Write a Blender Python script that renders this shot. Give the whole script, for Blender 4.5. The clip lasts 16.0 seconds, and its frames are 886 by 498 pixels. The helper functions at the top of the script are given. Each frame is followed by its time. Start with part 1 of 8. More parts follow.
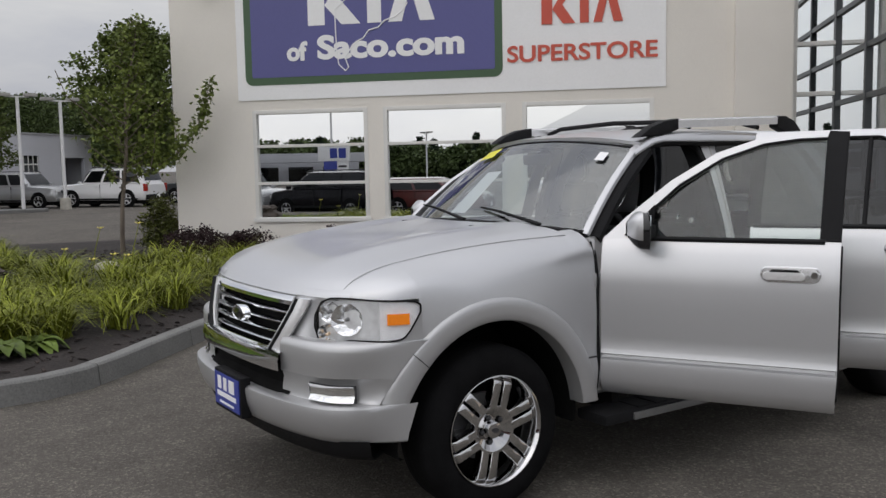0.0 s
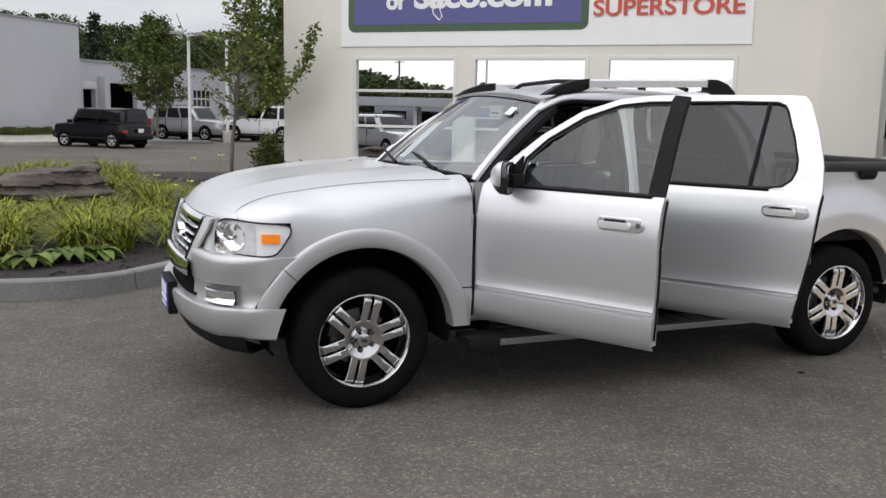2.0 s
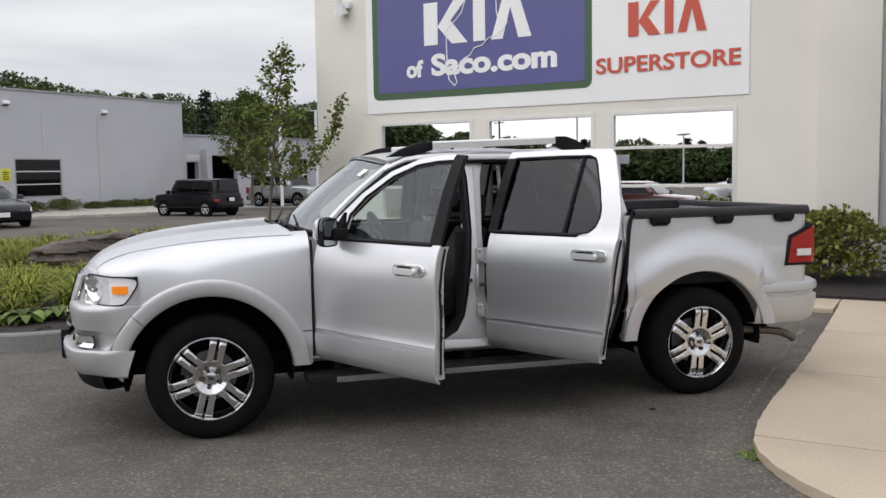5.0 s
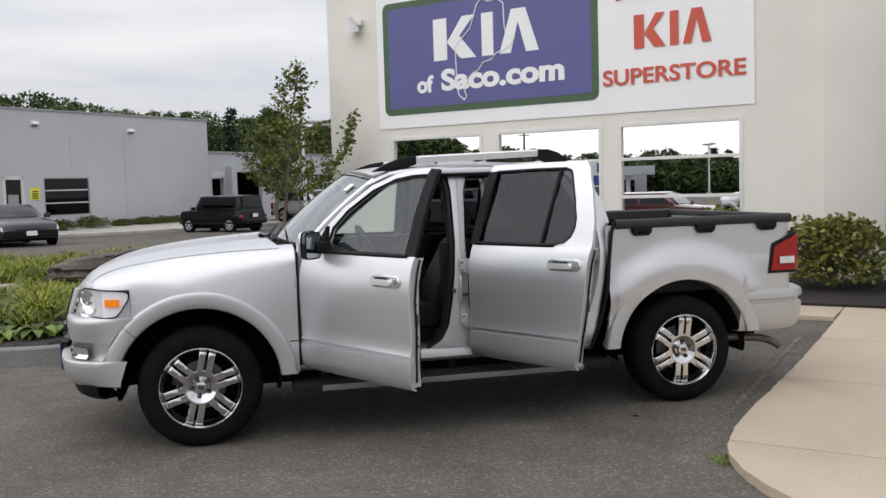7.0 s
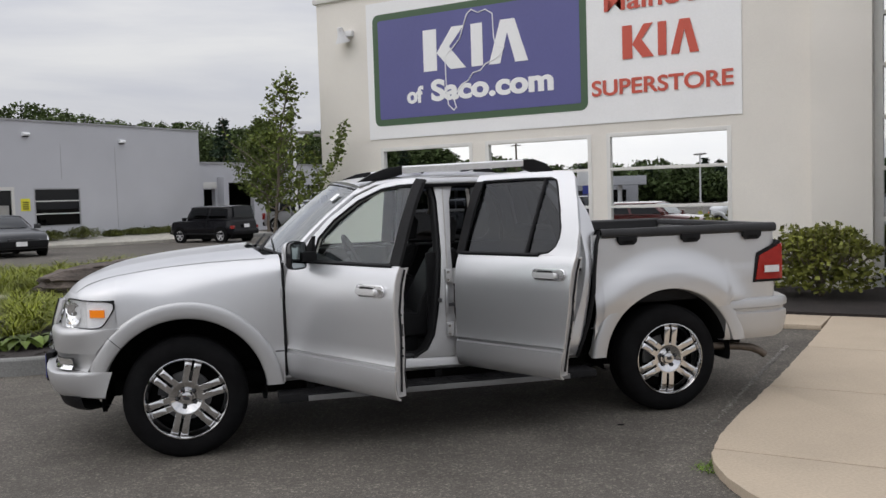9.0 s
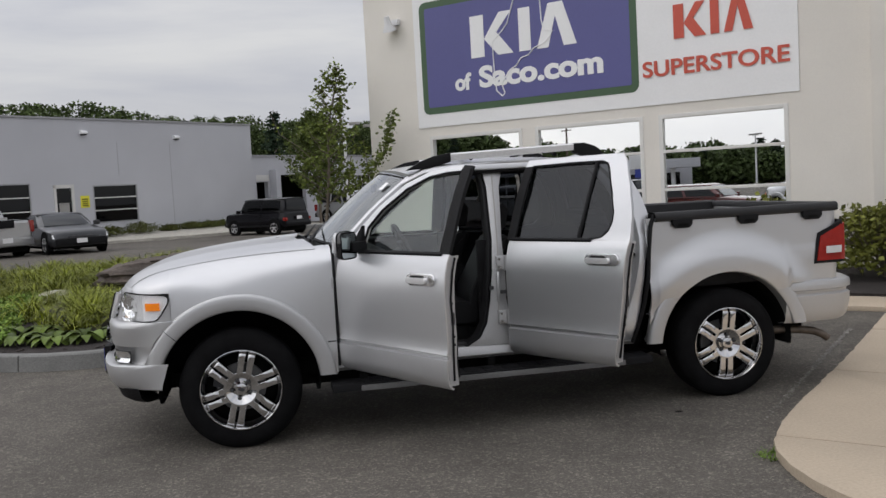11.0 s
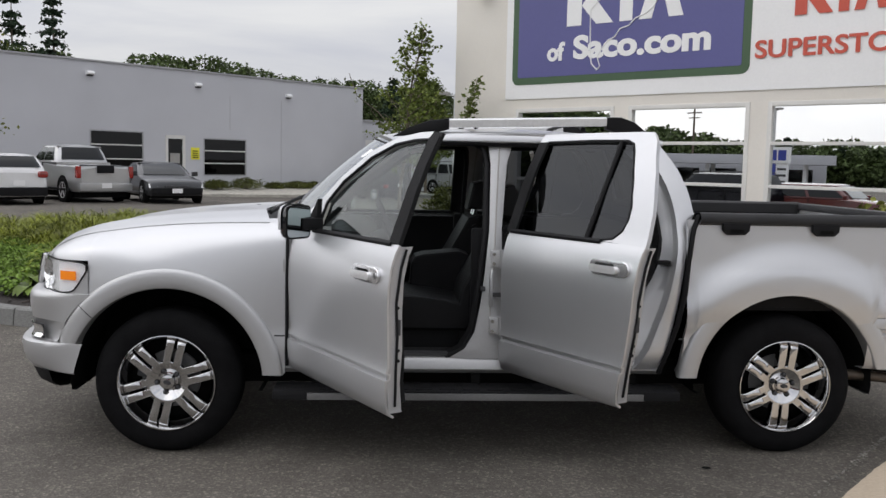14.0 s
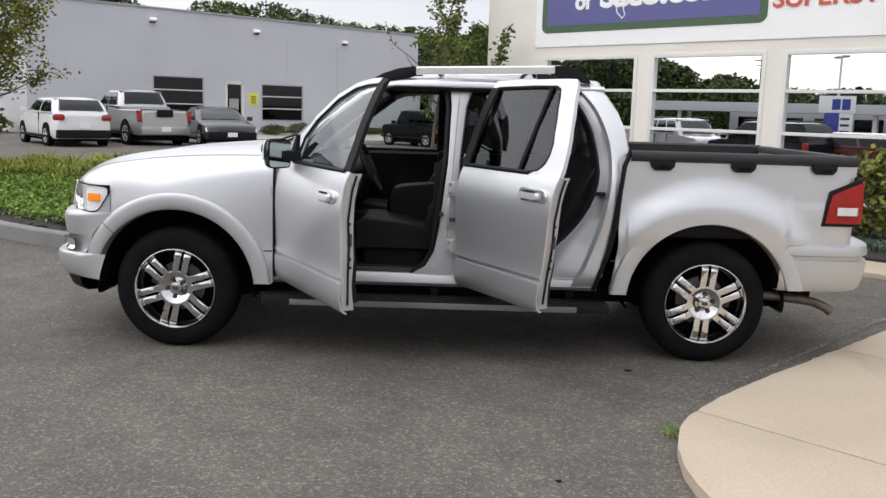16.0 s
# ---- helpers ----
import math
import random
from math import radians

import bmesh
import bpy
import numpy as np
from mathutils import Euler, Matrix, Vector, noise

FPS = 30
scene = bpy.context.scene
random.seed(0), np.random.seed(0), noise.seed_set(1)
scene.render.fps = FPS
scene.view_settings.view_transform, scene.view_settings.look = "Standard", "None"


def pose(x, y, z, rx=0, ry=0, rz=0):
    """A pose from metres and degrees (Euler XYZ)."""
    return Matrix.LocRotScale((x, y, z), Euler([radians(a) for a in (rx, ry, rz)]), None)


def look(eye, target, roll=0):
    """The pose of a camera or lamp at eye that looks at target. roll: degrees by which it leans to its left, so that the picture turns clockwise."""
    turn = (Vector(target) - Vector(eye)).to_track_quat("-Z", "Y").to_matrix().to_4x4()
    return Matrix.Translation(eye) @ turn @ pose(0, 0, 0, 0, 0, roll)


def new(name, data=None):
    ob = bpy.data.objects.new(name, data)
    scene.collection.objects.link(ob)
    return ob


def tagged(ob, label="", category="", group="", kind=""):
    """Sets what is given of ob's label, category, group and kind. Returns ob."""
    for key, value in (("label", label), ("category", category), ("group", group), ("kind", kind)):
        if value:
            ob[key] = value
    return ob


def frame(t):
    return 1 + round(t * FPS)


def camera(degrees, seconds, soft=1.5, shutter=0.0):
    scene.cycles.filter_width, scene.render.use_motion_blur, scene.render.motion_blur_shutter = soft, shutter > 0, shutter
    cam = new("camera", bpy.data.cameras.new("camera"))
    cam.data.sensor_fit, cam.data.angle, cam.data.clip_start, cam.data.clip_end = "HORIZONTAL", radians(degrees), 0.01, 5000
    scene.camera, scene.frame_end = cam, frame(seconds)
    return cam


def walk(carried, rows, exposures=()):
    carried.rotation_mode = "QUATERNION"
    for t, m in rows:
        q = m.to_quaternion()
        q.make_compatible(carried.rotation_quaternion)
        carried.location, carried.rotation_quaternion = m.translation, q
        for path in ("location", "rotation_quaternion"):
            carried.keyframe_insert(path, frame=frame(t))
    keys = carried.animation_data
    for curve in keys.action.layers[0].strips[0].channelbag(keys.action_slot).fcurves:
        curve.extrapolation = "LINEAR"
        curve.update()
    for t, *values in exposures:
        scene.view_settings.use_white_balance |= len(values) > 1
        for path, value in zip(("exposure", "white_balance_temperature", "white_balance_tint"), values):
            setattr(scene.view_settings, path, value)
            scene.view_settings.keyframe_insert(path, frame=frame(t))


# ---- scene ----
cam = camera(52.7, 16.0)
PATH = [
    (0, (-2.357, -3.118, 1.565), (-1.252, -1.461, 1.378), -1.1),
    (0.5, (-2.143, -3.521, 1.589), (-1.122, -1.82, 1.339), 1.1),
    (1, (-1.809, -3.801, 1.542), (-0.909, -2.025, 1.347), 1.4),
    (1.5, (-1.617, -4.098, 1.567), (-0.794, -2.295, 1.303), 0.1),
    (2, (-1.434, -4.37, 1.578), (-0.658, -2.552, 1.276), 1.3),
    (2.5, (-1.16, -4.552, 1.582), (-0.547, -2.665, 1.333), -0.3),
    (3, (-0.949, -4.767, 1.584), (-0.344, -2.874, 1.354), -2.2),
    (3.5, (-0.743, -5.001, 1.598), (-0.15, -3.103, 1.386), -1.2),
    (4, (-0.441, -5.171, 1.57), (0.135, -3.261, 1.417), 0.4),
    (4.2, (-0.341, -5.242, 1.592), (0.229, -3.333, 1.419), -0.8),
    (6.3, (0.154, -5.667, 1.592), (0.639, -3.734, 1.428), -0.6),
    (6.5, (0.175, -5.69, 1.591), (0.657, -3.756, 1.424), -1.6),
    (7, (0.175, -5.682, 1.586), (0.651, -3.745, 1.445), -1.7),
    (7.5, (0.18, -5.661, 1.586), (0.659, -3.723, 1.461), -1.7),
    (8, (0.194, -5.673, 1.589), (0.69, -3.739, 1.474), -2.3),
    (8.5, (0.212, -5.695, 1.587), (0.714, -3.763, 1.465), -2.5),
    (9, (0.215, -5.709, 1.583), (0.708, -3.774, 1.464), -1.8),
    (11.3, (0.247, -5.63, 1.573), (0.615, -3.67, 1.423), -3.1),
    (11.5, (0.26, -5.577, 1.569), (0.637, -3.621, 1.396), -2.2),
    (12, (0.362, -5.342, 1.569), (0.767, -3.394, 1.367), 1.9),
    (12.5, (0.548, -5.151, 1.551), (0.853, -3.187, 1.333), -2.0),
    (13, (0.813, -4.931, 1.562), (0.925, -2.95, 1.316), 0.8),
    (13.5, (0.96, -4.732, 1.542), (1.029, -2.752, 1.267), 1.1),
    (14, (1.149, -4.652, 1.549), (1.27, -2.665, 1.358), 1.2),
    (14.5, (1.398, -4.782, 1.548), (1.567, -2.805, 1.291), 2.7),
    (15, (1.489, -5.05, 1.536), (1.719, -3.08, 1.283), 1.8),
    (15.5, (1.564, -5.287, 1.541), (1.698, -3.313, 1.248), 1.2),
    (16, (1.716, -5.465, 1.532), (1.7, -3.489, 1.223), 1.6),
]
EXPOSURES = [(0, -0.30), (0.5, -0.12), (1.0, -0.12), (2.5, 0.30), (4.0, 0.16), (7.0, 0.18), (8.5, 0.02), (11.5, -0.20), (12.0, -0.17), (13.0, 0.0), (13.5, 0.06), (14.0, 0.02), (14.5, 0.12), (15.0, 0.16), (16.0, 0.46)]
walk(cam, [(t, look(eye, target, roll)) for t, eye, target, roll in PATH], EXPOSURES)

# ---- world and light ----
SUN_EL, SUN_ROT = 50.0, 262.0
world = bpy.data.worlds.new("sky")
scene.world = world
world.use_nodes = True
wn, wl = world.node_tree.nodes, world.node_tree.links
wn.clear()


def wnode(kind, **kw):
    n = wn.new(kind)
    for k, v in kw.items():
        n.inputs[k].default_value = v
    return n


sky = wn.new("ShaderNodeTexSky")
sky.sky_type, sky.sun_disc = "NISHITA", False
sky.sun_elevation, sky.sun_rotation = radians(SUN_EL), radians(SUN_ROT)
sky.air_density, sky.dust_density, sky.ozone_density = 1.0, 2.5, 1.0
wc = wn.new("ShaderNodeTexCoord")
wmap = wn.new("ShaderNodeMapping")
wmap.inputs["Scale"].default_value = (1.0, 1.0, 4.5)
wl.new(wc.outputs["Generated"], wmap.inputs["Vector"])
cl = wnode("ShaderNodeTexNoise", Scale=2.3, Detail=7.0, Roughness=0.55, Distortion=0.35)
wl.new(wmap.outputs["Vector"], cl.inputs["Vector"])
ramp = wn.new("ShaderNodeValToRGB")
ramp.color_ramp.elements[0].position, ramp.color_ramp.elements[0].color = 0.30, (5.6, 5.75, 6.6, 1)
ramp.color_ramp.elements[1].position, ramp.color_ramp.elements[1].color = 0.66, (8.6, 8.55, 8.6, 1)
wl.new(cl.outputs["Fac"], ramp.inputs["Fac"])
mixs = wn.new("ShaderNodeMixRGB")
mixs.inputs["Fac"].default_value = 0.88
wl.new(sky.outputs["Color"], mixs.inputs["Color1"])
wl.new(ramp.outputs["Color"], mixs.inputs["Color2"])
sep = wn.new("ShaderNodeSeparateXYZ")
wl.new(wc.outputs["Generated"], sep.inputs["Vector"])
grad = wn.new("ShaderNodeMapRange")
grad.inputs["From Min"].default_value, grad.inputs["From Max"].default_value = 0.0, 1.0
grad.inputs["To Min"].default_value, grad.inputs["To Max"].default_value = 0.84, 1.34
wl.new(sep.outputs["Z"], grad.inputs["Value"])
veil = wn.new("ShaderNodeVectorMath")
veil.operation = "DOT_PRODUCT"
veil.inputs[1].default_value = Vector((0, 0, 1)) @ Euler((radians(90 - SUN_EL), 0, radians(180 - SUN_ROT))).to_matrix().inverted()
wl.new(wc.outputs["Generated"], veil.inputs[0])
lobe = wn.new("ShaderNodeMapRange")
lobe.interpolation_type = "SMOOTHSTEP"
lobe.inputs["From Min"].default_value, lobe.inputs["From Max"].default_value = 0.1, 1.0
lobe.inputs["To Min"].default_value, lobe.inputs["To Max"].default_value = 0.93, 1.36
wl.new(veil.outputs["Value"], lobe.inputs["Value"])
both_ = wn.new("ShaderNodeMath")
both_.operation = "MULTIPLY"
wl.new(grad.outputs["Result"], both_.inputs[0])
wl.new(lobe.outputs["Result"], both_.inputs[1])
over = wn.new("ShaderNodeVectorMath")
over.operation = "SCALE"
wl.new(mixs.outputs["Color"], over.inputs[0])
wl.new(both_.outputs["Value"], over.inputs["Scale"])
bg = wnode("ShaderNodeBackground", Strength=0.115)
wl.new(over.outputs["Vector"], bg.inputs["Color"])
wo = wn.new("ShaderNodeOutputWorld")
wl.new(bg.outputs["Background"], wo.inputs["Surface"])

sun = new("sun", bpy.data.lights.new("sun", "SUN"))
sun.data.energy, sun.data.angle, sun.data.color = 0.72, radians(110), (1.0, 0.965, 0.91)
sun.rotation_euler = Euler((radians(90 - SUN_EL), 0, radians(180 - SUN_ROT)))


# ---- materials ----
def shade(name, col, rough=0.5, metal=0.0, var=0.12, scale=3.0, fine=40.0, bump=0.0, bscale=None, coat=0.0, spec=0.5,
          grain=0.06, stretch=(1, 1, 1), island=0.0, obj=0.0, emit=0.0, coat_rough=0.04):
    """Principled surface with variation at two scales and a fine relief."""
    m = bpy.data.materials.new(name)
    m.use_nodes = True
    nt = m.node_tree
    N, L = nt.nodes, nt.links
    p = N["Principled BSDF"]
    p.inputs["Roughness"].default_value = rough
    p.inputs["Metallic"].default_value = metal
    p.inputs["Specular IOR Level"].default_value = spec
    p.inputs["Coat Weight"].default_value = coat
    p.inputs["Coat Roughness"].default_value = coat_rough
    tc, mp = N.new("ShaderNodeTexCoord"), N.new("ShaderNodeMapping")
    mp.inputs["Scale"].default_value = stretch
    L.new(tc.outputs["Object"], mp.inputs["Vector"])

    def noise_node(s, d):
        n = N.new("ShaderNodeTexNoise")
        n.inputs["Scale"].default_value, n.inputs["Detail"].default_value = s, d
        L.new(mp.outputs["Vector"], n.inputs["Vector"])
        return n

    big, small = noise_node(scale, 4.0), noise_node(fine, 2.0)

    def ranged(src, amount):
        r = N.new("ShaderNodeMapRange")
        r.inputs["From Min"].default_value, r.inputs["From Max"].default_value = 0.3, 0.7
        r.inputs["To Min"].default_value, r.inputs["To Max"].default_value = 1 - amount, 1 + amount
        L.new(src, r.inputs["Value"])
        return r.outputs["Result"]

    def times(a, b):
        k = N.new("ShaderNodeMath")
        k.operation = "MULTIPLY"
        L.new(a, k.inputs[0])
        L.new(b, k.inputs[1])
        return k.outputs["Value"]

    f = times(ranged(big.outputs["Fac"], var), ranged(small.outputs["Fac"], grain))
    if island:
        g = N.new("ShaderNodeNewGeometry")
        r = ranged(g.outputs["Random Per Island"], island)
        r.node.inputs["From Min"].default_value, r.node.inputs["From Max"].default_value = 0, 1
        f = times(f, r)
    if obj:
        g = N.new("ShaderNodeObjectInfo")
        r = ranged(g.outputs["Random"], obj)
        r.node.inputs["From Min"].default_value, r.node.inputs["From Max"].default_value = 0, 1
        f = times(f, r)
    mul = N.new("ShaderNodeVectorMath")
    mul.operation = "SCALE"
    mul.inputs[0].default_value = col
    L.new(f, mul.inputs["Scale"])
    L.new(mul.outputs["Vector"], p.inputs["Base Color"])
    if bump:
        b = N.new("ShaderNodeBump")
        b.inputs["Strength"].default_value, b.inputs["Distance"].default_value = bump, 0.01
        src = noise_node(bscale, 3.0) if bscale else small
        L.new(src.outputs["Fac"], b.inputs["Height"])
        L.new(b.outputs["Normal"], p.inputs["Normal"])
    if emit:
        p.inputs["Emission Color"].default_value = (*col, 1)
        p.inputs["Emission Strength"].default_value = emit
    return m


def clear_glass(name, tint, gloss, rough=0.0, dark=(0, 0, 0)):
    """A pane: part mirror, part see-through of a tint."""
    m = bpy.data.materials.new(name)
    m.use_nodes = True
    N, L = m.node_tree.nodes, m.node_tree.links
    N.clear()
    g, t, mx, o = N.new("ShaderNodeBsdfGlossy"), N.new("ShaderNodeBsdfTransparent"), N.new("ShaderNodeMixShader"), N.new("ShaderNodeOutputMaterial")
    g.inputs["Roughness"].default_value = rough
    g.inputs["Color"].default_value = (0.93, 0.95, 0.96, 1)
    t.inputs["Color"].default_value = (*tint, 1)
    fr = N.new("ShaderNodeLayerWeight")
    fr.inputs["Blend"].default_value = 0.5
    pw = N.new("ShaderNodeMath")
    pw.operation = "POWER"
    pw.inputs[1].default_value = 4.5
    L.new(fr.outputs["Facing"], pw.inputs[0])
    ad = N.new("ShaderNodeMath")
    ad.operation = "ADD"
    ad.use_clamp = True
    ad.inputs[1].default_value = gloss + 0.045
    L.new(pw.outputs["Value"], ad.inputs[0])
    L.new(ad.outputs["Value"], mx.inputs["Fac"])
    L.new(t.outputs["BSDF"], mx.inputs[1])
    L.new(g.outputs["BSDF"], mx.inputs[2])
    L.new(mx.outputs["Shader"], o.inputs["Surface"])
    return m


M = {}
M["silver"] = shade("silver_paint", (0.60, 0.605, 0.617), 0.36, 0.72, 0.02, 1.5, 900, coat=0.45, grain=0.07, coat_rough=0.08)
M["clad"] = shade("silver_cladding", (0.52, 0.522, 0.527), 0.40, 0.64, 0.02, 1.5, 900, coat=0.3, grain=0.05, coat_rough=0.25)
M["handle"] = shade("handle_chrome", (0.80, 0.80, 0.81), 0.22, 0.8, 0.03, 6, 80, coat=0.3)
M["satin"] = shade("satin_silver", (0.80, 0.80, 0.80), 0.26, 0.45, 0.03, 6, 80, coat=0.5)
# body silver darkened, painting shade into door edges, pillars and sills
M["jamb"] = shade("silver_paint_shaded", (0.44, 0.44, 0.445), 0.40, 0.3, 0.05, 3, 200, coat=0.3)
M["chrome"] = shade("chrome", (0.86, 0.87, 0.88), 0.07, 1.0, 0.02, 4, 60, grain=0.01)
M["rim"] = shade("polished_rim", (0.62, 0.62, 0.625), 0.05, 1.0, 0.04, 8, 60, grain=0.03)
M["tyre"] = shade("tyre_rubber", (0.008, 0.008, 0.0085), 0.8, 0, 0.25, 9, 90, bump=0.25, bscale=120, spec=0.06)
M["plastic"] = shade("black_plastic", (0.011, 0.011, 0.012), 0.6, 0, 0.2, 6, 150, bump=0.2, bscale=300, spec=0.15)
M["gplastic"] = shade("grey_plastic", (0.036, 0.036, 0.039), 0.55, 0, 0.15, 5, 150, bump=0.2, bscale=250)
M["gloss"] = shade("gloss_black", (0.012, 0.012, 0.014), 0.12, 0, 0.1, 4, 60, coat=0.6)
M["under"] = shade("underbody", (0.009, 0.009, 0.009), 0.9, 0, 0.3, 6, 60, spec=0.05)
M["rubber"] = shade("rubber_seal", (0.008, 0.008, 0.009), 0.6, 0, 0.2, 6, 60, spec=0.2)
M["leather"] = shade("black_leather", (0.009, 0.009, 0.010), 0.5, 0, 0.15, 5, 120, bump=0.25, bscale=180, spec=0.16)
M["carpet"] = shade("floor_carpet", (0.010, 0.010, 0.011), 0.95, 0, 0.2, 5, 300, bump=0.5)
M["trimgrey"] = shade("grey_trim", (0.34, 0.33, 0.31), 0.7, 0, 0.08, 5, 120)
M["dullmetal"] = shade("dull_metal", (0.17, 0.17, 0.17), 0.5, 0.3, 0.1, 5, 80)
M["lampclear"] = clear_glass("lamp_lens", (0.97, 0.975, 0.98), 0.02)
# slight emission added so the unlit amber lens looks bright
M["amber"] = shade("amber_lens_glow", (0.95, 0.26, 0.015), 0.15, 0, 0.06, 20, 90, coat=0.6, emit=0.12)
M["red"] = shade("red_lens", (0.30, 0.014, 0.009), 0.12, 0, 0.08, 20, 90, coat=0.8)
M["white_lens"] = shade("white_lens", (0.75, 0.75, 0.75), 0.15, 0.2, 0.05, 20, 90, coat=0.6)
M["reflector"] = shade("lamp_reflector", (0.90, 0.905, 0.91), 0.25, 0.25, 0.14, 22, 60)
M["bowl"] = shade("bright_bowl", (0.88, 0.885, 0.89), 0.10, 0.92, 0.10, 30, 60)
M["bulb"] = shade("lamp_bulb", (0.85, 0.65, 0.45), 0.2, 0.3, 0.1, 25, 60)
M["railcap"] = shade("rail_plastic", (0.020, 0.020, 0.021), 0.5, 0, 0.2, 5, 150, bump=0.2, bscale=250, spec=0.3)
M["carrim"] = shade("alloy_rim", (0.62, 0.62, 0.63), 0.35, 0.4, 0.05, 8, 60)
M["glass"] = clear_glass("clear_glass", (0.78, 0.85, 0.815), 0.03)
M["screen"] = clear_glass("windscreen_glass", (0.70, 0.75, 0.74), 0.145)
M["lampside"] = shade("lamp_side", (0.93, 0.93, 0.94), 0.35, 0.0, 0.05, 20, 60)
M["tint"] = clear_glass("tinted_glass", (0.085, 0.09, 0.10), 0.0)
M["mirror"] = shade("mirror", (0.30, 0.33, 0.34), 0.02, 1.0, 0.0, 4, 40, grain=0.0)
M["plate"] = shade("blue_plate", (0.03, 0.05, 0.32), 0.35, 0, 0.05, 8, 60, coat=0.3)
M["white"] = shade("white_vinyl", (0.86, 0.86, 0.86), 0.5, 0, 0.02, 1.2, 30, grain=0.015)
M["yellow"] = shade("yellow_card", (0.78, 0.72, 0.05), 0.5, 0, 0.05, 6, 60)
M["rust"] = shade("exhaust_steel", (0.115, 0.095, 0.078), 0.5, 0.7, 0.3, 14, 60)

def asphalt(name, col, seed):
    """Worn asphalt: stone chips of several sizes in a dark binder, stains, fine relief."""
    m = bpy.data.materials.new(name)
    m.use_nodes = True
    N, L = m.node_tree.nodes, m.node_tree.links
    p = N["Principled BSDF"]
    p.inputs["Roughness"].default_value = 0.9
    p.inputs["Specular IOR Level"].default_value = 0.3
    tc = N.new("ShaderNodeTexCoord")

    def tex(kind, scale, **kw):
        n = N.new(kind)
        n.inputs["Scale"].default_value = scale
        for k, v in kw.items():
            n.inputs[k].default_value = v
        L.new(tc.outputs["Object"], n.inputs["Vector"])
        return n

    def span(src, a, b, lo=0.0, hi=1.0):
        r = N.new("ShaderNodeMapRange")
        r.inputs["From Min"].default_value, r.inputs["From Max"].default_value = lo, hi
        r.inputs["To Min"].default_value, r.inputs["To Max"].default_value = a, b
        L.new(src, r.inputs["Value"])
        return r.outputs["Result"]

    def mul(a, b):
        k = N.new("ShaderNodeMath")
        k.operation = "MULTIPLY"
        L.new(a, k.inputs[0])
        L.new(b, k.inputs[1])
        return k.outputs["Value"]

    big = tex("ShaderNodeTexNoise", 0.35, Detail=5.0, Roughness=0.6)
    mid_ = tex("ShaderNodeTexNoise", 3.2, Detail=5.0, Roughness=0.65)
    v1, v2 = tex("ShaderNodeTexVoronoi", 75.0), tex("ShaderNodeTexVoronoi", 170.0)
    s1, s2 = N.new("ShaderNodeSeparateColor"), N.new("ShaderNodeSeparateColor")
    L.new(v1.outputs["Color"], s1.inputs["Color"])
    L.new(v2.outputs["Color"], s2.inputs["Color"])
    pw = N.new("ShaderNodeMath")
    pw.operation = "POWER"
    pw.inputs[1].default_value = 5.0
    L.new(s1.outputs["Red"], pw.inputs[0])
    f = mul(span(big.outputs["Fac"], 0.78, 1.22, 0.3, 0.7), span(mid_.outputs["Fac"], 0.82, 1.18, 0.3, 0.7))
    f = mul(f, mul(span(pw.outputs["Value"], 0.88, 1.75), span(s2.outputs["Green"], 0.74, 1.26)))
    sc = N.new("ShaderNodeVectorMath")
    sc.operation = "SCALE"
    sc.inputs[0].default_value = col
    L.new(f, sc.inputs["Scale"])
    L.new(sc.outputs["Vector"], p.inputs["Base Color"])
    b = N.new("ShaderNodeBump")
    b.inputs["Strength"].default_value, b.inputs["Distance"].default_value = 0.6, 0.006
    L.new(v1.outputs["Distance"], b.inputs["Height"])
    L.new(b.outputs["Normal"], p.inputs["Normal"])
    return m


M["asphalt"] = asphalt("asphalt", (0.106, 0.096, 0.083), 0)
M["concrete"] = shade("concrete_walk", (0.435, 0.36, 0.272), 0.85, 0, 0.10, 0.9, 55, bump=0.25, bscale=90, grain=0.07)
M["kerb"] = shade("granite_kerb", (0.18, 0.18, 0.172), 0.85, 0, 0.15, 1.5, 70, bump=0.35, bscale=80, grain=0.18)
M["paint_line"] = shade("worn_line_paint", (0.17, 0.16, 0.145), 0.85, 0, 0.45, 6, 60, grain=0.5)
M["mulch"] = shade("bark_mulch", (0.022, 0.017, 0.015), 0.95, 0, 0.3, 3, 45, bump=0.9, bscale=40, grain=0.5)
M["chip"] = shade("bark_chip", (0.028, 0.021, 0.018), 0.95, 0, 0.2, 6, 60, island=0.6)
M["stucco"] = shade("beige_stucco", (0.78, 0.745, 0.685), 0.9, 0, 0.05, 0.5, 140, bump=0.30, bscale=220, grain=0.05)
M["cap"] = shade("pale_metal_cap", (0.62, 0.61, 0.58), 0.5, 0.1, 0.05, 1, 60)
M["wframe"] = shade("window_frame", (0.70, 0.69, 0.66), 0.45, 0, 0.04, 2, 80)
M["dframe"] = shade("dark_frame", (0.05, 0.055, 0.06), 0.4, 0.3, 0.06, 2, 80)
M["wglass"] = clear_glass("window_glass", (0.16, 0.17, 0.17), 0.82)
M["cglass"] = clear_glass("curtain_glass", (0.35, 0.40, 0.42), 0.62)
# dark grey that paints the dimness of the rooms behind the glass
M["room"] = shade("room_shade_grey", (0.10, 0.10, 0.10), 0.9, 0, 0.15, 2, 40)
M["signblue"] = shade("banner_blue", (0.096, 0.096, 0.275), 0.42, 0, 0.06, 0.5, 30, grain=0.02)
M["signgreen"] = shade("banner_green", (0.052, 0.105, 0.05), 0.45, 0, 0.05, 1, 30, grain=0.02)
M["signred"] = shade("banner_red", (0.56, 0.085, 0.05), 0.45, 0, 0.05, 1, 30, grain=0.02)
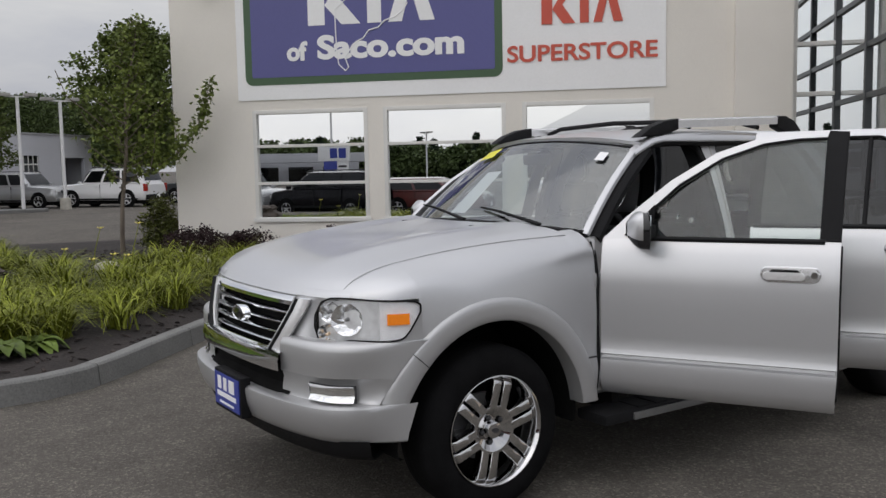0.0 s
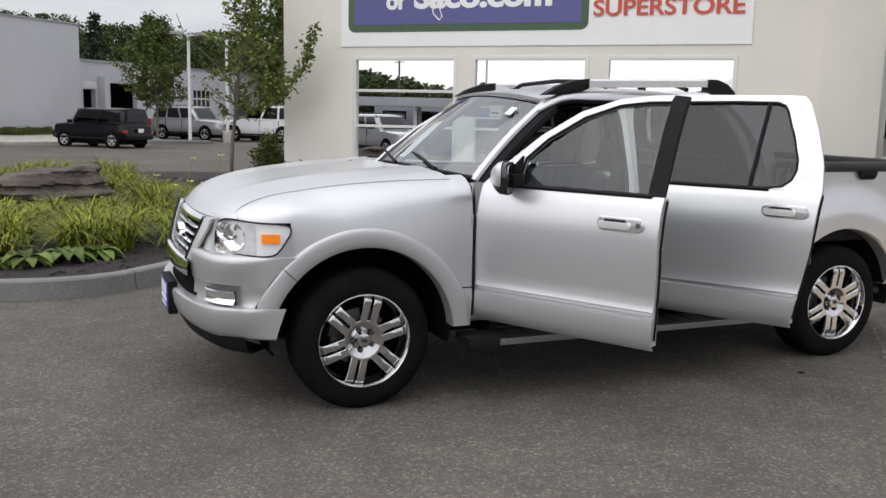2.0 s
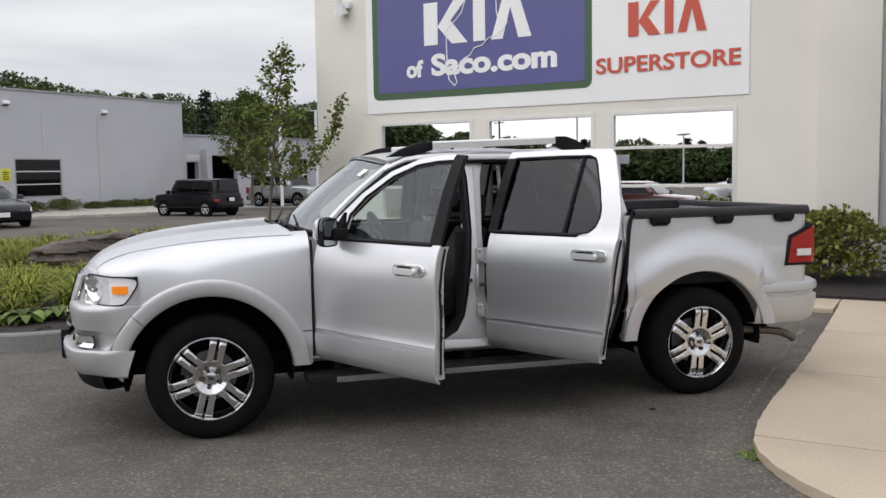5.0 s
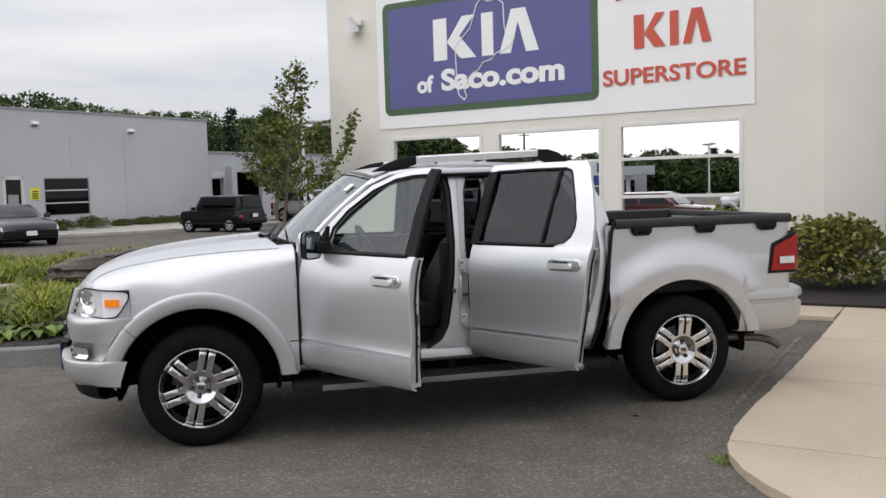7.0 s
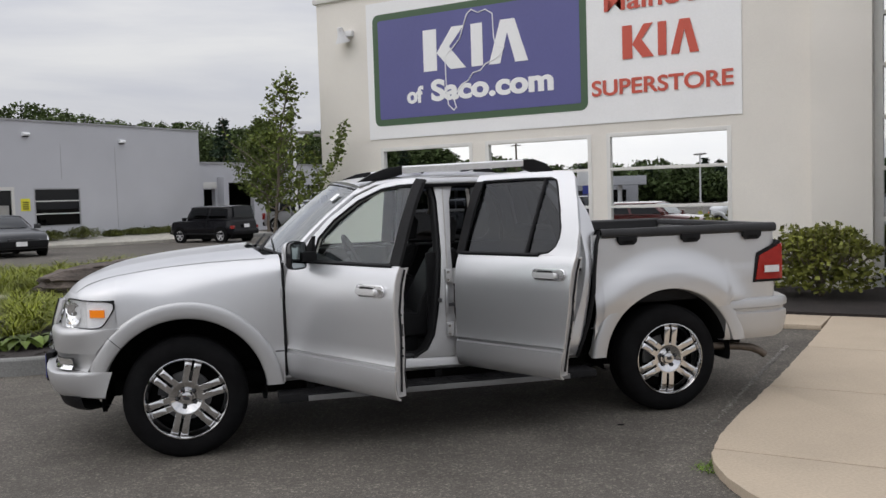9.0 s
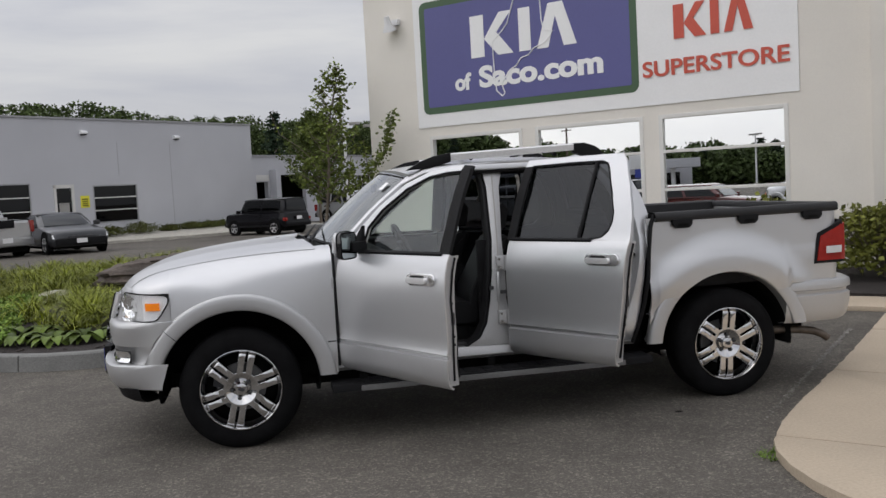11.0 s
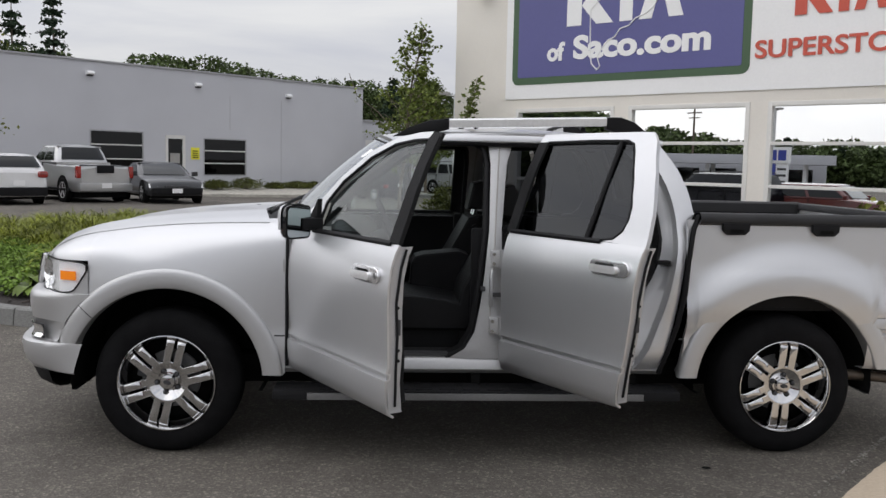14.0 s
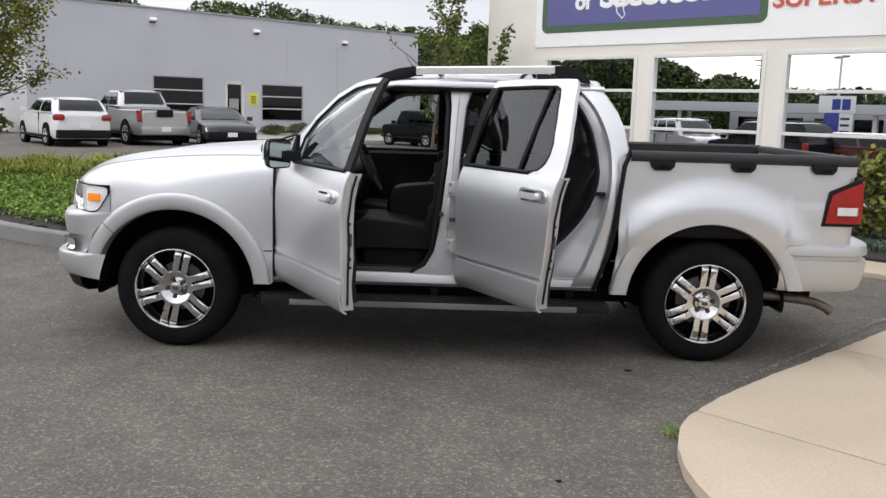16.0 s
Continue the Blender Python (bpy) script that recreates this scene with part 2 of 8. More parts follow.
M["greywall"] = shade("grey_block_wall", (0.54, 0.545, 0.575), 0.85, 0, 0.05, 0.35, 70, bump=0.15, bscale=60)
M["greytrim"] = shade("grey_flashing", (0.36, 0.36, 0.37), 0.5, 0.2, 0.06, 1, 60)
# near-black that paints the shade inside the open garage bays
M["dark"] = shade("bay_shade_black", (0.018, 0.019, 0.02), 0.8, 0, 0.3, 1.5, 20)
M["leaf"] = shade("leaf", (0.092, 0.122, 0.030), 0.6, 0, 0.25, 1.2, 30, island=0.45, spec=0.18)
M["leaf3"] = shade("young_leaf", (0.135, 0.170, 0.038), 0.6, 0, 0.25, 1.2, 30, island=0.45, spec=0.18)
M["leaf2"] = shade("leaf_yellowish", (0.17, 0.185, 0.030), 0.6, 0, 0.25, 1.2, 30, island=0.45, spec=0.18)
M["farleaf"] = shade("wood_foliage", (0.068, 0.096, 0.032), 0.7, 0, 0.35, 0.35, 3, island=0.5, spec=0.18)
M["needle"] = shade("spruce_foliage", (0.028, 0.046, 0.026), 0.7, 0, 0.3, 0.8, 6, island=0.4, spec=0.18)
M["grass"] = shade("daylily_blade", (0.180, 0.205, 0.023), 0.55, 0, 0.35, 1.1, 30, island=0.6, spec=0.18)
M["hosta"] = shade("hosta_leaf", (0.095, 0.135, 0.028), 0.5, 0, 0.25, 3, 40, island=0.45, spec=0.18)
M["cover"] = shade("ground_cover", (0.135, 0.215, 0.036), 0.6, 0, 0.25, 2, 40, island=0.4, spec=0.18)
M["juniper"] = shade("juniper_needle", (0.085, 0.130, 0.085), 0.6, 0, 0.25, 3, 40, island=0.4, spec=0.18)
M["barberry"] = shade("purple_leaf", (0.030, 0.016, 0.017), 0.55, 0, 0.25, 3, 40, island=0.5, spec=0.18)
M["boxwood"] = shade("shrub_leaf", (0.082, 0.092, 0.022), 0.5, 0, 0.25, 2, 40, island=0.5, spec=0.18)
M["bark"] = shade("tree_bark", (0.14, 0.115, 0.09), 0.9, 0, 0.3, 5, 50, bump=0.6, bscale=40, stretch=(3, 3, 0.6))
M["broadleaf"] = shade("broadleaf_leaf", (0.145, 0.155, 0.032), 0.5, 0, 0.25, 2, 40, island=0.55, spec=0.2)
M["rock"] = shade("weathered_rock", (0.090, 0.072, 0.060), 0.85, 0, 0.45, 1.4, 18, bump=0.8, bscale=9, grain=0.3, stretch=(1, 1, 3.5))
M["flower"] = shade("yellow_petal", (0.78, 0.66, 0.13), 0.5, 0, 0.1, 9, 60)
M["stone"] = shade("pale_stone", (0.42, 0.40, 0.35), 0.85, 0, 0.2, 4, 40, bump=0.4, bscale=30)
M["pole"] = shade("white_pole", (0.72, 0.72, 0.72), 0.45, 0, 0.05, 2, 60)
M["wood"] = shade("utility_wood", (0.10, 0.075, 0.055), 0.9, 0, 0.3, 3, 40, stretch=(4, 4, 0.4))
M["carwhite"] = shade("white_car_paint", (0.76, 0.76, 0.76), 0.3, 0, 0.02, 1, 60, coat=0.8)
M["carsilver"] = shade("silver_car_paint", (0.45, 0.455, 0.46), 0.32, 0.6, 0.02, 1, 60, coat=0.8)
M["carblack"] = shade("black_car_paint", (0.004, 0.004, 0.006), 0.25, 0.0, 0.02, 1, 60, coat=0.05, spec=0.3)
M["cargrey"] = shade("dark_grey_car_paint", (0.034, 0.036, 0.040), 0.30, 0.3, 0.02, 1, 60, coat=0.5)
M["carred"] = shade("red_car_paint", (0.10, 0.012, 0.010), 0.28, 0.1, 0.02, 1, 60, coat=0.9)
M["carglass"] = clear_glass("car_glass", (0.06, 0.065, 0.07), -0.005)
M["shopglass"] = clear_glass("shop_glass", (0.10, 0.10, 0.09), -0.015)


# ---- building blocks ----
def link(name, bm, material, parent=None, label="", sharp=38.0, smooth=True):
    bmesh.ops.recalc_face_normals(bm, faces=bm.faces)
    me = bpy.data.meshes.new(name)
    bm.to_mesh(me)
    bm.free()
    if smooth:
        me.polygons.foreach_set("use_smooth", [True] * len(me.polygons))
        me.set_sharp_from_angle(angle=radians(sharp))
    me.materials.append(M[material])
    ob = new(name, me)
    if parent is not None:
        ob.parent = parent
    if label:
        ob["label"] = label
    return ob


def part(name, bm, material, parent, label="", sharp=38.0, smooth=True):
    return link(name, bm, material, parent, label, sharp, smooth)


def thing(name, label, category, m=None, group="", kind=""):
    ob = tagged(new(name), label, category, group, kind)
    if m is not None:
        ob.matrix_world = m
    return ob


def lerp(a, b, t):
    return a + (b - a) * t


def curve(x, pts):
    """Piecewise linear value at x through points (x, y)."""
    if x <= pts[0][0]:
        return pts[0][1]
    for (a, ya), (b, yb) in zip(pts, pts[1:]):
        if x <= b:
            return lerp(ya, yb, (x - a) / (b - a))
    return pts[-1][1]


def smooth_curve(x, pts):
    """Catmull-Rom value at x through points (x, y)."""
    n = len(pts)
    if x <= pts[0][0]:
        return pts[0][1]
    if x >= pts[-1][0]:
        return pts[-1][1]
    for i in range(n - 1):
        if x <= pts[i + 1][0]:
            break
    p0, p1, p2, p3 = pts[max(i - 1, 0)], pts[i], pts[i + 1], pts[min(i + 2, n - 1)]
    h = p2[0] - p1[0]
    m1 = (p2[1] - p0[1]) / max(p2[0] - p0[0], 1e-6)
    m2 = (p3[1] - p1[1]) / max(p3[0] - p1[0], 1e-6)
    t = (x - p1[0]) / h
    return ((2 * t ** 3 - 3 * t * t + 1) * p1[1] + (t ** 3 - 2 * t * t + t) * h * m1
            + (-2 * t ** 3 + 3 * t * t) * p2[1] + (t ** 3 - t * t) * h * m2)


def skin(grid, th=0.02, bm=None):
    """A sheet over a grid of points, thickened by th along its normals."""
    bm = bm or bmesh.new()
    ni, nj = len(grid), len(grid[0])
    P = [[Vector(p) for p in row] for row in grid]
    A = [[bm.verts.new(p) for p in row] for row in P]
    for i in range(ni - 1):
        for j in range(nj - 1):
            q = [A[i][j], A[i + 1][j], A[i + 1][j + 1], A[i][j + 1]]
            bm.faces.new(q)
    if th:
        B = []
        for i in range(ni):
            row = []
            for j in range(nj):
                du = P[min(i + 1, ni - 1)][j] - P[max(i - 1, 0)][j]
                dv = P[i][min(j + 1, nj - 1)] - P[i][max(j - 1, 0)]
                n = du.cross(dv)
                n = n.normalized() if n.length > 1e-9 else Vector((0, 0, 0))
                row.append(bm.verts.new(P[i][j] + n * th))
            B.append(row)
        for i in range(ni - 1):
            for j in range(nj - 1):
                bm.faces.new([B[i][j], B[i][j + 1], B[i + 1][j + 1], B[i + 1][j]])
        rim = [(i, 0) for i in range(ni)] + [(ni - 1, j) for j in range(1, nj)] + [(i, nj - 1) for i in range(ni - 2, -1, -1)] + [(0, j) for j in range(nj - 2, 0, -1)]
        for (a, b), (c, d) in zip(rim, rim[1:] + rim[:1]):
            bm.faces.new([A[a][b], B[a][b], B[c][d], A[c][d]])
    return bm


def box(x0, x1, y0, y1, z0, z1, bevel=0.0, bm=None, seg=2):
    bm = bm or bmesh.new()
    vs = [bm.verts.new((x, y, z)) for x in (x0, x1) for y in (y0, y1) for z in (z0, z1)]
    fs = [bm.faces.new([vs[i] for i in f]) for f in ((0, 1, 3, 2), (4, 6, 7, 5), (0, 4, 5, 1), (2, 3, 7, 6), (0, 2, 6, 4), (1, 5, 7, 3))]
    if bevel:
        es = list({e for f in fs for e in f.edges})
        bmesh.ops.bevel(bm, geom=es, offset=bevel, segments=seg, affect="EDGES", profile=0.7)
    return bm


def prism(poly, a, b, axis="y", bevel=0.0, bm=None, seg=2):
    """A flat outline (two numbers a point), pulled from a to b along an axis."""
    bm = bm or bmesh.new()

    def at(p, h):
        return {"x": (h, p[0], p[1]), "y": (p[0], h, p[1]), "z": (p[0], p[1], h)}[axis]

    v0 = [bm.verts.new(at(p, a)) for p in poly]
    v1 = [bm.verts.new(at(p, b)) for p in poly]
    fs = [bm.faces.new(v0), bm.faces.new(list(reversed(v1)))]
    n = len(poly)
    for i in range(n):
        fs.append(bm.faces.new([v0[i], v1[i], v1[(i + 1) % n], v0[(i + 1) % n]]))
    if bevel:
        es = list({e for f in fs[:2] for e in f.edges})
        bmesh.ops.bevel(bm, geom=es, offset=bevel, segments=seg, affect="EDGES", profile=0.7)
    return bm


def tube(pts, r, n=10, bm=None, caps=True):
    """A round bar along points; r may be a list."""
    bm = bm or bmesh.new()
    pts = [Vector(p) for p in pts]
    rs = r if isinstance(r, (list, tuple)) else [r] * len(pts)
    rings = []
    side = None
    for i, p in enumerate(pts):
        d = (pts[min(i + 1, len(pts) - 1)] - pts[max(i - 1, 0)]).normalized()
        if side is None:
            side = d.orthogonal().normalized()
        side = (side - d * side.dot(d)).normalized()
        up = d.cross(side)
        rings.append([bm.verts.new(p + (side * math.cos(2 * math.pi * k / n) + up * math.sin(2 * math.pi * k / n)) * rs[i]) for k in range(n)])
    for a, b in zip(rings, rings[1:]):
        for k in range(n):
            bm.faces.new([a[k], a[(k + 1) % n], b[(k + 1) % n], b[k]])
    if caps:
        bm.faces.new(rings[0])
        bm.faces.new(list(reversed(rings[-1])))
    return bm


def lathe(prof, n=40, bm=None, axis="y", c=(0, 0, 0), closed=False):
    """Spins points (radius, along) round an axis through c."""
    bm = bm or bmesh.new()

    def at(r, h, a):
        u, v = r * math.cos(a), r * math.sin(a)
        p = {"x": (h, u, v), "y": (u, h, v), "z": (u, v, h)}[axis]
        return (p[0] + c[0], p[1] + c[1], p[2] + c[2])

    rings = [[bm.verts.new(at(r, h, 2 * math.pi * k / n)) for k in range(n)] for r, h in prof]
    pairs = list(zip(rings, rings[1:])) + ([(rings[-1], rings[0])] if closed else [])
    for a, b in pairs:
        for k in range(n):
            bm.faces.new([a[k], a[(k + 1) % n], b[(k + 1) % n], b[k]])
    return bm


def moved(bm, m):
    bmesh.ops.transform(bm, matrix=m, verts=bm.verts)
    return bm


def round_poly(w, h, r, n=5, cx=0.0, cy=0.0):
    out = []
    for sx, sy, a0 in ((1, 1, 0), (-1, 1, 90), (-1, -1, 180), (1, -1, 270)):
        for k in range(n + 1):
            a = radians(a0 + 90 * k / n)
            out.append((cx + sx * (w / 2 - r) + r * math.cos(a), cy + sy * (h / 2 - r) + r * math.sin(a)))
    return out


def letters(text, size, depth, name, material, parent, m, width=None, bold=0.0, thick=0.0):
    """Raised lettering in the built-in font, lying in local x-y, fitted to a width."""
    cu = bpy.data.curves.new(name, "FONT")
    cu.body, cu.size, cu.extrude, cu.offset = text, size, depth, bold
    cu.align_x = "LEFT"
    tmp = new(name + "_tmp", cu)
    bpy.context.view_layer.update()
    me = bpy.data.meshes.new_from_object(tmp.evaluated_get(bpy.context.evaluated_depsgraph_get()))
    bpy.data.objects.remove(tmp)
    xs = [v.co.x for v in me.vertices]
    ys = [v.co.y for v in me.vertices]
    sx = (width / (max(xs) - min(xs))) if width else 1.0
    for v in me.vertices:
        v.co.x = (v.co.x - min(xs)) * sx
    bm = bmesh.new()
    for k, (ox, oy) in enumerate(((0.0, 0.0), (thick, 0.0), (-thick, 0.0), (0.0, thick * 0.6), (0.0, -thick * 0.6))):
        if k and not thick:
            break
        me.transform(Matrix.Translation((ox, oy, 0.0004 * k)))
        bm.from_mesh(me)
        me.transform(Matrix.Translation((-ox, -oy, -0.0004 * k)))
    bm.to_mesh(me)
    bm.free()
    me.materials.clear()
    me.materials.append(M[material])
    ob = new(name, me)
    ob.parent = parent
    ob.matrix_basis = m
    return ob


# ---- ground ----
# building axes: local x runs along the dealer's front, local y towards it
BF = pose(0, 0, 0, 0, 0, -45)


def bw_(s, d, z=0.0):
    return BF @ Vector((s, d, z))


def ground_z(x, y):
    """The lot rises a little towards one end of the workshop and falls towards the other."""
    s, d = (x - y) * 0.70711, (x + y) * 0.70711
    u, v, w = min(1.0, max(0.0, (-14.0 - s) / 8.0)), min(1.0, max(0.0, d / 6.0)), min(1.0, max(0.0, (d - 13.5) / 9.0))
    b = min(1.0, max(0.0, (-6.0 - d) / 3.5))
    return -0.35 * b * b * (3 - 2 * b) + u * u * (3 - 2 * u) * v * lerp(0.10, -0.20, w * w * (3 - 2 * w))


ground = bmesh.new()
gs = [-900, -200, -60, -35, -26] + [-24 + k for k in range(12)] + [-10, -5, 0, 5, 12, 25, 60, 200, 900]
gd = [-900, -200, -60, -25, -9.5, -8.6, -7.75, -6.9, -6, -4, 0, 2, 4, 6, 10, 13, 15, 17, 19, 21, 23, 30, 40, 60, 200, 900]
gv = [[ground.verts.new((*bw_(p, q)[:2], ground_z(*bw_(p, q)[:2]))) for q in gd] for p in gs]
for i in range(len(gs) - 1):
    for j in range(len(gd) - 1):
        ground.faces.new([gv[i][j], gv[i + 1][j], gv[i + 1][j + 1], gv[i][j + 1]])
tagged(link("ground", ground, "asphalt"), "worn grey asphalt of the car park", "asphalt", kind="structure")


def sheet(poly, z0, z1, name, material, bevel=0.0):
    return link(name, prism(poly, z0, z1, "z", bevel), material)


# concrete walk: rounded nose, one side running up to the building, in slabs
walk_line = [(7.9, 4.0), (6.01, 2.00), (4.90, 0.86), (4.03, 0.0), (3.45, -0.56), (3.09, -0.95), (2.92, -1.18), (2.81, -1.42), (2.755, -1.68), (2.74, -1.95), (2.80, -2.35), (2.98, -2.85), (3.25, -3.4), (4.0, -4.9)]
for _ in range(2):
    cut = [walk_line[0]]
    for (x0, y0), (x1, y1) in zip(walk_line, walk_line[1:]):
        cut += [(lerp(x0, x1, 0.25), lerp(y0, y1, 0.25)), (lerp(x0, x1, 0.75), lerp(y0, y1, 0.75))]
    walk_line = cut + [walk_line[-1]]
edge = []
for (x0, y0), (x1, y1) in zip(walk_line, walk_line[1:]):
    m_ = max(1, int(math.dist((x0, y0), (x1, y1)) / 0.05))
    for k in range(m_):
        x, y = lerp(x0, x1, k / m_), lerp(y0, y1, k / m_)
        w = 0.010 * noise.noise(Vector((x * 9, y * 9, 0))) + 0.006 * noise.noise(Vector((x * 31, y * 31, 4)))
        edge.append((x + w * 0.7, y - w * 0.7))
walk_line = edge + [walk_line[-1]]
walkway = tagged(new("pavement"), "tan concrete walk with a rounded worn corner", "pavement", kind="structure")
wz = 0.055


def clip(poly, nx, ny, c):
    """Keeps the part of an outline with nx x + ny y <= c."""
    out = []
    for (x0, y0), (x1, y1) in zip(poly, poly[1:] + poly[:1]):
        a, b = nx * x0 + ny * y0 - c, nx * x1 + ny * y1 - c
        if a <= 0:
            out.append((x0, y0))
        if a * b < 0:
            t = a / (a - b)
            out.append((lerp(x0, x1, t), lerp(y0, y1, t)))
    return out


full = walk_line + [(16.0, -4.9), (16.0, -4.2)]
# joints run along both building axes
K = 0.7071
joints_d = [-9.0, -0.55, 1.35, 3.2, 5.05, 7.25]
for a, b in zip(joints_d, joints_d[1:]):
    for s0, s1 in ((-1, 4.6), (4.6, 6.6), (6.6, 8.6), (8.6, 10.8), (10.8, 16)):
        q = clip(full, K, K, b - 0.006)
        q = clip(q, -K, -K, -(a + 0.006))
        q = clip(q, K, -K, s1 - 0.006) if len(q) > 2 else q
        q = clip(q, -K, K, -(s0 + 0.006)) if len(q) > 2 else q
        if len(q) > 2:
            part("slab", prism(q, 0.0, wz, "z", 0.012), "concrete", walkway)
# walk along the front of the building, behind the truck
for s0, s1 in ((-5.2, -3.2), (-3.2, -1.2), (-1.2, 0.8), (0.8, 2.785)):
    q = [(s0 + 0.006, 6.45), (s1 - 0.006, 6.45), (s1 - 0.006, 7.24), (s0 + 0.006, 7.24)]
    part("slab", prism([tuple(bw_(s, d)[:2]) for s, d in q], 0.0, wz, "z", 0.012), "concrete", walkway)
# mulch bed between walk and wall
bed2 = link("mulch_bed", prism([tuple(bw_(s, d)[:2]) for s, d in ((-5.2, 7.25), (9.5, 7.25), (9.5, 10.2), (-5.2, 10.2))], 0.0, 0.085, "z"), "mulch")
tagged(bed2, "dark bark mulch bed along the building", "mulch bed", kind="structure")

# planter island with granite kerb
island = [(-0.98, 3.58), (-0.62, 3.90), (-0.30, 4.25), (0.20, 4.75), (1.20, 5.75), (2.30, 6.85), (3.40, 8.0), (3.2, 9.6), (4.15, 10.15), (2.6, 11.7), (2.2, 12.6), (3.6, 14.1), (4.4, 15.2), (3.2, 16.6), (0.4, 17.2),
          (-3.5, 16.4), (-7.0, 13.6), (-8.3, 10.6), (-7.6, 8.4), (-6.0, 6.6), (-4.6, 5.25), (-3.3, 4.25), (-2.75, 3.86), (-2.35, 3.62), (-2.0, 3.47), (-1.6, 3.42), (-1.28, 3.45)]


def offset(poly, d):
    out = []
    n = len(poly)
    for i in range(n):
        p, q, r = Vector(poly[i - 1]), Vector(poly[i]), Vector(poly[(i + 1) % n])
        a, b = (q - p).normalized(), (r - q).normalized()
        m = (Vector((-a.y, a.x)) + Vector((-b.y, b.x)))
        m = m.normalized() / max(0.5, math.sqrt((1 + a.dot(b)) / 2))
        out.append(tuple(q + m * d))
    return out


def densify(poly, step):
    out = []
    for p, q in zip(poly, poly[1:] + poly[:1]):
        n = max(1, int(math.dist(p, q) / step))
        out += [lerp2_(p, q, k / n) for k in range(n)]
    return out


def lerp2_(a, b, t):
    return (lerp(a[0], b[0], t), lerp(a[1], b[1], t))


inner = offset(island, 0.16)
kerb = tagged(new("kerb"), "grey granite kerb round the planting island", "kerb", kind="structure")
ring = island[18:] + island[:10]
ring_i = inner[18:] + inner[:10]
pieces, acc, cur = [], 0.0, [(ring[0], ring_i[0])]
for k in range(1, len(ring)):
    a, ai, b, bi = ring[k - 1], ring_i[k - 1], ring[k], ring_i[k]
    L_ = math.dist(a, b)
    pos = 0.0
    while acc + (L_ - pos) > 1.45:
        pos += 1.45 - acc
        t = pos / L_
        cur.append((lerp2_(a, b, t), lerp2_(ai, bi, t)))
        pieces.append(cur)
        cur = [cur[-1]]
        acc = 0.0
    acc += L_ - pos
    cur.append((b, bi))
pieces.append(cur)
for pc in pieces:
    o = [p for p, _ in pc]
    i_ = [q for _, q in pc]
    gap = 0.006
    d0 = (Vector(o[1]) - Vector(o[0])).normalized() * gap
    d1 = (Vector(o[-2]) - Vector(o[-1])).normalized() * gap
    o[0], i_[0] = tuple(Vector(o[0]) + d0), tuple(Vector(i_[0]) + d0)
    o[-1], i_[-1] = tuple(Vector(o[-1]) + d1), tuple(Vector(i_[-1]) + d1)
    lean = [lerp2_(p, q, 0.14) for p, q in zip(o, i_)]
    g = [[(*p, -0.02) for p in o], [(*lerp2_(p, l, 0.8), 0.145) for p, l in zip(o, lean)], [(*lerp2_(p, q, 0.22), 0.160) for p, q in zip(o, i_)], [(*lerp2_(p, q, 0.9), 0.160) for p, q in zip(o, i_)], [(*q, 0.150) for q in i_], [(*q, -0.02) for q in i_]]
    bm = skin(g, 0)
    for e in (0, -1):
        vs = [Vector(r[e]) for r in g]
        bm.faces.new([bm.verts.new(v) for v in vs])
    bmesh.ops.remove_doubles(bm, verts=bm.verts, dist=0.0005)
    part("kerb_stone", bm, "kerb", kerb)
# soil surface, gently humped
cen = (-1.0, 10.5)


def bed_z(x, y):
    """Height of the soil in the island."""
    d = min(math.dist((x, y), p) for p in dense)
    return 0.10 + 0.10 * min(1.0, d / 1.6) + 0.02 * noise.noise(Vector((x * 1.3, y * 1.3, 0)))


dense = densify(inner, 0.25)


def inside(x, y, poly):
    c = False
    for (x0, y0), (x1, y1) in zip(poly, poly[1:] + poly[:1]):
        if (y0 > y) != (y1 > y) and x < (x1 - x0) * (y - y0) / (y1 - y0) + x0:
            c = not c
    return c


bm = bmesh.new()
rings = []
for k in range(13):
    t = (k / 12) ** 1.4
    row = []
    for p in dense:
        x, y = lerp2_(p, cen, t)
        row.append(bm.verts.new((x, y, bed_z(x, y) if k else 0.10)))
    rings.append(row)
for a, b in zip(rings, rings[1:]):
    for j in range(len(dense)):
        vs = [a[j], a[(j + 1) % len(dense)], b[(j + 1) % len(dense)], b[j]]
        if k == 12:
            pass
        bm.faces.new(vs)
bmesh.ops.remove_doubles(bm, verts=bm.verts, dist=0.004)
tagged(link("planting_bed", bm, "mulch"), "dark bark mulch of the planting island", "mulch bed", kind="structure")

# worn paint line along the walk
rl = random.Random(41)
bm = bmesh.new()
for k in range(900):
    t = rl.random() ** 0.8
    if rl.random() > 0.35 + 0.65 * t:
        continue
    x0, y0 = lerp(3.20, 5.63, t), lerp(-0.62, 1.935, t)
    w = rl.gauss(0, 0.012)
    cx_, cy_ = x0 + 0.72 * w, y0 - 0.69 * w
    r_ = rl.uniform(0.003, 0.010)
    a0 = rl.uniform(0, 6.28)
    vs = []
    for q in range(7):
        a = a0 + q * 2 * math.pi / 7
        rr = r_ * rl.uniform(0.5, 1.3)
        u_, v_ = rr * 1.9 * math.cos(a), rr * math.sin(a)
        vs.append(bm.verts.new((cx_ + 0.69 * u_ - 0.72 * v_, cy_ + 0.72 * u_ + 0.69 * v_, 0.0042 + 0.000003 * k)))
    bm.faces.new(vs)
for f in bm.faces:
    if f.normal.z < 0:
        f.normal_flip()
tagged(link("paint_line", bm, "paint_line"), "worn white parking line on the asphalt", "road marking", kind="structure")

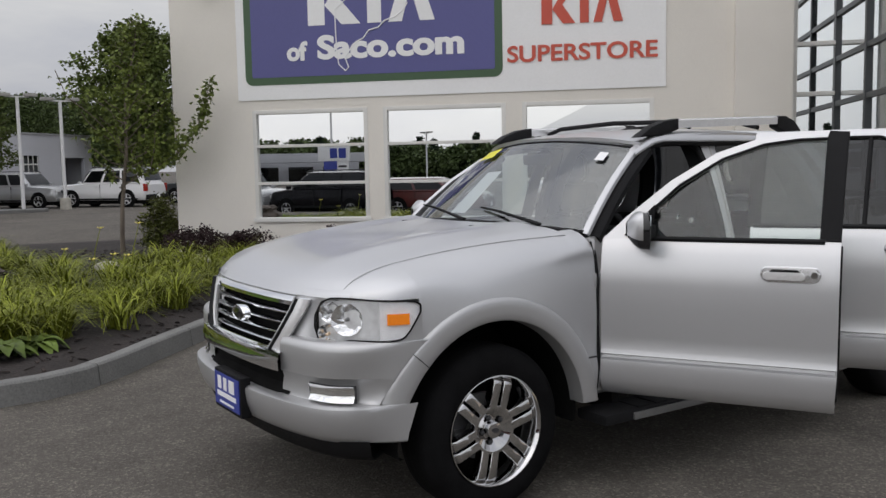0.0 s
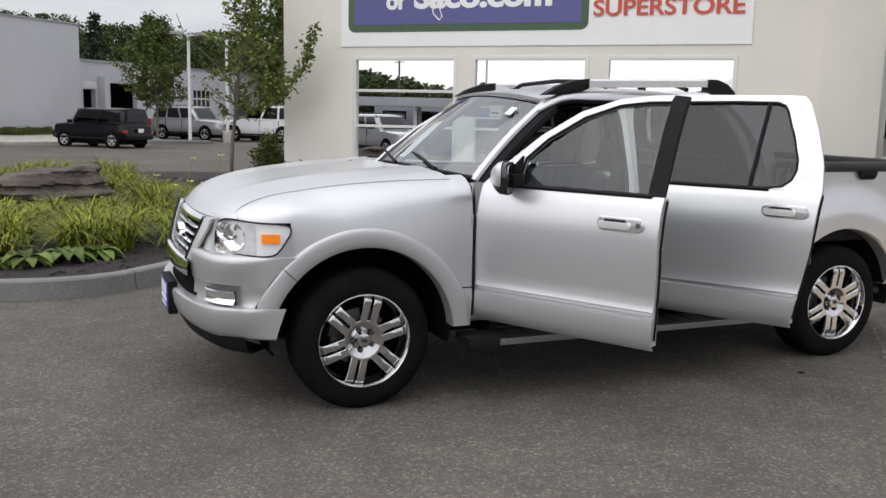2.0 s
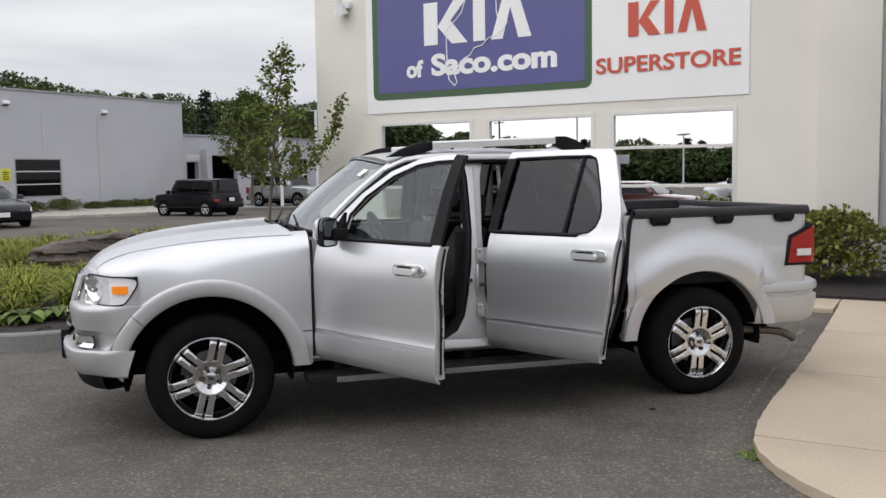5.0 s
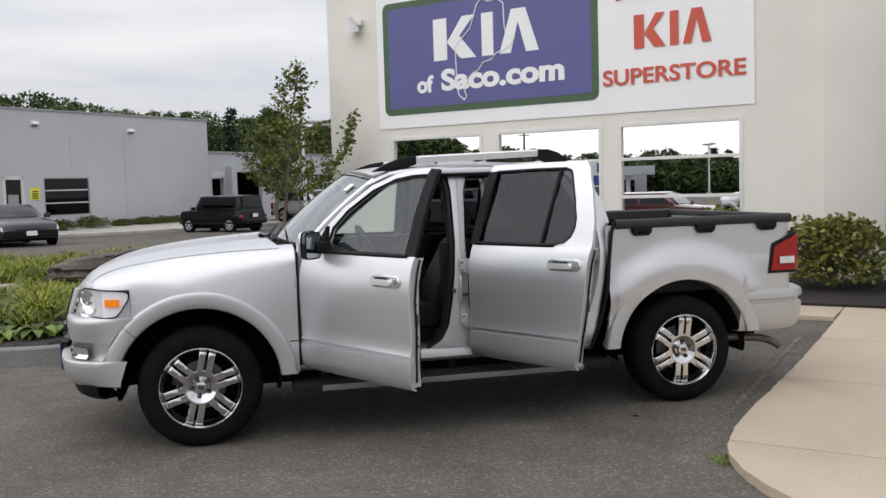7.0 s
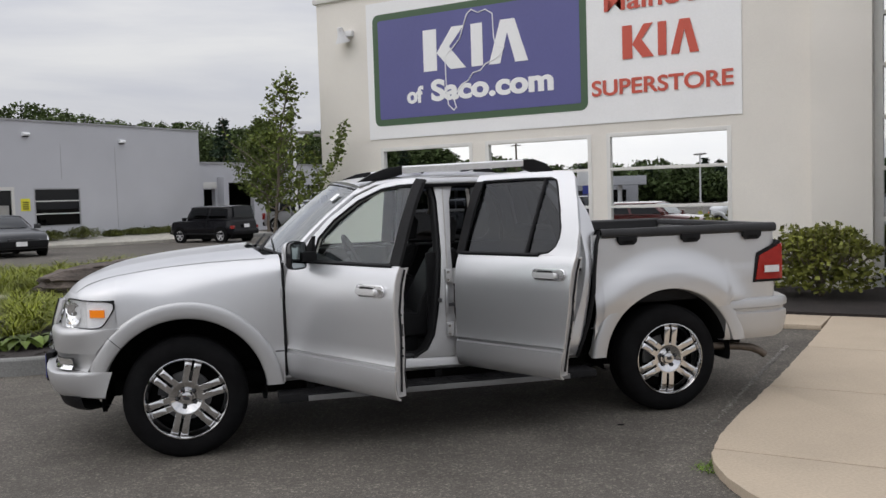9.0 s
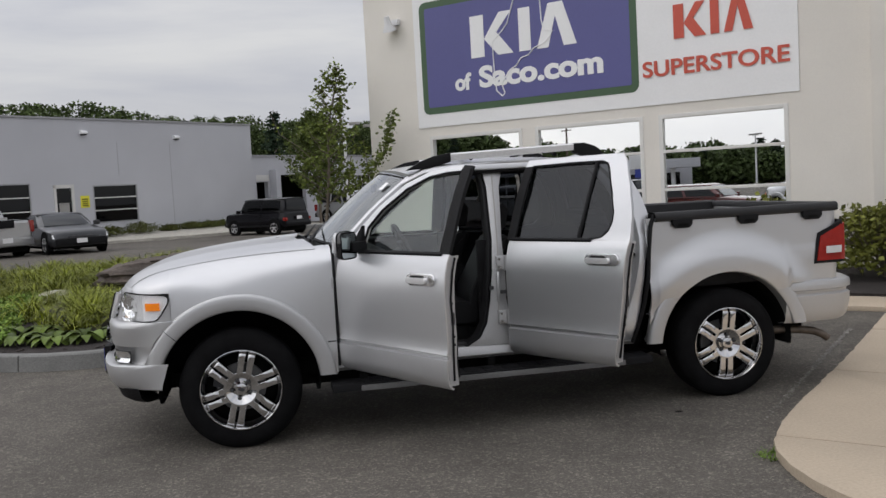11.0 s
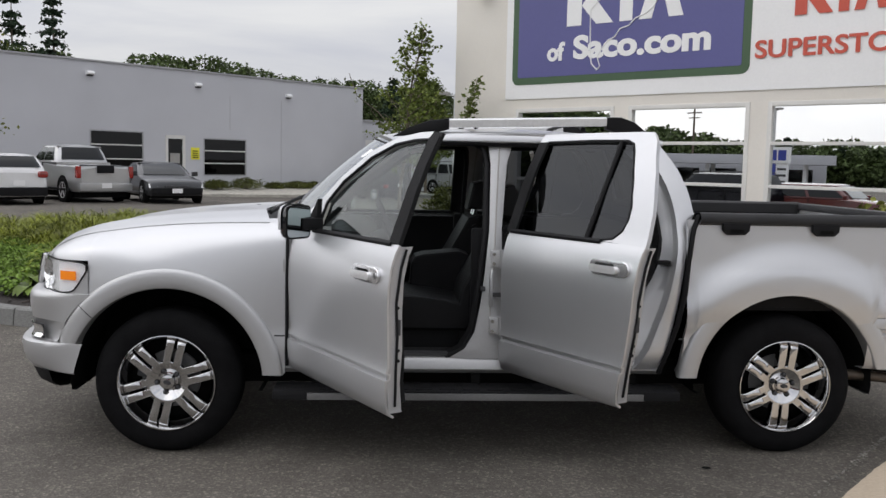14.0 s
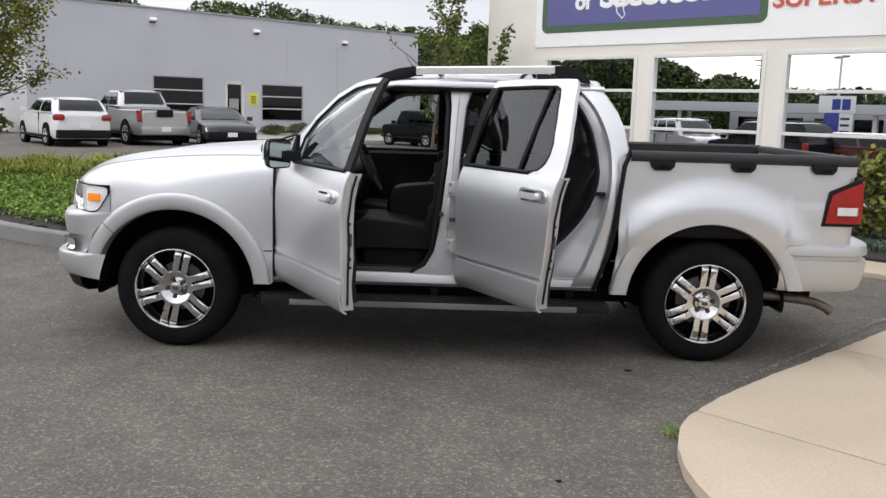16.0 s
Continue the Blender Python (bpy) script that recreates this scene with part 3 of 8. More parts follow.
# ---- dealer building ----
WALL = 10.11      # distance of the front wall along local y
dealer = thing("dealership_building", "beige stucco dealership with a large banner and three windows", "building", BF)
S0, S1 = -6.82, 2.18
TOP = 5.36
WZ0, WZ1 = 0.70, 2.51
wins = ((-5.41, -3.45), (-3.19, -1.22), (-0.96, 1.03))
TH = 0.32
edges = [S0] + [v for w in wins for v in w] + [S1]
xs_, zs_w = edges, (-0.1, WZ0, WZ1, TOP)
bm = bmesh.new()
gridv = [[[bm.verts.new((x, y, z)) for z in zs_w] for x in xs_] for y in (WALL, WALL + TH)]
for i in range(len(xs_) - 1):
    for k in range(3):
        hole = k == 1 and i % 2 == 1
        for f in (0, 1):
            q = [gridv[f][i][k], gridv[f][i + 1][k], gridv[f][i + 1][k + 1], gridv[f][i][k + 1]]
            if not hole:
                bm.faces.new(q)
        if hole:
            ring4 = [(i, k), (i + 1, k), (i + 1, k + 1), (i, k + 1)]
            for (a1, b1), (a2, b2) in zip(ring4, ring4[1:] + ring4[:1]):
                bm.faces.new([gridv[0][a1][b1], gridv[0][a2][b2], gridv[1][a2][b2], gridv[1][a1][b1]])
last = len(xs_) - 1
for i in range(last):
    for k in (0, 3):
        bm.faces.new([gridv[0][i][k], gridv[0][i + 1][k], gridv[1][i + 1][k], gridv[1][i][k]])
for i in (0, last):
    for k in range(3):
        bm.faces.new([gridv[0][i][k], gridv[0][i][k + 1], gridv[1][i][k + 1], gridv[1][i][k]])
part("front_wall", bm, "stucco", dealer, smooth=False)
part("side_wall", box(S0, S0 + TH, WALL + TH, WALL + 14, -0.1, TOP), "stucco", dealer, smooth=False)
part("parapet_cap", box(S0 - 0.06, S1 + 0.9, WALL - 0.05, WALL + TH + 0.05, TOP, TOP + 0.09, 0.012), "cap", dealer, "pale metal parapet cap")
part("roof", box(S0 + TH, 12.0, WALL + TH, WALL + 14, TOP - 0.5, TOP - 0.3), "cap", dealer)
# column and the recess to the glazed entrance
part("column", box(S1, 2.98, WALL - 0.16, WALL + 0.9, -0.1, TOP + 1.6, 0.01), "stucco", dealer, "beige stucco column")
# inner faces carry the painted dimness of the room
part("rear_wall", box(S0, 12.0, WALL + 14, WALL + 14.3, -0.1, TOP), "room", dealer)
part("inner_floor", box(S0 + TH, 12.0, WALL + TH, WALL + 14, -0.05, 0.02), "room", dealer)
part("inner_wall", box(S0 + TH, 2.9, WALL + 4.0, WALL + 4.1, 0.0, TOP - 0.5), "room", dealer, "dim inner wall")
for (a, b_) in wins:
    w = new("window")
    w.parent = dealer
    w["label"] = "three-light window with a pale frame and reflecting glass"
    y0, y1 = WALL - 0.012, WALL + 0.09
    f = 0.065
    for nm, bb in (("frame", (a, a + f, WZ0 + 0.05, WZ1)), ("frame", (b_ - f, b_, WZ0 + 0.05, WZ1)), ("frame", (a + f, b_ - f, WZ1 - f, WZ1)), ("sill", (a - 0.03, b_ + 0.03, WZ0 - 0.02, WZ0 + 0.05))):
        part(nm, box(bb[0], bb[1], y0 - (0.03 if nm == "sill" else 0), y1, bb[2], bb[3], 0.006), "wframe", w)
    zs_ = [WZ0 + 0.05, 1.315, 1.925, WZ1 - f]
    for z in zs_[1:3]:
        part("mullion", box(a + f, b_ - f, y0 + 0.008, y1, z - 0.024, z + 0.024, 0.005), "wframe", w)
    for k in range(3):
        pn = part("pane", box(a + f - 0.01, b_ - f + 0.01, WALL + 0.045, WALL + 0.052, zs_[k], zs_[k + 1]), "wglass", w)
        pn.visible_shadow = False
# glazed entrance beside the column
cw = new("curtain_wall")
cw.parent = dealer
cw["label"] = "tall glazed entrance with pale horizontal bars"
CY = WALL + 0.25
part("jamb", box(2.98, 3.09, CY - 0.08, CY + 0.1, 0.0, 8.4, 0.006), "wframe", cw)
for k in range(9):
    z = 0.38 + 0.73 * k - 0.06
    part("bar", box(3.09, 3.62, CY - 0.07, CY + 0.02, z - 0.03, z + 0.03, 0.006), "wframe", cw, "pale horizontal bar")
pn = part("pane", box(3.09, 3.62, CY + 0.02, CY + 0.03, 0.0, 8.4), "cglass", cw)
pn.visible_shadow = False
RY = 6.9          # front of the glazed porch
for d0 in (CY, CY - 1.7, RY):
    part("post", box(3.62, 3.72, d0 - 0.05, d0 + 0.05, 0.0, 8.4, 0.006), "dframe", cw, "dark steel post")
for k in range(13):
    z = 0.42 + 0.645 * k
    part("side_bar", box(3.63, 3.71, RY + 0.05, CY - 0.05, z - 0.035, z + 0.035), "dframe", cw, "dark steel bar")
for d0, d1 in ((CY - 1.65, CY - 0.05), (RY + 0.05, CY - 1.75)):
    pn = part("pane", box(3.665, 3.675, d0, d1, 0.0, 8.4), "cglass", cw)
    pn.visible_shadow = False
part("porch_front", box(3.72, 7.6, RY - 0.05, RY + 0.05, 0.0, 8.4), "cglass", cw)
part("upper_wall", box(2.98, 12.0, CY - 0.05, CY + 0.3, 8.4, 9.0), "stucco", dealer)
part("far_wall", box(7.6, 12.0, CY - 0.05, CY + 0.3, -0.1, 8.4), "stucco", dealer)
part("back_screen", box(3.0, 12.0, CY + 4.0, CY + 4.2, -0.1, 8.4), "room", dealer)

# wall light by the corner
wl_ = thing("wall_light", "white bell-shaped spotlight on the stucco wall", "wall light", BF @ Matrix.Translation((-6.10, WALL - 0.004, 4.66)))
part("bracket", box(-0.02, 0.16, -0.10, 0.004, -0.01, 0.10, 0.02), "pole", wl_)
part("bell", moved(lathe([(0.0, 0.16), (0.05, 0.155), (0.06, 0.08), (0.075, 0.0), (0.13, -0.10), (0.135, -0.125), (0.10, -0.12), (0.0, -0.05)], 24, axis="z"), Matrix.Translation((0.0, -0.18, 0.0)) @ Matrix.Rotation(radians(18), 4, "X")), "pole", wl_, "white bell shade")

# banner: white sheet, green border, blue field, lettering, state outline
ban = thing("banner", "white wall banner with blue field, green border and lettering", "banner", BF)
yb_ = WALL - 0.012
part("sheet", box(-5.64, 1.20, yb_ - 0.006, WALL + 0.006 - 0.012, 2.675, 5.20, 0.002), "white", ban, "white vinyl sheet", smooth=False)
part("green_border", prism(round_poly(4.24, 2.06, 0.13, 8, -3.375, 3.945), yb_ - 0.012, yb_ - 0.0065, "y"), "signgreen", ban, "green border")
part("blue_field", prism(round_poly(4.00, 1.82, 0.035, 4, -3.375, 3.945), yb_ - 0.016, yb_ - 0.0125, "y"), "signblue", ban, "blue field")
yl = yb_ - 0.020


def plain(poly, name, material, lab):
    part(name, prism(poly, yl - 0.002, yl + 0.003, "y"), material, ban, lab, smooth=False)


def mark(x0, z0, w, h, material):
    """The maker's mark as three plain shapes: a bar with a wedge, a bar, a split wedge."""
    def q(pts, nm="emblem_shape"):
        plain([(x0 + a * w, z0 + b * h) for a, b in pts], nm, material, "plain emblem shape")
    q([(0.0, 0.0), (0.135, 0.0), (0.135, 1.0), (0.0, 1.0)])
    q([(0.135, 0.42), (0.29, 1.0), (0.41, 1.0), (0.26, 0.54), (0.42, 0.0), (0.27, 0.0)])
    q([(0.475, 0.0), (0.585, 0.0), (0.585, 1.0), (0.475, 1.0)])
    q([(0.64, 0.0), (0.755, 1.0), (0.885, 1.0), (1.0, 0.0), (0.885, 0.0), (0.815, 0.70), (0.745, 0.0)])


mark(-4.39, 3.83, 2.08, 0.74, "white")
mark(-0.65, 3.67, 1.22, 0.525, "signred")
up_ = Matrix.Rotation(radians(90), 4, "X")
letters("of", 0.40, 0.002, "lettering", "white", ban, Matrix.Translation((-4.76, yl, 3.30)) @ up_, 0.34, 0.012, 0.006)
letters("Saco.com", 0.50, 0.002, "lettering", "white", ban, Matrix.Translation((-4.24, yl, 3.31)) @ up_, 2.38, 0.016, 0.008)
letters("SUPERSTORE", 0.345, 0.002, "lettering", "signred", ban, Matrix.Translation((-1.175, yl, 3.125)) @ up_, 2.25, 0.003, 0.006)
letters("Maine's", 0.40, 0.002, "lettering", "signred", ban, Matrix.Translation((-0.94, yl, 4.46)) @ up_, 1.50, 0.004, 0.005)
outline = [(0.30, 0.0), (0.335, 0.03), (0.30, 0.12), (0.36, 0.20), (0.42, 0.26), (0.50, 0.29), (0.56, 0.36), (0.66, 0.38), (0.73, 0.44), (0.84, 0.47), (0.92, 0.52), (0.97, 0.585), (0.86, 0.60), (0.835, 0.70), (0.825, 0.93), (0.74, 0.98), (0.64, 0.96), (0.56, 1.0), (0.50, 0.96), (0.40, 0.72), (0.33, 0.66), (0.20, 0.56), (0.21, 0.20), (0.23, 0.06), (0.30, 0.0)]
part("map_outline", tube([(-4.25 + 1.55 * a, yl - 0.001, 3.10 + 1.72 * b) for a, b in outline], 0.011, 5), "white", ban, "white state outline")


# ---- the pickup truck with open doors ----
W_T = 1.86      # width of the body; the driver's side lies at y = 0
MID = W_T / 2
AX_R = 3.315    # rear axle
truck = thing("pickup_truck", "silver crew cab pickup truck with two doors open on asphalt", "pickup truck")

SIDE = [(0.40, 0.10), (0.43, 0.055), (0.47, 0.022), (0.52, 0.008), (0.600, 0.004), (0.618, 0.006), (0.626, 0.024), (0.640, 0.026),
        (0.648, 0.008), (0.68, 0.016), (0.80, 0.012), (0.92, 0.008), (1.02, 0.010), (1.10, 0.022), (1.16, 0.040), (1.20, 0.062), (1.235, 0.078),
        (1.30, 0.100), (1.45, 0.152), (1.60, 0.218), (1.68, 0.262), (1.73, 0.300)]


def S(z):
    return curve(z, SIDE)


def both(y, flip):
    return W_T - y if flip else y


ROWS_LOW = [0.43, 0.47, 0.52, 0.56, 0.600, 0.618, 0.626, 0.640, 0.648, 0.68, 0.74, 0.80, 0.86, 0.92, 0.98, 1.02, 1.06, 1.10, 1.135, 1.16, 1.185, 1.20]


# ---- doors: local x along the door from its hinge, local y inwards ----
def door(name, flip, lf, lr, win, label, tinted, m):
    """lf, lr: front and rear edge by height; win: the window's outline."""
    d = thing(name, "", "")
    for k in list(d.keys()):
        del d[k]
    d.parent = truck
    d.matrix_basis = m
    d["label"] = label
    s = -1 if flip else 1

    def Y(z, t=0.0):
        return s * (S(z) + t)

    zs = ROWS_LOW[1:]
    n = 12
    grid = [[(lerp(lf(z), lr(z), j / n), Y(z), z) for j in range(n + 1)] for z in zs]
    # outward lip at the foot of the door
    foot = [(lerp(lf(0.47), lr(0.47), j / n) + 0.0, Y(0.47) + s * 0.03, 0.447) for j in range(n + 1)]
    part("outer_panel", skin([foot] + grid, -0.010 if flip else 0.010), "silver", d)
    # inner shell with the trim facing the cabin
    gi = [[(lerp(lf(z) + 0.03, lr(z) - 0.03, j / 6), Y(z, 0.078 + 0.015 * math.sin(5 * z)), z) for j in range(7)] for z in [0.50, 0.6, 0.7, 0.85, 0.95, 1.05, 1.12, 1.17]]
    part("inner_trim", skin(gi, 0.03), "plastic", d, "black inner door trim")
    # edge jambs
    for nm, f, o in (("front_jamb", lf, 0.004), ("rear_jamb", lr, -0.004)):
        g = [[(f(z) + o * (0.1 if k == 0 else 1), Y(z, 0.010 + 0.066 * k / 4), z) for k in range(5)] for z in [0.47, 0.48, 0.6, 0.75, 0.9, 1.05, 1.15, 1.19]]
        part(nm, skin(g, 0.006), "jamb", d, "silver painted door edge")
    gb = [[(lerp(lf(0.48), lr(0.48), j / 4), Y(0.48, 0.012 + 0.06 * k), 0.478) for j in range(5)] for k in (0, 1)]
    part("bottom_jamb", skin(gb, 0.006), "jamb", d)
    # rubber seal down the rear edge
    part("seal", tube([(lr(z) + 0.001, Y(z, 0.048 + 0.004 * math.sin(24 * z)), z) for z in [0.5, 0.65, 0.8, 0.95, 1.1, 1.18]], 0.006, 6), "rubber", d, "black rubber seal")
    # window frame: bars round the outline
    out, inn = win["out"], win["glass"]
    k = len(out)
    bars, black = bmesh.new(), bmesh.new()
    for i in range(k - 1):
        a, b, c2, d2 = out[i], out[i + 1], inn[i + 1], inn[i]
        g = [[(lerp(p[0], q[0], t), Y(lerp(p[1], q[1], t), 0.0), lerp(p[1], q[1], t)) for t in (0, 0.5, 1)] for p, q in ((a, b), (lerp2(a, d2, 0.5), lerp2(b, c2, 0.5)), (d2, c2))]
        th = 0.014 if i in win["black"] else 0.024
        skin(g, th if flip else -th, black if i in win["black"] else bars)
    part("window_frame", bars, "silver" if win["paint"] else "gloss", d, "silver window frame" if win["paint"] else "black window frame")
    part("frame_upright", black, "plastic", d, "black upright of the window frame")
    if win.get("strip"):
        a, b, c2, d2 = win["strip"]
        g = [[(lerp(lerp(a[0], b[0], u), lerp(d2[0], c2[0], u), v), Y(lerp(lerp(a[1], b[1], u), lerp(d2[1], c2[1], u), v), -0.006), lerp(lerp(a[1], b[1], u), lerp(d2[1], c2[1], u), v)) for v in (0, 1)] for u in (0, 0.25, 0.5, 0.75, 1)]
        part("pillar_strip", skin(g, -0.006 if flip else 0.006), "plastic", d, "black pillar strip of the door")
    # belt moulding
    z = 1.205
    part("belt_moulding", tube([(lerp(inn[0][0] - 0.03, inn[-1][0] + 0.02, t / 6), Y(z, -0.002), z - 0.005) for t in range(7)], 0.013, 6), "rubber", d, "black belt moulding")
    # glass as one pane inside the frame
    bm = bmesh.new()
    vs = [bm.verts.new((p[0], Y(p[1], 0.018), p[1])) for p in inn]
    bm.faces.new(vs)
    g = part("window_pane", bm, "tint" if tinted else "glass", d, "tinted window pane" if tinted else "clear window pane")
    g.visible_shadow = False
    part("glass_seal", tube([(p[0], Y(p[1], 0.004), p[1]) for p in inn + inn[:1]], 0.008, 6, caps=False), "rubber", d, "black seal round the pane")
    if win.get("bar"):
        (xa, za), (xb, zb) = win["bar"]
        part("divider_bar", tube([(xa, Y(za, 0.008), za), (xb, Y(zb, 0.008), zb)], 0.012, 6), "rubber", d, "black divider of the window")
    # handle: chrome grip over a dark plate that paints the cup's shade
    hx, hz = win["handle"]
    hb = prism(round_poly(0.250, 0.072, 0.035, 8), -0.013, 0.012, "y", 0.008, seg=3)
    part("handle_bezel", moved(hb, Matrix.Translation((hx, Y(hz) - s * 0.002, hz))), "handle", d, "chrome handle surround")
    cup = prism(round_poly(0.125, 0.040, 0.014, 5), -0.004, 0.010, "y", 0.002)
    part("handle_cup", moved(cup, Matrix.Translation((hx - 0.024, Y(hz) - s * 0.0135, hz + 0.001))), "under", d, "dark recess behind the handle")
    grip = prism(round_poly(0.172, 0.034, 0.012, 5), -0.010, 0.010, "y", 0.008, seg=3)
    part("handle", moved(grip, Matrix.Translation((hx - 0.026, Y(hz) - s * 0.020, hz - 0.006))), "satin", d, "silver door handle")
    if win.get("lock"):
        part("lock", moved(lathe([(0.0, -0.004), (0.014, -0.004), (0.016, 0.004), (0.016, 0.01)], 16), Matrix.Translation((hx + 0.098, Y(hz) - s * 0.014, hz))), "rim", d)
    for z in (0.70, 0.745, 0.93):
        part("bolt", moved(lathe([(0.0, -0.004), (0.006, -0.004), (0.008, 0.0)], 8, axis="x"), Matrix.Translation((lr(z) - 0.001, Y(z, 0.055), z)) @ Matrix.Rotation(math.pi, 4, "Z")), "rubber", d, "dark bolt head")
    # latch
    part("latch", box(lr(0.85) - 0.02, lr(0.85) + 0.004, *sorted((Y(0.85, 0.044), Y(0.85, 0.066))), 0.81, 0.88, 0.004), "gplastic", d, "steel door latch")
    return d


def lerp2(a, b, t):
    return (lerp(a[0], b[0], t), lerp(a[1], b[1], t))


FD = dict(out=[(-0.005, 1.195), (0.10, 1.30), (0.30, 1.470), (0.50, 1.597), (0.70, 1.664), (0.88, 1.684), (0.985, 1.686), (1.066, 1.679), (1.058, 1.45), (1.05, 1.20)],
          glass=[(0.22, 1.205), (0.235, 1.345), (0.345, 1.450), (0.53, 1.567), (0.71, 1.630), (0.86, 1.648), (0.972, 1.650), (0.982, 1.648), (0.977, 1.45), (0.966, 1.205)],
          strip=[(0.966, 1.205), (0.982, 1.662), (1.058, 1.664), (1.050, 1.205)], paint=True, black=(6, 7, 8), handle=(0.852, 1.060), lock=True)
RD = dict(out=[(-0.02, 1.195), (-0.02, 1.36), (-0.015, 1.55), (-0.004, 1.670), (0.0, 1.712), (0.40, 1.716), (0.70, 1.716), (0.775, 1.713), (0.815, 1.675), (0.885, 1.52), (0.925, 1.40), (0.940, 1.34), (0.949, 1.26), (0.953, 1.215), (0.955, 1.195)],
          glass=[(0.040, 1.205), (0.045, 1.36), (0.052, 1.55), (0.060, 1.666), (0.060, 1.668), (0.40, 1.674), (0.635, 1.672), (0.680, 1.656), (0.704, 1.620), (0.765, 1.48), (0.802, 1.365), (0.804, 1.305), (0.786, 1.255), (0.742, 1.217), (0.655, 1.205)],
          strip=[(-0.022, 1.205), (-0.004, 1.670), (0.064, 1.670), (0.046, 1.205)], paint=True, black=(0, 1, 2), bar=((0.565, 1.205), (0.590, 1.670)), handle=(0.785, 1.090))
fd_f, fd_r = (lambda z: 0.0), (lambda z: curve(z, [(0.45, 1.035), (0.6, 1.045), (1.2, 1.050)]))
rd_f, rd_r = (lambda z: 0.0), (lambda z: curve(z, [(0.45, 0.845), (0.6, 0.875), (0.9, 0.93), (1.2, 0.955)]))
FA, RA = -60.5, -59.0
XF, XR = 0.622, 1.735
dfl = door("front_door", False, fd_f, fd_r, FD, "silver front door standing wide open", False, pose(XF, 0, 0, 0, 0, FA))
door("rear_door", False, rd_f, rd_r, RD, "silver rear door standing wide open", True, pose(XR, 0, 0, 0, 0, RA))
dfr = door("front_door", True, fd_f, fd_r, FD, "closed silver front door", False, pose(XF, W_T, 0))
door("rear_door", True, rd_f, rd_r, RD, "closed silver rear door", True, pose(XR, W_T, 0))
for d, s in ((dfl, 1), (dfr, -1)):
    # wing mirror: shell, glass, arm, turned towards the driver
    MM = Matrix.Translation((0.225, -s * 0.047, 1.246)) @ Matrix.Rotation(radians(20 * s), 4, "Z") @ Matrix.Diagonal((0.85, 0.80, 0.86, 1)) @ Matrix.Translation((-0.245, s * 0.065, -1.275))
    shell = bmesh.new()
    prof = []
    for i in range(9):
        a = i / 8
        x = -0.055 + 0.105 * a
        r = math.sin(min(1.0, a * 1.15 + 0.18) * math.pi / 2) ** 0.7
        prof.append((x, r))
    rings = []
    for x, r in prof:
        rings.append([(x, -s * (0.135 + 0.105 * r * cx), 1.275 + 0.098 * r * cz) for cx, cz in
                      [(math.copysign(abs(math.cos(q)) ** 0.45, math.cos(q)), math.copysign(abs(math.sin(q)) ** 0.45, math.sin(q))) for q in [2 * math.pi * k / 24 for k in range(25)]]])
    skin(rings, 0, shell)
    moved(shell, Matrix.Translation((0.215, 0.07 * s, 0)))
    part("mirror_shell", moved(shell, MM), "gloss" if s == 1 else "plastic", d, "black wing mirror with a silver cap")
    cap = bmesh.new()
    rc = [[(x - 0.008, -s * (0.135 + 0.113 * r * cx), 1.275 + 0.104 * r * max(cz, -0.42)) for cx, cz in
           [(math.copysign(abs(math.cos(q)) ** 0.45, math.cos(q)), math.copysign(abs(math.sin(q)) ** 0.45, math.sin(q))) for q in [lerp(-0.5, math.pi + 0.5, k / 22) for k in range(23)]]] for x, r in prof[:7]]
    skin(rc, 0, cap)
    moved(cap, Matrix.Translation((0.213, 0.07 * s, 0)))
    part("mirror_cap", moved(cap, MM), "silver", d, "silver mirror cap")
    part("mirror_back", moved(prism(round_poly(0.205, 0.19, 0.03, 4), -0.006, 0.0, "x", 0.0), MM @ Matrix.Translation((0.264, -s * 0.065, 1.275))), "plastic", d, "black mirror bezel")
    gl = prism(round_poly(0.190, 0.172, 0.028, 4), -0.003, 0.003, "x", 0.0)
    moved(gl, MM @ Matrix.Translation((0.267, -s * 0.065, 1.275)) @ Matrix.Rotation(radians(2), 4, "Y"))
    part("mirror_glass", gl, "mirror", d, "mirror glass")
    part("mirror_arm", box(0.16, 0.25, *sorted((-0.02 * s, 0.09 * s)), 1.205, 1.265, 0.012), "plastic", d)
    tri = prism([(0.10, 1.215), (0.225, 1.215), (0.245, 1.36)], 0.06 * s, 0.085 * s, "y")
    part("mirror_sail", tri, "plastic", d)

# ---- wheels ----
TY = 0.381


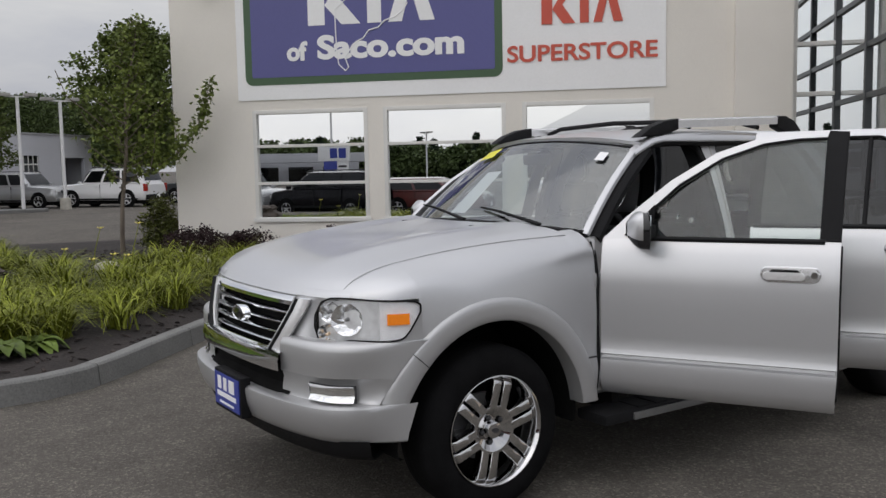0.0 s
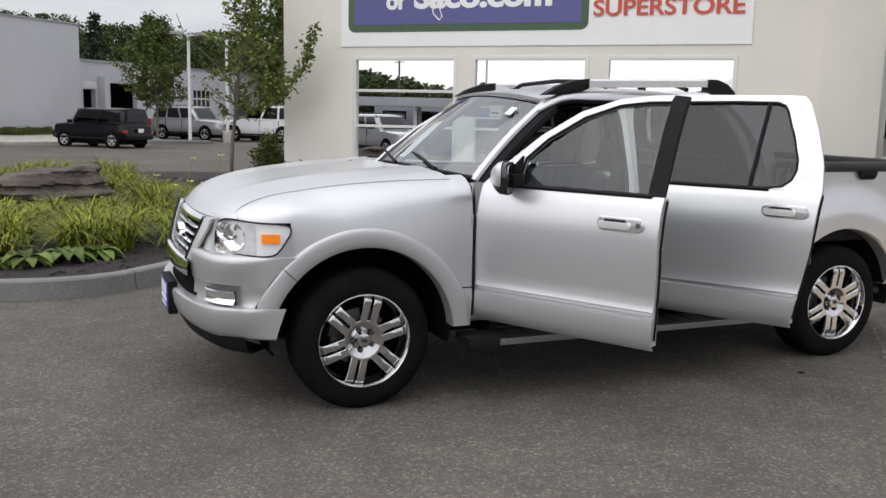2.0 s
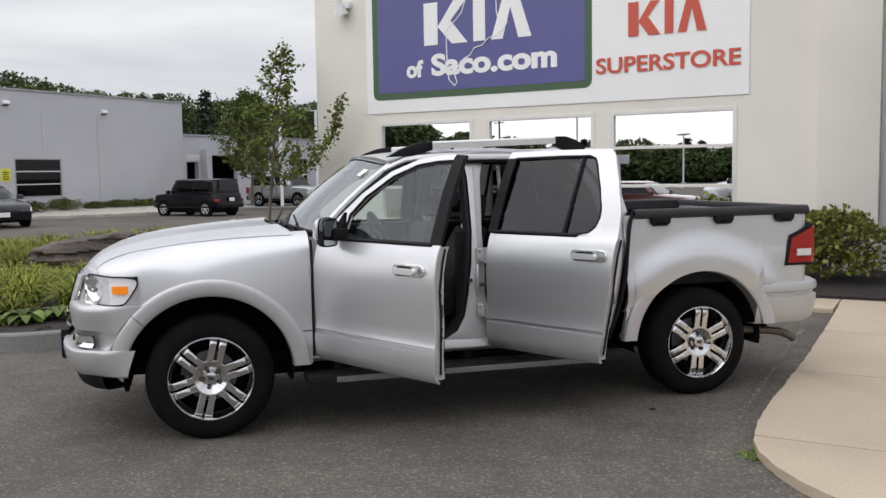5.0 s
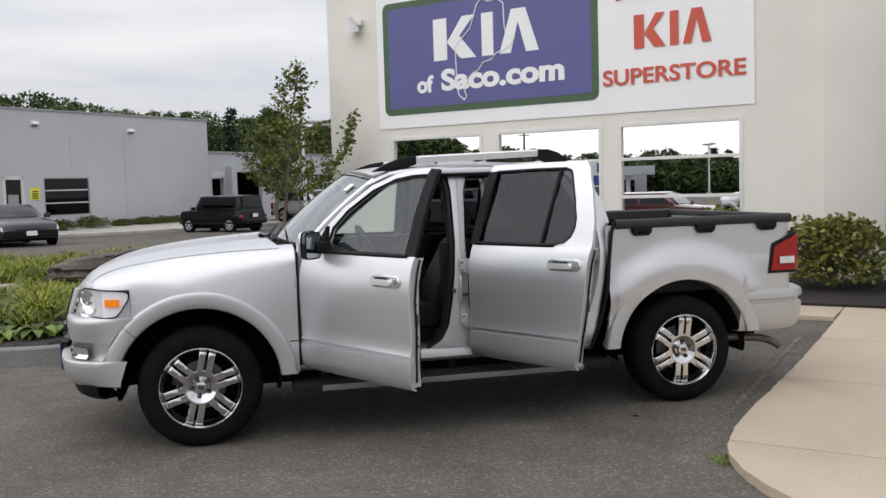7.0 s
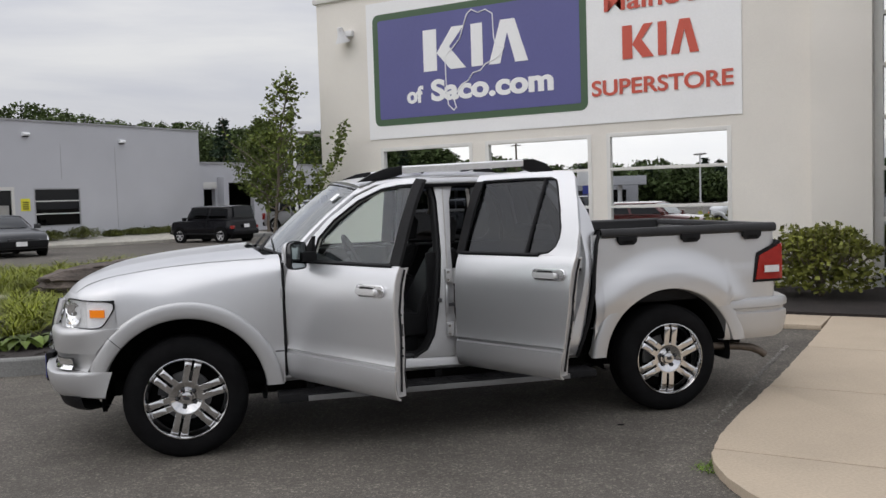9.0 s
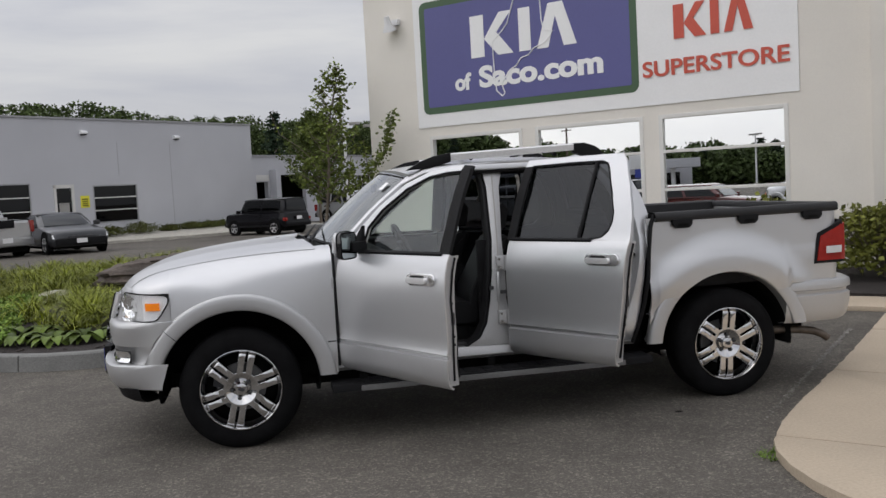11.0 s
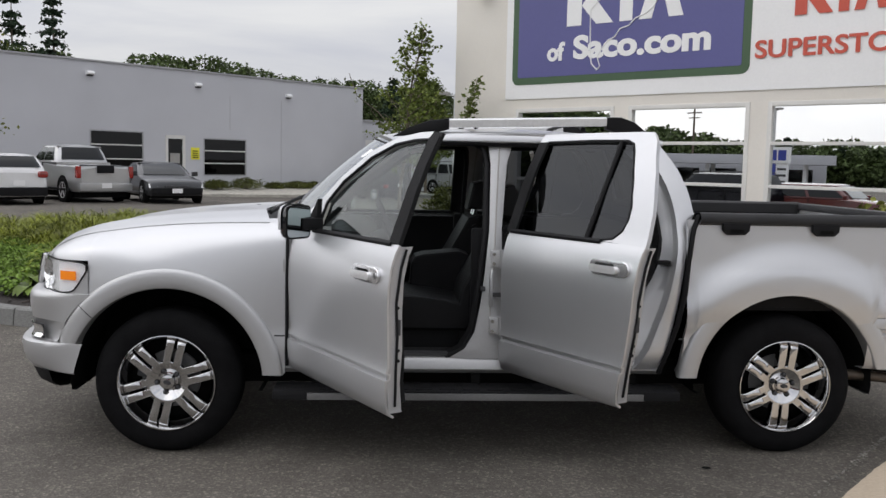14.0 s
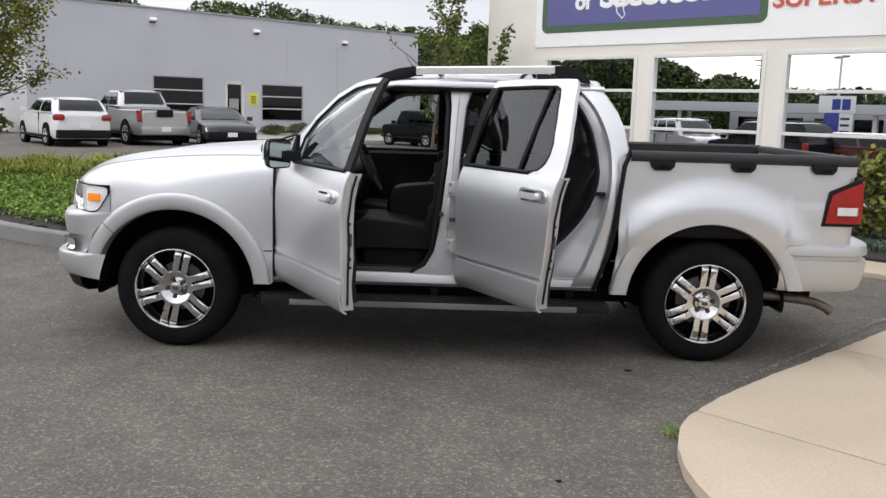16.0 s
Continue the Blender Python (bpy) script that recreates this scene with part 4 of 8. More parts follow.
def wheel(x, flip):
    w = new("wheel")
    w.parent = truck
    w.matrix_basis = Matrix.Translation((x, both(0.012, flip), TY - 0.006)) @ (Matrix.Rotation(math.pi, 4, "Z") if flip else Matrix.Identity(4)) @ Matrix.Rotation(radians(13 if x == 0 else 5), 4, "Y")
    prof = [(0.240, 0.02), (0.250, 0.004), (0.266, -0.004), (0.300, -0.006), (0.335, 0.000), (0.356, 0.014), (0.372, 0.030), (0.380, 0.052),
            (0.3815, 0.10), (0.3815, 0.17), (0.378, 0.205), (0.35, 0.235), (0.29, 0.245), (0.235, 0.235)]
    t = part("tyre", lathe(prof, 72, closed=True), "tyre", w, "black rubber tyre")
    # grooves round the tread
    for y in (0.075, 0.115, 0.155):
        part("tread_groove", lathe([(0.3822, y - 0.006), (0.3826, y), (0.3822, y + 0.006)], 48), "under", w)
    part("rim", lathe([(0.215, 0.19), (0.214, 0.10), (0.219, 0.055), (0.231, 0.030), (0.237, 0.012), (0.243, 0.0), (0.248, -0.007), (0.2525, -0.006), (0.254, 0.002), (0.252, 0.02)], 72), "rim", w, "polished alloy rim")
    part("rim_well", lathe([(0.218, 0.15), (0.20, 0.155), (0.12, 0.155), (0.0, 0.15)], 40), "under", w, "dark brake behind the rim")
    part("brake_disc", lathe([(0.0, 0.11), (0.15, 0.11), (0.155, 0.115), (0.155, 0.125)], 40), "dullmetal", w, "grey brake disc")
    part("brake_caliper", moved(prism([(-0.05, 0.10), (0.05, 0.10), (0.065, 0.165), (0.0, 0.185), (-0.065, 0.165)], 0.085, 0.13, "y", 0.006), Matrix.Rotation(radians(75 if x else -75), 4, "Y")), "gplastic", w)
    # six double spokes: flat polished faces, deep flanks, tips that turn in to the rim
    for k in range(6):
        for o in (-1, 1):
            g = []
            for r, y, hw, dp in ((0.098, 0.0135, 0.0204, 0.045), (0.120, 0.012, 0.0206, 0.05), (0.165, 0.009, 0.0212, 0.05), (0.208, 0.008, 0.0222, 0.05), (0.222, 0.011, 0.0230, 0.05), (0.232, 0.022, 0.0240, 0.045), (0.2375, 0.040, 0.0250, 0.03)):
                cx = o * (0.0275 + 0.010 * (r - 0.09))
                g.append([(cx - hw, y + dp, r), (cx - hw, y + 0.006, r), (cx - hw * 0.93, y + 0.0015, r), (cx - hw * 0.84, y, r), (cx + hw * 0.84, y, r), (cx + hw * 0.93, y + 0.0015, r), (cx + hw, y + 0.006, r), (cx + hw, y + dp, r)])
            part("spoke", moved(skin(g, 0), Matrix.Rotation(2 * math.pi * k / 6, 4, "Y")), "rim", w, "polished spoke")
    # dished hub with a bright bevel, five dark nuts and a capped centre
    part("hub", lathe([(0.112, 0.055), (0.112, 0.020), (0.110, 0.0150), (0.106, 0.0140), (0.098, 0.0142), (0.095, 0.0155), (0.056, 0.038), (0.050, 0.040), (0.042, 0.039), (0.040, 0.020), (0.036, 0.013), (0.020, 0.0095), (0.0, 0.0085)], 56), "rim", w, "dished polished hub", 25.0)
    part("cap_badge", moved(lathe([(0.0, 0.0065), (0.02, 0.007), (0.022, 0.0115)], 24), Matrix.Diagonal((1.0, 1, 0.55, 1))), "gplastic", w, "dark oval badge")
    for k in range(5):
        a = 2 * math.pi * k / 5 + radians(90 if x else -90)
        q = Matrix.Translation((0.058 * math.cos(a), 0, 0.058 * math.sin(a)))
        part("nut_pocket", moved(lathe([(0.0125, 0.030), (0.0140, 0.0295), (0.0150, 0.044)], 18), q), "under", w)
        part("lug_nut", moved(lathe([(0.0, 0.020), (0.006, 0.0205), (0.0105, 0.024), (0.0115, 0.044)], 6), q), "gplastic", w)
    return w


for x in (0.0, AX_R):
    for flip in (False, True):
        wheel(x, flip)


# ---- sides: fenders, flares, bed sides ----
ARCH = 0.508    # inner radius of the wheel openings
AZ = 0.375


def arch(x, c, r=ARCH):
    q = r * r - (x - c) ** 2
    return AZ + math.sqrt(q) * 1.0 if q > 0 else 0.40


NOSE = [(-0.36, 0.000), (-0.44, 0.008), (-0.52, 0.036), (-0.58, 0.086), (-0.635, 0.168), (-0.68, 0.268), (-0.712, 0.385), (-0.737, 0.52), (-0.754, 0.68), (-0.760, 0.93)]
NOSE_Y = [(b, a) for a, b in NOSE]
NOSE_X = NOSE[::-1]


def nose(y, out=0.0):
    """The x of the nose at y, in plan."""
    return smooth_curve(max(min(y, W_T - y), 0.0), NOSE_Y)


def NP(y, out=0.0):
    """A point of the nose in plan, pushed out along its normal."""
    h = 0.004
    q = min(max(y, h), W_T - h)
    k = (nose(q + h) - nose(q - h)) / (2 * h)
    n = Vector((-1.0, k)).normalized()
    return (nose(y) + n.x * out, y + n.y * out)


def hood_z(x, y):
    """Height of hood and fender tops."""
    q = abs(y - MID) / MID
    u = max(0.0, x - nose(y))
    c = smooth_curve(u, [(0.0, 1.010), (0.035, 1.055), (0.095, 1.100), (0.225, 1.148), (0.475, 1.197), (0.775, 1.232), (1.05, 1.252), (1.22, 1.262)])
    e = min(1.0, max(0.0, min(y, W_T - y)) / 0.27)
    drop = 0.19 * (1 - math.sqrt(max(0.0, 1 - (1 - e) ** 2))) + smooth_curve(q, [(0.5, 0.0), (0.7, 0.008), (1.0, 0.014)])
    return c - drop * min(1.0, u / 0.35)


def shut_y(x):
    """Where hood and fender meet."""
    return curve(x, [(-0.65, 0.225), (-0.3, 0.20), (0.2, 0.155), (0.5, 0.125)])


def corner_y(x):
    """How far the side turns in towards the nose."""
    return curve(x, NOSE_X) if x < -0.36 else 0.0


for flip in (False, True):
    sgn = 1 if flip else -1
    def fender_col(x, z0):
        """A column of the fender from z0 over the shoulder to the hood joint."""
        cy = corner_y(x)
        ys_ = 0.012
        for _ in range(4):
            z1 = hood_z(x, cy + ys_) - 0.002
            ys_ = 0.5 * ys_ + 0.5 * max(0.008, S(z1))
        col = []
        for k in range(15):
            z = lerp(z0, z1, k / 14)
            swell = 0.016 * max(0.0, 1 - max(0.0, math.hypot(x, z - AZ) - 0.55) / 0.24) ** 2 * min(1.0, max(0.0, (z - 0.55) / 0.2))
            side = S(z) if z > 0.65 else min(S(z), 0.014)
            col.append((x, both(lerp(side, ys_, max(0.0, k - 10) / 4) - swell + cy, flip), z))
        for k in range(1, 17):
            y = lerp(cy + ys_, max(shut_y(x) + 0.03, cy + ys_ + 0.02), (k / 16) ** 1.7)
            col.append((x, both(y, flip), hood_z(x, y) - 0.006 * max(0.0, (y - shut_y(x)) / 0.03)))
        return col

    def eased(g):
        """Soften the crease between side and shoulder."""
        for _ in range(16):
            g = [[p if i < 6 or i > len(col) - 3 else tuple(0.25 * col[i - 1][q] + 0.5 * p[q] + 0.25 * col[i + 1][q] for q in range(3)) for i, p in enumerate(col)] for col in g]
        for _ in range(3):
            g = [[p if i < 9 or j in (0, len(g) - 1) else (p[0],) + tuple(0.25 * g[j - 1][i][q] + 0.5 * p[q] + 0.25 * g[j + 1][i][q] for q in (1, 2)) for i, p in enumerate(col)] for j, col in enumerate(g)]
        return g

    xs = [-0.36, -0.33, -0.28, -0.22, -0.15, -0.08, 0.0, 0.08, 0.16, 0.24, 0.31, 0.37, 0.42, 0.46, 0.49, 0.507, 0.512, 0.55, 0.60, 0.612]
    xs = sorted(xs + [(a + b) / 2 for a, b in zip(xs, xs[1:]) if b - a > 0.04])
    XJ = -0.392
    tip = [-0.648, -0.635, -0.615, -0.59, -0.56, -0.53, -0.50, -0.47, -0.44, -0.415]
    cols = eased([fender_col(x, max(arch(max(x, XJ), 0.0), 0.43)) for x in tip + [XJ] + xs])
    part("front_fender", skin(cols[len(tip):], 0.012 * sgn), "silver", truck, "silver front fender", sharp=60)

    def above(col, z0, n=22):
        """The stretch of a column above z0, in even steps."""
        k = next(i for i, p in enumerate(col) if p[2] > z0)
        u = (z0 - col[k - 1][2]) / (col[k][2] - col[k - 1][2])
        pts = [Vector(col[k - 1]).lerp(Vector(col[k]), u)] + [Vector(p) for p in col[k:]]
        d = [0.0]
        for p, q in zip(pts, pts[1:]):
            d.append(d[-1] + (q - p).length)
        out_ = []
        for j in range(n):
            t = d[-1] * j / (n - 1)
            i = min(len(d) - 2, max(0, next((m for m, v in enumerate(d) if v > t), len(d)) - 1))
            out_.append(tuple(pts[i].lerp(pts[i + 1], (t - d[i]) / max(1e-6, d[i + 1] - d[i]))))
        return out_

    # tip of the fender above the headlamp
    part("fender_tip", skin([above(c_, 1.012) for c_ in cols[:len(tip) + 1]], 0.008 * sgn), "silver", truck, sharp=60)
    # flare round each opening
    for c, nm, a0, a1 in ((0.0, "front_flare", -8, 161), (AX_R, "rear_flare", -8, 170)):
        g = []
        for k in range(49):
            a = radians(lerp(a0 if c else -8, a1, k / 48))
            row = []
            for r, y in ((0.497, 0.075), (0.499, 0.0), (0.503, -0.013), (0.510, -0.0175), (0.535, -0.019), (0.562, -0.019), (0.584, -0.0175), (0.596, -0.0135), (0.603, -0.005), (0.606, 0.02)):
                px, pz = c - r * math.cos(a), AZ + r * math.sin(a)
                if c == 0.0:
                    px = c + r * math.cos(a)
                    yy = y + corner_y(px)
                else:
                    yy = y
                row.append((px, both(yy, flip), max(pz, 0.48 if c and px > c else 0.425)))
            g.append(row)
        part(nm, skin(g, 0), "clad", truck, "silver wheel arch flare")
        if not c:
            a = radians(137)
            part("flare_seam", tube([(r * math.cos(a), both(y + corner_y(r * math.cos(a)), flip), AZ + r * math.sin(a)) for r, y in ((0.503, -0.014), (0.512, -0.0185), (0.54, -0.020), (0.57, -0.0195), (0.596, -0.0145), (0.605, -0.006))], 0.0022, 5), "gplastic", truck, "fine seam across the flare")
        # dark liner inside the opening
        g = [[(c + 0.500 * math.cos(radians(a)), both(y, flip), max(AZ + 0.500 * math.sin(radians(a)), 0.33)) for y in (0.04, 0.2, 0.5)] for a in range(-20, 201, 10)]
        part("wheel_liner", skin(g, 0), "under", truck, "black wheel arch liner")
        part("liner_back", skin([[(c + r_ * math.cos(radians(a)), both(0.50, flip), max(AZ + r_ * math.sin(radians(a)), 0.33)) for r_ in (0.0, 0.3, 0.505)] for a in range(-20, 201, 10)], 0), "under", truck)
    # bed side
    xs = [2.74, 2.765, 2.79, 2.803, 2.811, 2.83, 2.85, 2.88, 2.93, 3.0, 3.08, 3.16, 3.24, AX_R, 3.39, 3.47, 3.55, 3.63, 3.70, 3.75, 3.79, 3.815, 3.825, 3.86, 3.95, 4.05, 4.13, 4.18, 4.205]
    xs = sorted(xs + [(a + b) / 2 for a, b in zip(xs, xs[1:]) if b - a > 0.06])
    g = []
    for x in xs:
        z0 = max(arch(x, AX_R), 0.43 if x < 3.79 else 0.765)
        col = []
        for k in range(25):
            z = lerp(z0, 1.276, k / 24)
            r = math.hypot(x - AX_R, z - AZ)
            bulge = 0.046 * (0.5 + 0.5 * math.cos(math.pi * min(1.0, max(0.0, r - 0.60) / 0.20))) * min(1.0, max(0.0, (z - 0.55) / 0.25)) if r > 0.4 else 0.0
            lean = 0.022 * max(0, z - 0.95)
            yy = (S(z) if z < 1.0 else 0.012) + lean - bulge + 0.12 * max(0.0, (x - 4.10) / 0.11) ** 3 * 0.6
            xx = x + (0.02 * (1.26 - z) if x < 2.80 else 0) - (0.13 * max(0, 0.72 - z) if x < 2.82 else 0)
            if x > 4.19:
                xx = x - 0.035 * max(0, (z - 0.9) / 0.36) ** 2
            col.append((xx, both(yy, flip), z))
        g.append(col)
    part("bed_side", skin(g, 0.03 * sgn), "silver", truck, "silver side of the cargo bed")
    # rounded top rail in grey plastic, with three tie-down cleats
    rail = [[(x, both(y, flip), z) for y, z in ((0.018, 1.250), (-0.003, 1.258), (-0.007, 1.270), (-0.006, 1.292), (0.004, 1.308), (0.022, 1.316), (0.085, 1.314), (0.100, 1.302), (0.103, 1.24))] for x in (2.80, 3.1, 3.5, 3.9, 4.14, 4.175)]
    part("bed_rail", skin(rail, 0), "railcap", truck, "dark grey plastic rail cap of the bed")
    for cx in (2.995, 3.485, 3.975):
        b = prism([(-0.075, 1.262), (0.075, 1.262), (0.070, 1.222), (0.046, 1.200), (-0.046, 1.200), (-0.070, 1.222)], -0.026, 0.03, "y", 0.008)
        cl_ = part("cleat", moved(b, Matrix.Translation((cx, both(0.012, flip) if not flip else W_T - 0.02, 0))), "plastic", truck, "black tie-down cleat")
        part("cleat_recess", moved(prism(round_poly(0.075, 0.018, 0.008, 3, 0, 1.222), -0.001, 0.01, "y"), Matrix.Translation((cx, both(-0.016, flip) if not flip else W_T + 0.003, 0))), "under", cl_)
    # tail lamp wrapping the corner
    def lamp(z0, z1, x0a, x0b, name, mt, off, par, lab=""):
        g = []
        for k in range(7):
            z = lerp(z0, z1, k / 6)
            xa = lerp(x0a, x0b, k / 6)
            row = []
            for j in range(9):
                t = j / 8
                x = lerp(xa, 4.225, min(1, t * 1.3))
                zz = z - 0.085 * (k / 6) ** 1.5 * max(0.0, 1 - t * 1.3)
                y = 0.004 + 0.02 * max(0, z - 1.0) + (0.10 * max(0, (t - 0.66) / 0.34) ** 1.6)
                row.append((x + off * (0.5 if t < 0.7 else 1), both(y - off, flip), zz))
            g.append(row)
        return part(name, skin(g, -0.03 * sgn), mt, par, lab)

    tl = lamp(0.885, 1.185, 3.985, 4.02, "tail_lamp", "plastic", 0.002, truck, "red tail lamp with a white reversing band")
    lamp(0.905, 1.165, 4.002, 4.034, "red_lens", "red", 0.010, tl, "red lens")
    g2 = []
    for z in (0.957, 1.006):
        g2.append([(lerp(4.065, 4.24, t / 6), both(-0.030 + 0.10 * max(0, (t / 6 - 0.62) / 0.38) ** 1.6, flip), z) for t in range(7)])
    part("white_lens", skin(g2, -0.01 * sgn), "white_lens", tl, "white reversing lens")
    # black weather strip down the cab to bed joint
    part("bed_seam", tube([(x, both(y, flip), z) for x, y, z in ((2.80, 0.03, 1.30), (2.765, 0.004, 1.22), (2.745, -0.002, 1.05), (2.735, 0.0, 0.88), (2.70, 0.006, 0.70), (2.655, 0.012, 0.56), (2.615, 0.03, 0.44))], 0.0145, 8), "rubber", truck, "black seam between cab and bed")
    # seam of the lower cladding, before and behind the doors
    for x0, x1 in ((0.556, 0.611), (2.712, 2.80)):
        part("cladding_seam", tube([(lerp(x0, x1, t / 3), both(0.0085, flip), 0.632) for t in range(4)], 0.0045, 6), "gplastic", truck, "dark seam of the lower cladding")
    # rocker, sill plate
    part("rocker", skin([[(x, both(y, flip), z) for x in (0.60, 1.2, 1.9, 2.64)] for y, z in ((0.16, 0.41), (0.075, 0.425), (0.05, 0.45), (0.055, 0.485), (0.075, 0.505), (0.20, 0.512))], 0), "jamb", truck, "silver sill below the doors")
    part("sill_plate", box(0.80, 1.62, *sorted((both(0.10, flip), both(0.19, flip))), 0.508, 0.522, 0.004), "gplastic", truck)
    # running board
    bd = thing("running_board", "", "")
    for k in list(bd.keys()):
        del bd[k]
    bd.parent = truck
    bd["label"] = "black running board with a metal edge"
    ya, yb = sorted((both(-0.105, flip), both(0.10, flip)))
    part("step", box(0.56, 2.70, ya, yb, 0.318, 0.368, 0.016), "plastic", bd)
    yo = both(-0.108, flip)
    part("edge_strip", box(0.74, 2.50, yo - 0.008, yo + 0.008, 0.322, 0.357, 0.006), "dullmetal", bd, "dull metal edge strip")
    for k in range(14):
        xx = 0.80 + k * 0.125
        part("tread_rib", box(xx, xx + 0.085, *sorted((both(-0.08, flip), both(0.06, flip))), 0.366, 0.373, 0.002), "rubber", bd)
    for xx in (0.75, 1.6, 2.45):
        part("bracket", box(xx, xx + 0.05, *sorted((both(0.05, flip), both(0.35, flip))), 0.33, 0.42, 0.006), "under", bd)

# ---- nose ----
def nose_band(rows, y0, y1, n=28, th=0.0):
    """A band round the nose: rows of (z, out), between two y."""
    return skin(nose_rows(rows, [lerp(y0, y1, j / n) for j in range(n + 1)]), th)


def lean(y, z):
    """How far grille and bumper stand forward of the lamps."""
    y = min(y, W_T - y)
    a, b = (0.03, 0.20) if z < 0.845 else (0.31, 0.11)
    e = min(1.0, max(0.0, (y - a) / b))
    return curve(z, [(0.33, 0.045), (0.45, 0.060), (0.60, 0.066), (0.76, 0.062), (0.84, 0.050), (0.93, 0.026), (1.01, 0.004)]) * e * e * (3 - 2 * e)


def nose_rows(rows, samples, trim=0.0):
    """trim: radius of the wheel opening that cuts the band."""
    g = []
    for z, o in rows:
        y0 = curve(-math.sqrt(max(0.0, trim ** 2 - (z - AZ) ** 2)), NOSE_X) if trim else 0.0
        f = (MID - y0) / MID
        row = []
        for y in samples:
            e = min(y, W_T - y) / 0.13
            k = 1.0 if not trim or e >= 1 else e * e * (3 - 2 * e)
            row.append((*NP(y0 + y * f if y <= MID else W_T - y0 - (W_T - y) * f, lerp(min(o, 0.014), o, k) + lean(y, z)), z))
        g.append(row)
    return g


fan = [0.0, 0.006, 0.018, 0.035, 0.06, 0.09, 0.13, 0.18, 0.24, 0.31, 0.39, 0.48, 0.58, 0.70, 0.82]
ys_all = fan + [0.93] + [W_T - y for y in reversed(fan)]
bumper = new("front_bumper")
bumper.parent = truck
bumper["label"] = "silver front bumper with fog lamps"


up = [(0.842, -0.02), (0.840, 0.016), (0.834, 0.032), (0.820, 0.041), (0.800, 0.042), (0.75, 0.034), (0.705, 0.026), (0.690, 0.025)]
part("upper_fascia", skin(nose_rows(up, [y for y in ys_all if y <= 0.48], 0.592), 0), "clad", bumper)
part("upper_fascia", skin(nose_rows(up, [y for y in ys_all if y >= W_T - 0.48], 0.592), 0), "clad", bumper)
mid = [(0.690, 0.025), (0.684, 0.016), (0.660, 0.008), (0.596, 0.008), (0.584, 0.014), (0.579, 0.060)]
part("fog_recess", skin(nose_rows(mid, [y for y in ys_all if y <= 0.48], 0.592), 0), "clad", bumper)
part("fog_recess", skin(nose_rows(mid, [y for y in ys_all if y >= W_T - 0.48], 0.592), 0), "clad", bumper)
low = [(0.580, 0.014), (0.579, 0.062), (0.573, 0.074), (0.555, 0.078), (0.50, 0.072), (0.455, 0.058), (0.425, 0.036), (0.415, 0.0)]
part("lower_fascia", skin(nose_rows(low, ys_all, 0.462), 0), "clad", bumper)
part("air_intake", nose_band([(0.70, 0.0), (0.62, -0.01), (0.57, 0.03)], 0.45, W_T - 0.45, 16), "under", bumper, "black lower air intake")
part("chin", skin(nose_rows([(0.43, 0.035), (0.36, 0.015), (0.335, -0.02), (0.335, -0.2)], ys_all[5:-5]), 0.0), "plastic", bumper, "black plastic chin below the bumper")
part("chrome_bar", nose_band([(0.775, 0.030), (0.768, 0.052), (0.735, 0.060), (0.690, 0.056), (0.675, 0.03)], 0.47, W_T - 0.47, 24), "chrome", bumper, "chrome bar below the grille")
for flip in (False, True):
    fl = new("fog_lamp")
    fl.parent = bumper
    fl["label"] = "clear fog lamp"
    for nm, rows, y0, y1, mt in (("housing", [(0.664, 0.012), (0.588, 0.010)], 0.128, 0.318, "gplastic"), ("reflector", [(0.661, 0.024), (0.640, 0.012), (0.612, 0.012), (0.592, 0.024)], 0.134, 0.312, "bowl")):
        g = [[(*NP(both(y, flip), o + 0.005 + lean(y, z)), z) for y in [lerp(y0, y1, j / 8) for j in range(9)]] for z, o in rows]
        part(nm, skin(g, 0), mt, fl)

# grille with chrome surround, five bars and an oval badge
grille = new("grille")
grille.parent = truck
grille["label"] = "black grille with chrome bars and surround"
part("mesh_back", nose_band([(0.985, -0.05), (0.76, -0.02)], 0.40, W_T - 0.40, 24), "under", grille, "black grille back")


def gr_y(z):
    return curve(z, [(0.75, 0.56), (0.86, 0.475), (0.985, 0.405)])


for z in (0.803, 0.846, 0.889, 0.932):
    y0 = gr_y(z) + 0.06
    part("grille_bar", nose_band([(z + 0.007, -0.012), (z + 0.006, 0.004), (z + 0.001, 0.014), (z - 0.005, 0.010), (z - 0.007, -0.010)], y0, W_T - y0, 20), "chrome", grille, "chrome grille bar")
part("top_surround", nose_band([(1.008, -0.020), (1.002, 0.010), (0.985, 0.022), (0.968, 0.018), (0.962, -0.005)], 0.37, W_T - 0.37, 26), "chrome", grille, "chrome upper edge of the grille")
part("bottom_surround", nose_band([(0.785, 0.0), (0.782, 0.032), (0.762, 0.040), (0.752, 0.02)], 0.52, W_T - 0.52, 22), "chrome", grille)
for flip in (False, True):
    for nm, o0, w, mt in (("side_surround", 0.006, 0.085, "satin"), ("side_insert", 0.014, 0.016, "plastic")):
        g = []
        for z in (1.0, 0.95, 0.90, 0.85, 0.80, 0.755):
            y0 = gr_y(z) - (0.035 if nm == "side_surround" else -0.012)
            g.append([(*NP(both(y0 + w * t, flip), o0 + 0.012 * math.sin(math.pi * t) + lean(y0 + w * t, z)), z) for t in (0, 0.2, 0.5, 0.8, 1)])
        part(nm, skin(g, 0.02 if flip else -0.02), mt, grille, "chrome grille upright" if mt == "chrome" else "")
b = lathe([(0.0, -0.010), (0.050, -0.009), (0.056, -0.014), (0.062, -0.008), (0.063, 0.02)], 40, axis="x")
part("badge_ring", moved(b, Matrix.Translation((NP(MID, 0.027 + lean(MID, 0.885))[0], MID, 0.885)) @ Matrix.Diagonal((1, 1.25, 0.62, 1))), "chrome", grille, "oval chrome badge ring")
